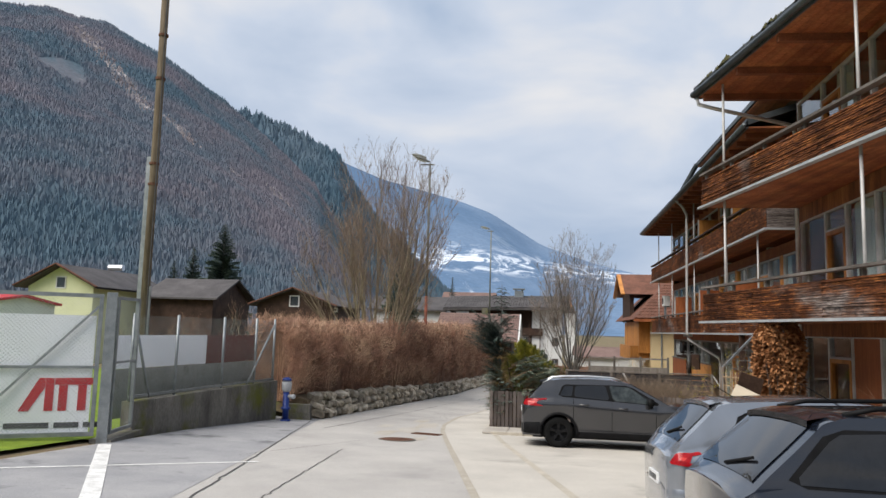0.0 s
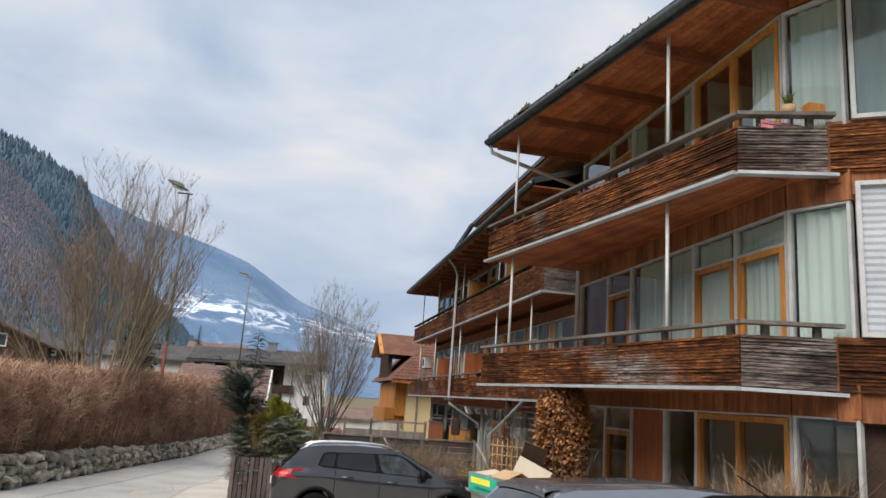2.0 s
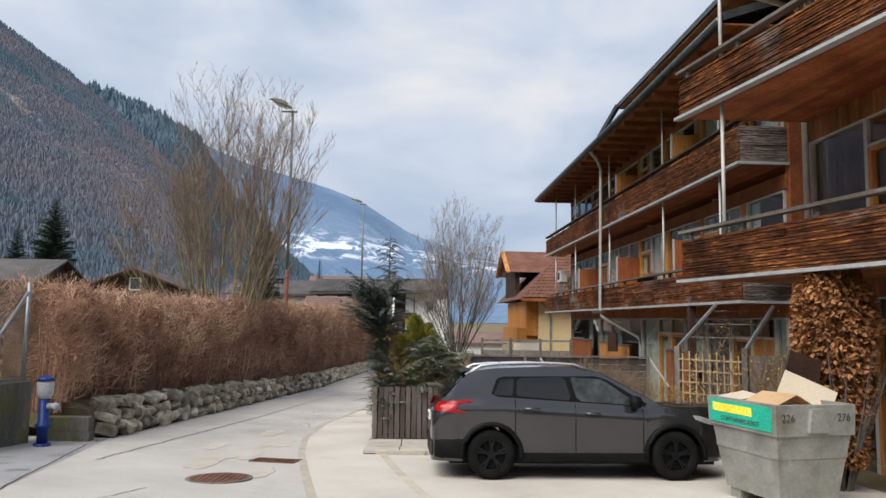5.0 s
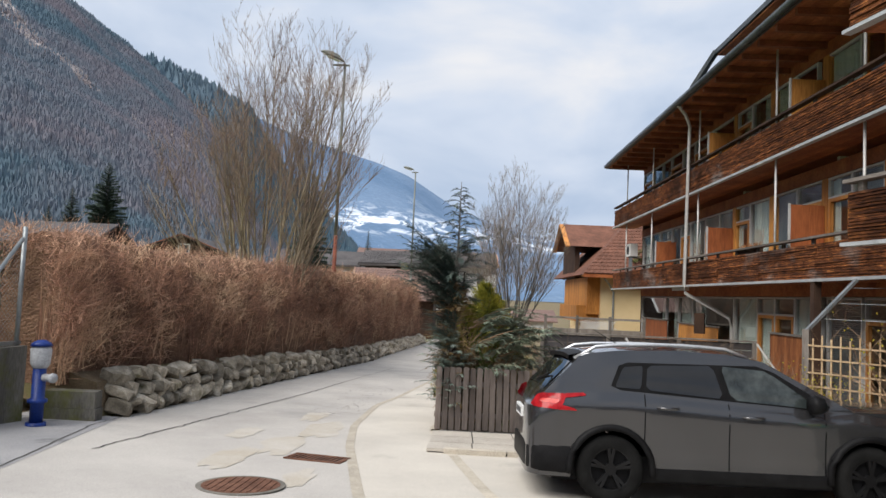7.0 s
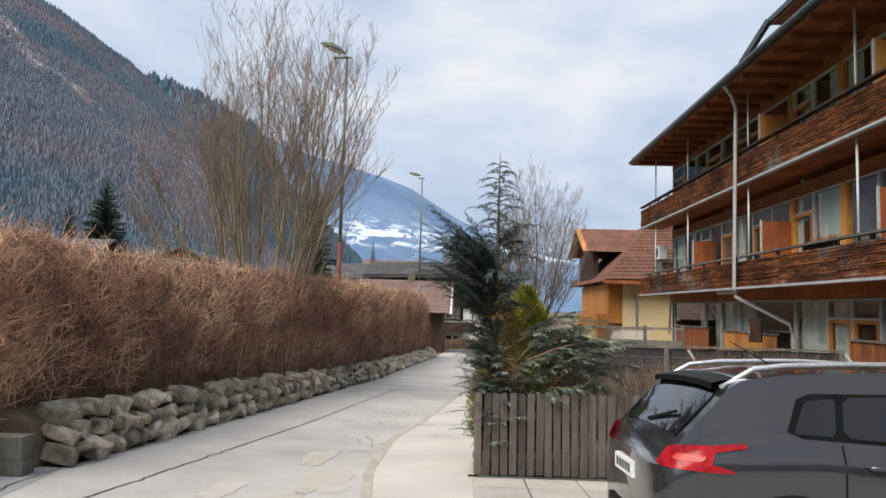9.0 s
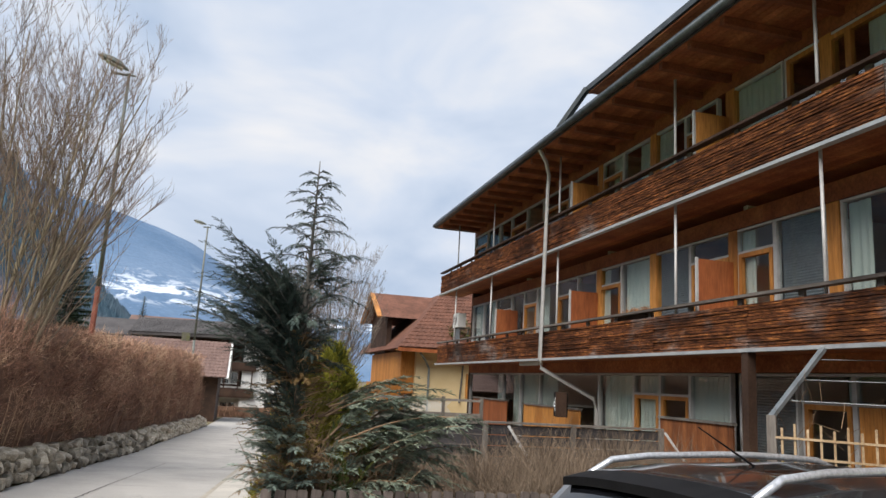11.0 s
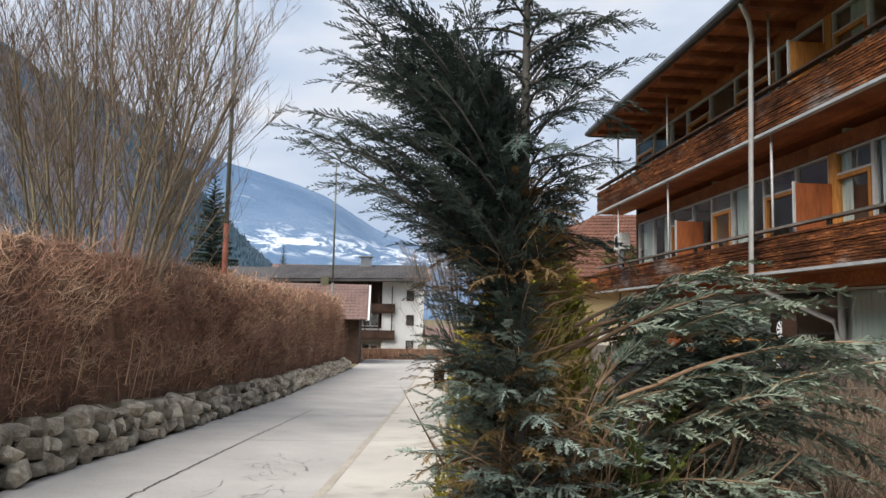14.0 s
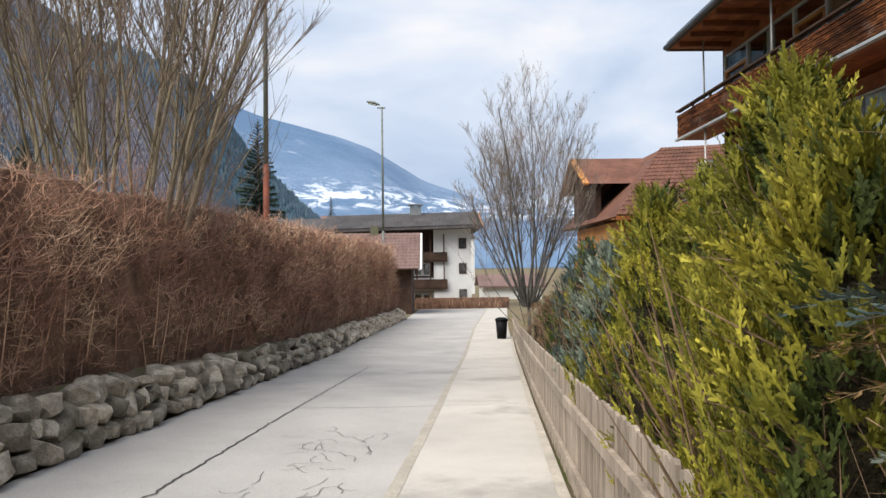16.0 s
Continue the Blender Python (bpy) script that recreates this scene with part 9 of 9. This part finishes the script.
def gable_house(label, x0, x1, y0, y1, base, eave, ridge, wall_mat, roof_mat, over=0.9, along="x"):
    t = thing("house", label, "house")
    part("wall", MB().box(x0, y0, base, x1, y1, eave), wall_mat, t)
    if along == "x":
        ym = (y0 + y1) / 2
        v = [(x0 - over, y0 - over, eave), (x1 + over, y0 - over, eave), (x1 + over, ym, ridge), (x0 - over, ym, ridge), (x0 - over, y1 + over, eave), (x1 + over, y1 + over, eave)]
        part("gable_wall", MB().prism([(y0, eave), (y1, eave), (ym, ridge - 0.2)], x0, x1, Matrix(((0, 0, 1, 0), (1, 0, 0, 0), (0, 1, 0, 0), (0, 0, 0, 1)))), wall_mat, t)
    else:
        xm = (x0 + x1) / 2
        v = [(x0 - over, y1 + over, eave), (x0 - over, y0 - over, eave), (xm, y0 - over, ridge), (xm, y1 + over, ridge), (x1 + over, y1 + over, eave), (x1 + over, y0 - over, eave)]
        part("gable_wall", MB().prism([(x0, eave), (x1, eave), (xm, ridge - 0.2)], -y1, -y0, XZ), wall_mat, t)
        part("bargeboard", MB().beam(v[1], v[2], 0.12, 0.35, (0, 1, 0)).beam(v[2], v[5], 0.12, 0.35, (0, 1, 0)), ROOF_BROWN, t)
        house_window(t, frame_at((xm + 0.6, y0 - 0.02, eave - 0.2), (-1, 0)), 1.2, 1.3, WHITE_WALL)
    low = [(x, y, z - 0.2) for x, y, z in v]
    part("roof", MB().add(v + low, [(0, 1, 2, 3), (3, 2, 5, 4), (9, 8, 7, 6), (10, 11, 8, 9), (1, 0, 6, 7), (5, 2, 1, 7, 8, 11)]), roof_mat, t)
    return t


PALE_YELLOW = surface("pale_yellow_plaster", [(0.3, (0.60, 0.62, 0.38)), (0.7, (0.70, 0.71, 0.46))], 0.6, 30, 0.9, bump=0.1, fine_amt=0.08)
h1 = gable_house("pale yellow gabled house with a weathered dark roof", -55.2, -47.6, 70, 84, -4, 5.0, 7.4, PALE_YELLOW, ROOF_DARK, 1.0, "y")
part("solar_tank", MB().tube([(-48.6, 74, 7.4), (-46.9, 74, 7.4)], 0.35, 12), SILVER, h1, "silver solar water tank")
gable_house("low house with a weathered brown roof", -46, -38, 78, 88, -4, 4.4, 6.9, DARK_TIMBER, ROOF_DARK, 0.8, "x")
gable_house("small building with a red roof", -45.5, -43.0, 50, 58, -3, 2.9, 3.5, WHITE_WALL, LOGO_RED, 0.4, "x")
gable_house("dark timber house behind the hedge", -33.5, -24.5, 80, 92, -4, 3.9, 5.9, DARK_TIMBER, ROOF_DARK, 0.8, "y")
gable_house("dark-roofed house behind the hedge", -24, -14.5, 98, 108, -4, 4.2, 6.2, WHITE_WALL, ROOF_DARK, 0.8, "x")
gable_house("house with a snow-edged dark roof", -17, -9.5, 118, 128, -4, 5.2, 8.0, WHITE_WALL, ROOF_PINK, 0.8, "x")
gable_house("distant house at the end of the lane", 5, 13, 120, 130, -5, -2.2, -0.6, WHITE_WALL, ROOF_PINK, 0.7, "x")
tower = thing("church_tower", "far white church tower behind the trees", "tower")
part("shaft", MB().box(3.6, 150, -5, 5.6, 152, 5.5), WHITE_WALL, tower)
part("spire", MB().add([(3.4, 149.8, 5.5), (5.8, 149.8, 5.5), (5.8, 152.2, 5.5), (3.4, 152.2, 5.5), (4.6, 151, 8.5)], [(0, 1, 4), (1, 2, 4), (2, 3, 4), (3, 0, 4), (3, 2, 1, 0)]), ROOF_DARK, tower)
lh = MB()
for i in range(500):
    x = rnd.uniform(-4.5, 5.5)
    a = rnd.uniform(0, 6.28)
    twig(lh, Vector((x, 92.9 + rnd.uniform(-0.3, 0.3), -3.7)), Vector((math.cos(a) * 0.5, math.sin(a) * 0.5, 1)), rnd.uniform(0.8, 1.7), 0.03, 0.4, rnd)
lhh = thing("low_hedge", "low brown clipped hedge before the farmhouse", "hedge")
tagged(part("brushwood", lh, TWIG_BROWN, lhh), "", "", "", "stuff")
part("hedge_shade_core", MB().box(-4.5, 92.6, -3.8, 5.5, 93.2, -2.6), SHADED_CORE, lhh)
bl = thing("billboard", "white roadside sign board on posts", "sign", (-24.9, 80.8, 3.2))
part("board", MB().box(-0.85, -0.05, 0.0, 0.85, 0.05, 0.55), BANNER, bl)
part("text_bar", MB().box(-0.7, -0.06, 0.18, 0.7, -0.052, 0.36), INK, bl, "dark unreadable lettering bar")
part("post", MB().box(-0.6, -0.03, -7.4, -0.5, 0.03, 0.0).box(0.5, -0.03, -7.4, 0.6, 0.03, 0.0), GALV, bl)

bare_tree("bushy bare tree by the sports field", (-31.5, 58.0, gz(-31, 58)), 10, 6.2, 0.8, 0.06, 47, BARK_GREY, TWIG_BROWN, 2, 0.6)
bare_tree("bushy bare tree by the sports field", (-36.5, 60.0, gz(-36, 60)), 9, 5.6, 0.8, 0.06, 48, BARK_GREY, TWIG_BROWN, 2, 0.6)
bare_tree("bushy bare tree by the sports field", (-27.0, 64.0, gz(-27, 64)), 9, 6.4, 0.7, 0.06, 49, BARK_TAN, TWIG_BROWN, 2, 0.6)

# ---- spruces ----
SPRUCE = leaf_material("spruce_needles", (0.022, 0.04, 0.03), (0.045, 0.07, 0.05), (0.08, 0.105, 0.075))


def spruce(label, x, y, h, r, seed, z=None):
    rnd = random.Random(seed)
    z = gz(x, y) if z is None else z
    t = thing("spruce", label, "tree", (x, y, z))
    part("trunk", MB().tube([(0, 0, -0.2), (0, 0, h * 0.97)], [h * 0.016, 0.03], 7), BARK_GREY, t)
    lv = MB()
    n = int(h * 15)
    for i in range(n):
        s = (i / n) ** 0.85
        a = i * 2.4 + rnd.uniform(-0.4, 0.4)
        ln = r * (1 - s) ** 0.85 * rnd.uniform(0.65, 1.12) + 0.15
        p = Vector((0, 0, h * (0.05 + 0.93 * s)))
        d = Vector((math.cos(a), math.sin(a), -0.2 + 0.75 * s))
        side = Vector((-math.sin(a), math.cos(a), 0))
        tip = p + d * ln
        for q in range(9):
            f = 0.1 + 0.9 * q / 8
            c = p.lerp(tip, f) - Vector((0, 0, 0.12 * ln * f * f))
            for sg in (-1, 1):
                out = (d * 0.7 + side * sg * rnd.uniform(0.45, 0.9)).normalized() * ln * rnd.uniform(0.22, 0.36) * (1.25 - 0.6 * f)
                w = d * ln * 0.075
                lv.add([c - w, c + w, c + out - Vector((0, 0, rnd.uniform(0.1, 0.35) * ln * 0.3))], [(0, 1, 2)])
                lv.add([c - w, c + w, c + out * 0.35 - Vector((0, 0, rnd.uniform(0.12, 0.26) * ln))], [(0, 1, 2)])
    tagged(part("crown", lv, SPRUCE, t, "dense dark needles"), "", "", "", "stuff")


spruce("tall dark spruce behind the sports field", -52, 109.4, 22.0, 5.6, 141)
spruce("dark spruce behind the sports field", -58.5, 112, 18.5, 3.4, 142)
spruce("small dark spruce behind the sports field", -61.8, 112, 16.0, 2.8, 143)
spruce("dark spruce beyond the hedge", -15.3, 75, 15.3, 2.9, 144)
spruce("slim young spruce behind the roofs", -15.3, 115, 14.2, 1.5, 145)

# daylight passes the window panes
for ob in scene.objects:
    if ob.name.split(".")[0] == "pane":
        ob.visible_shadow = False
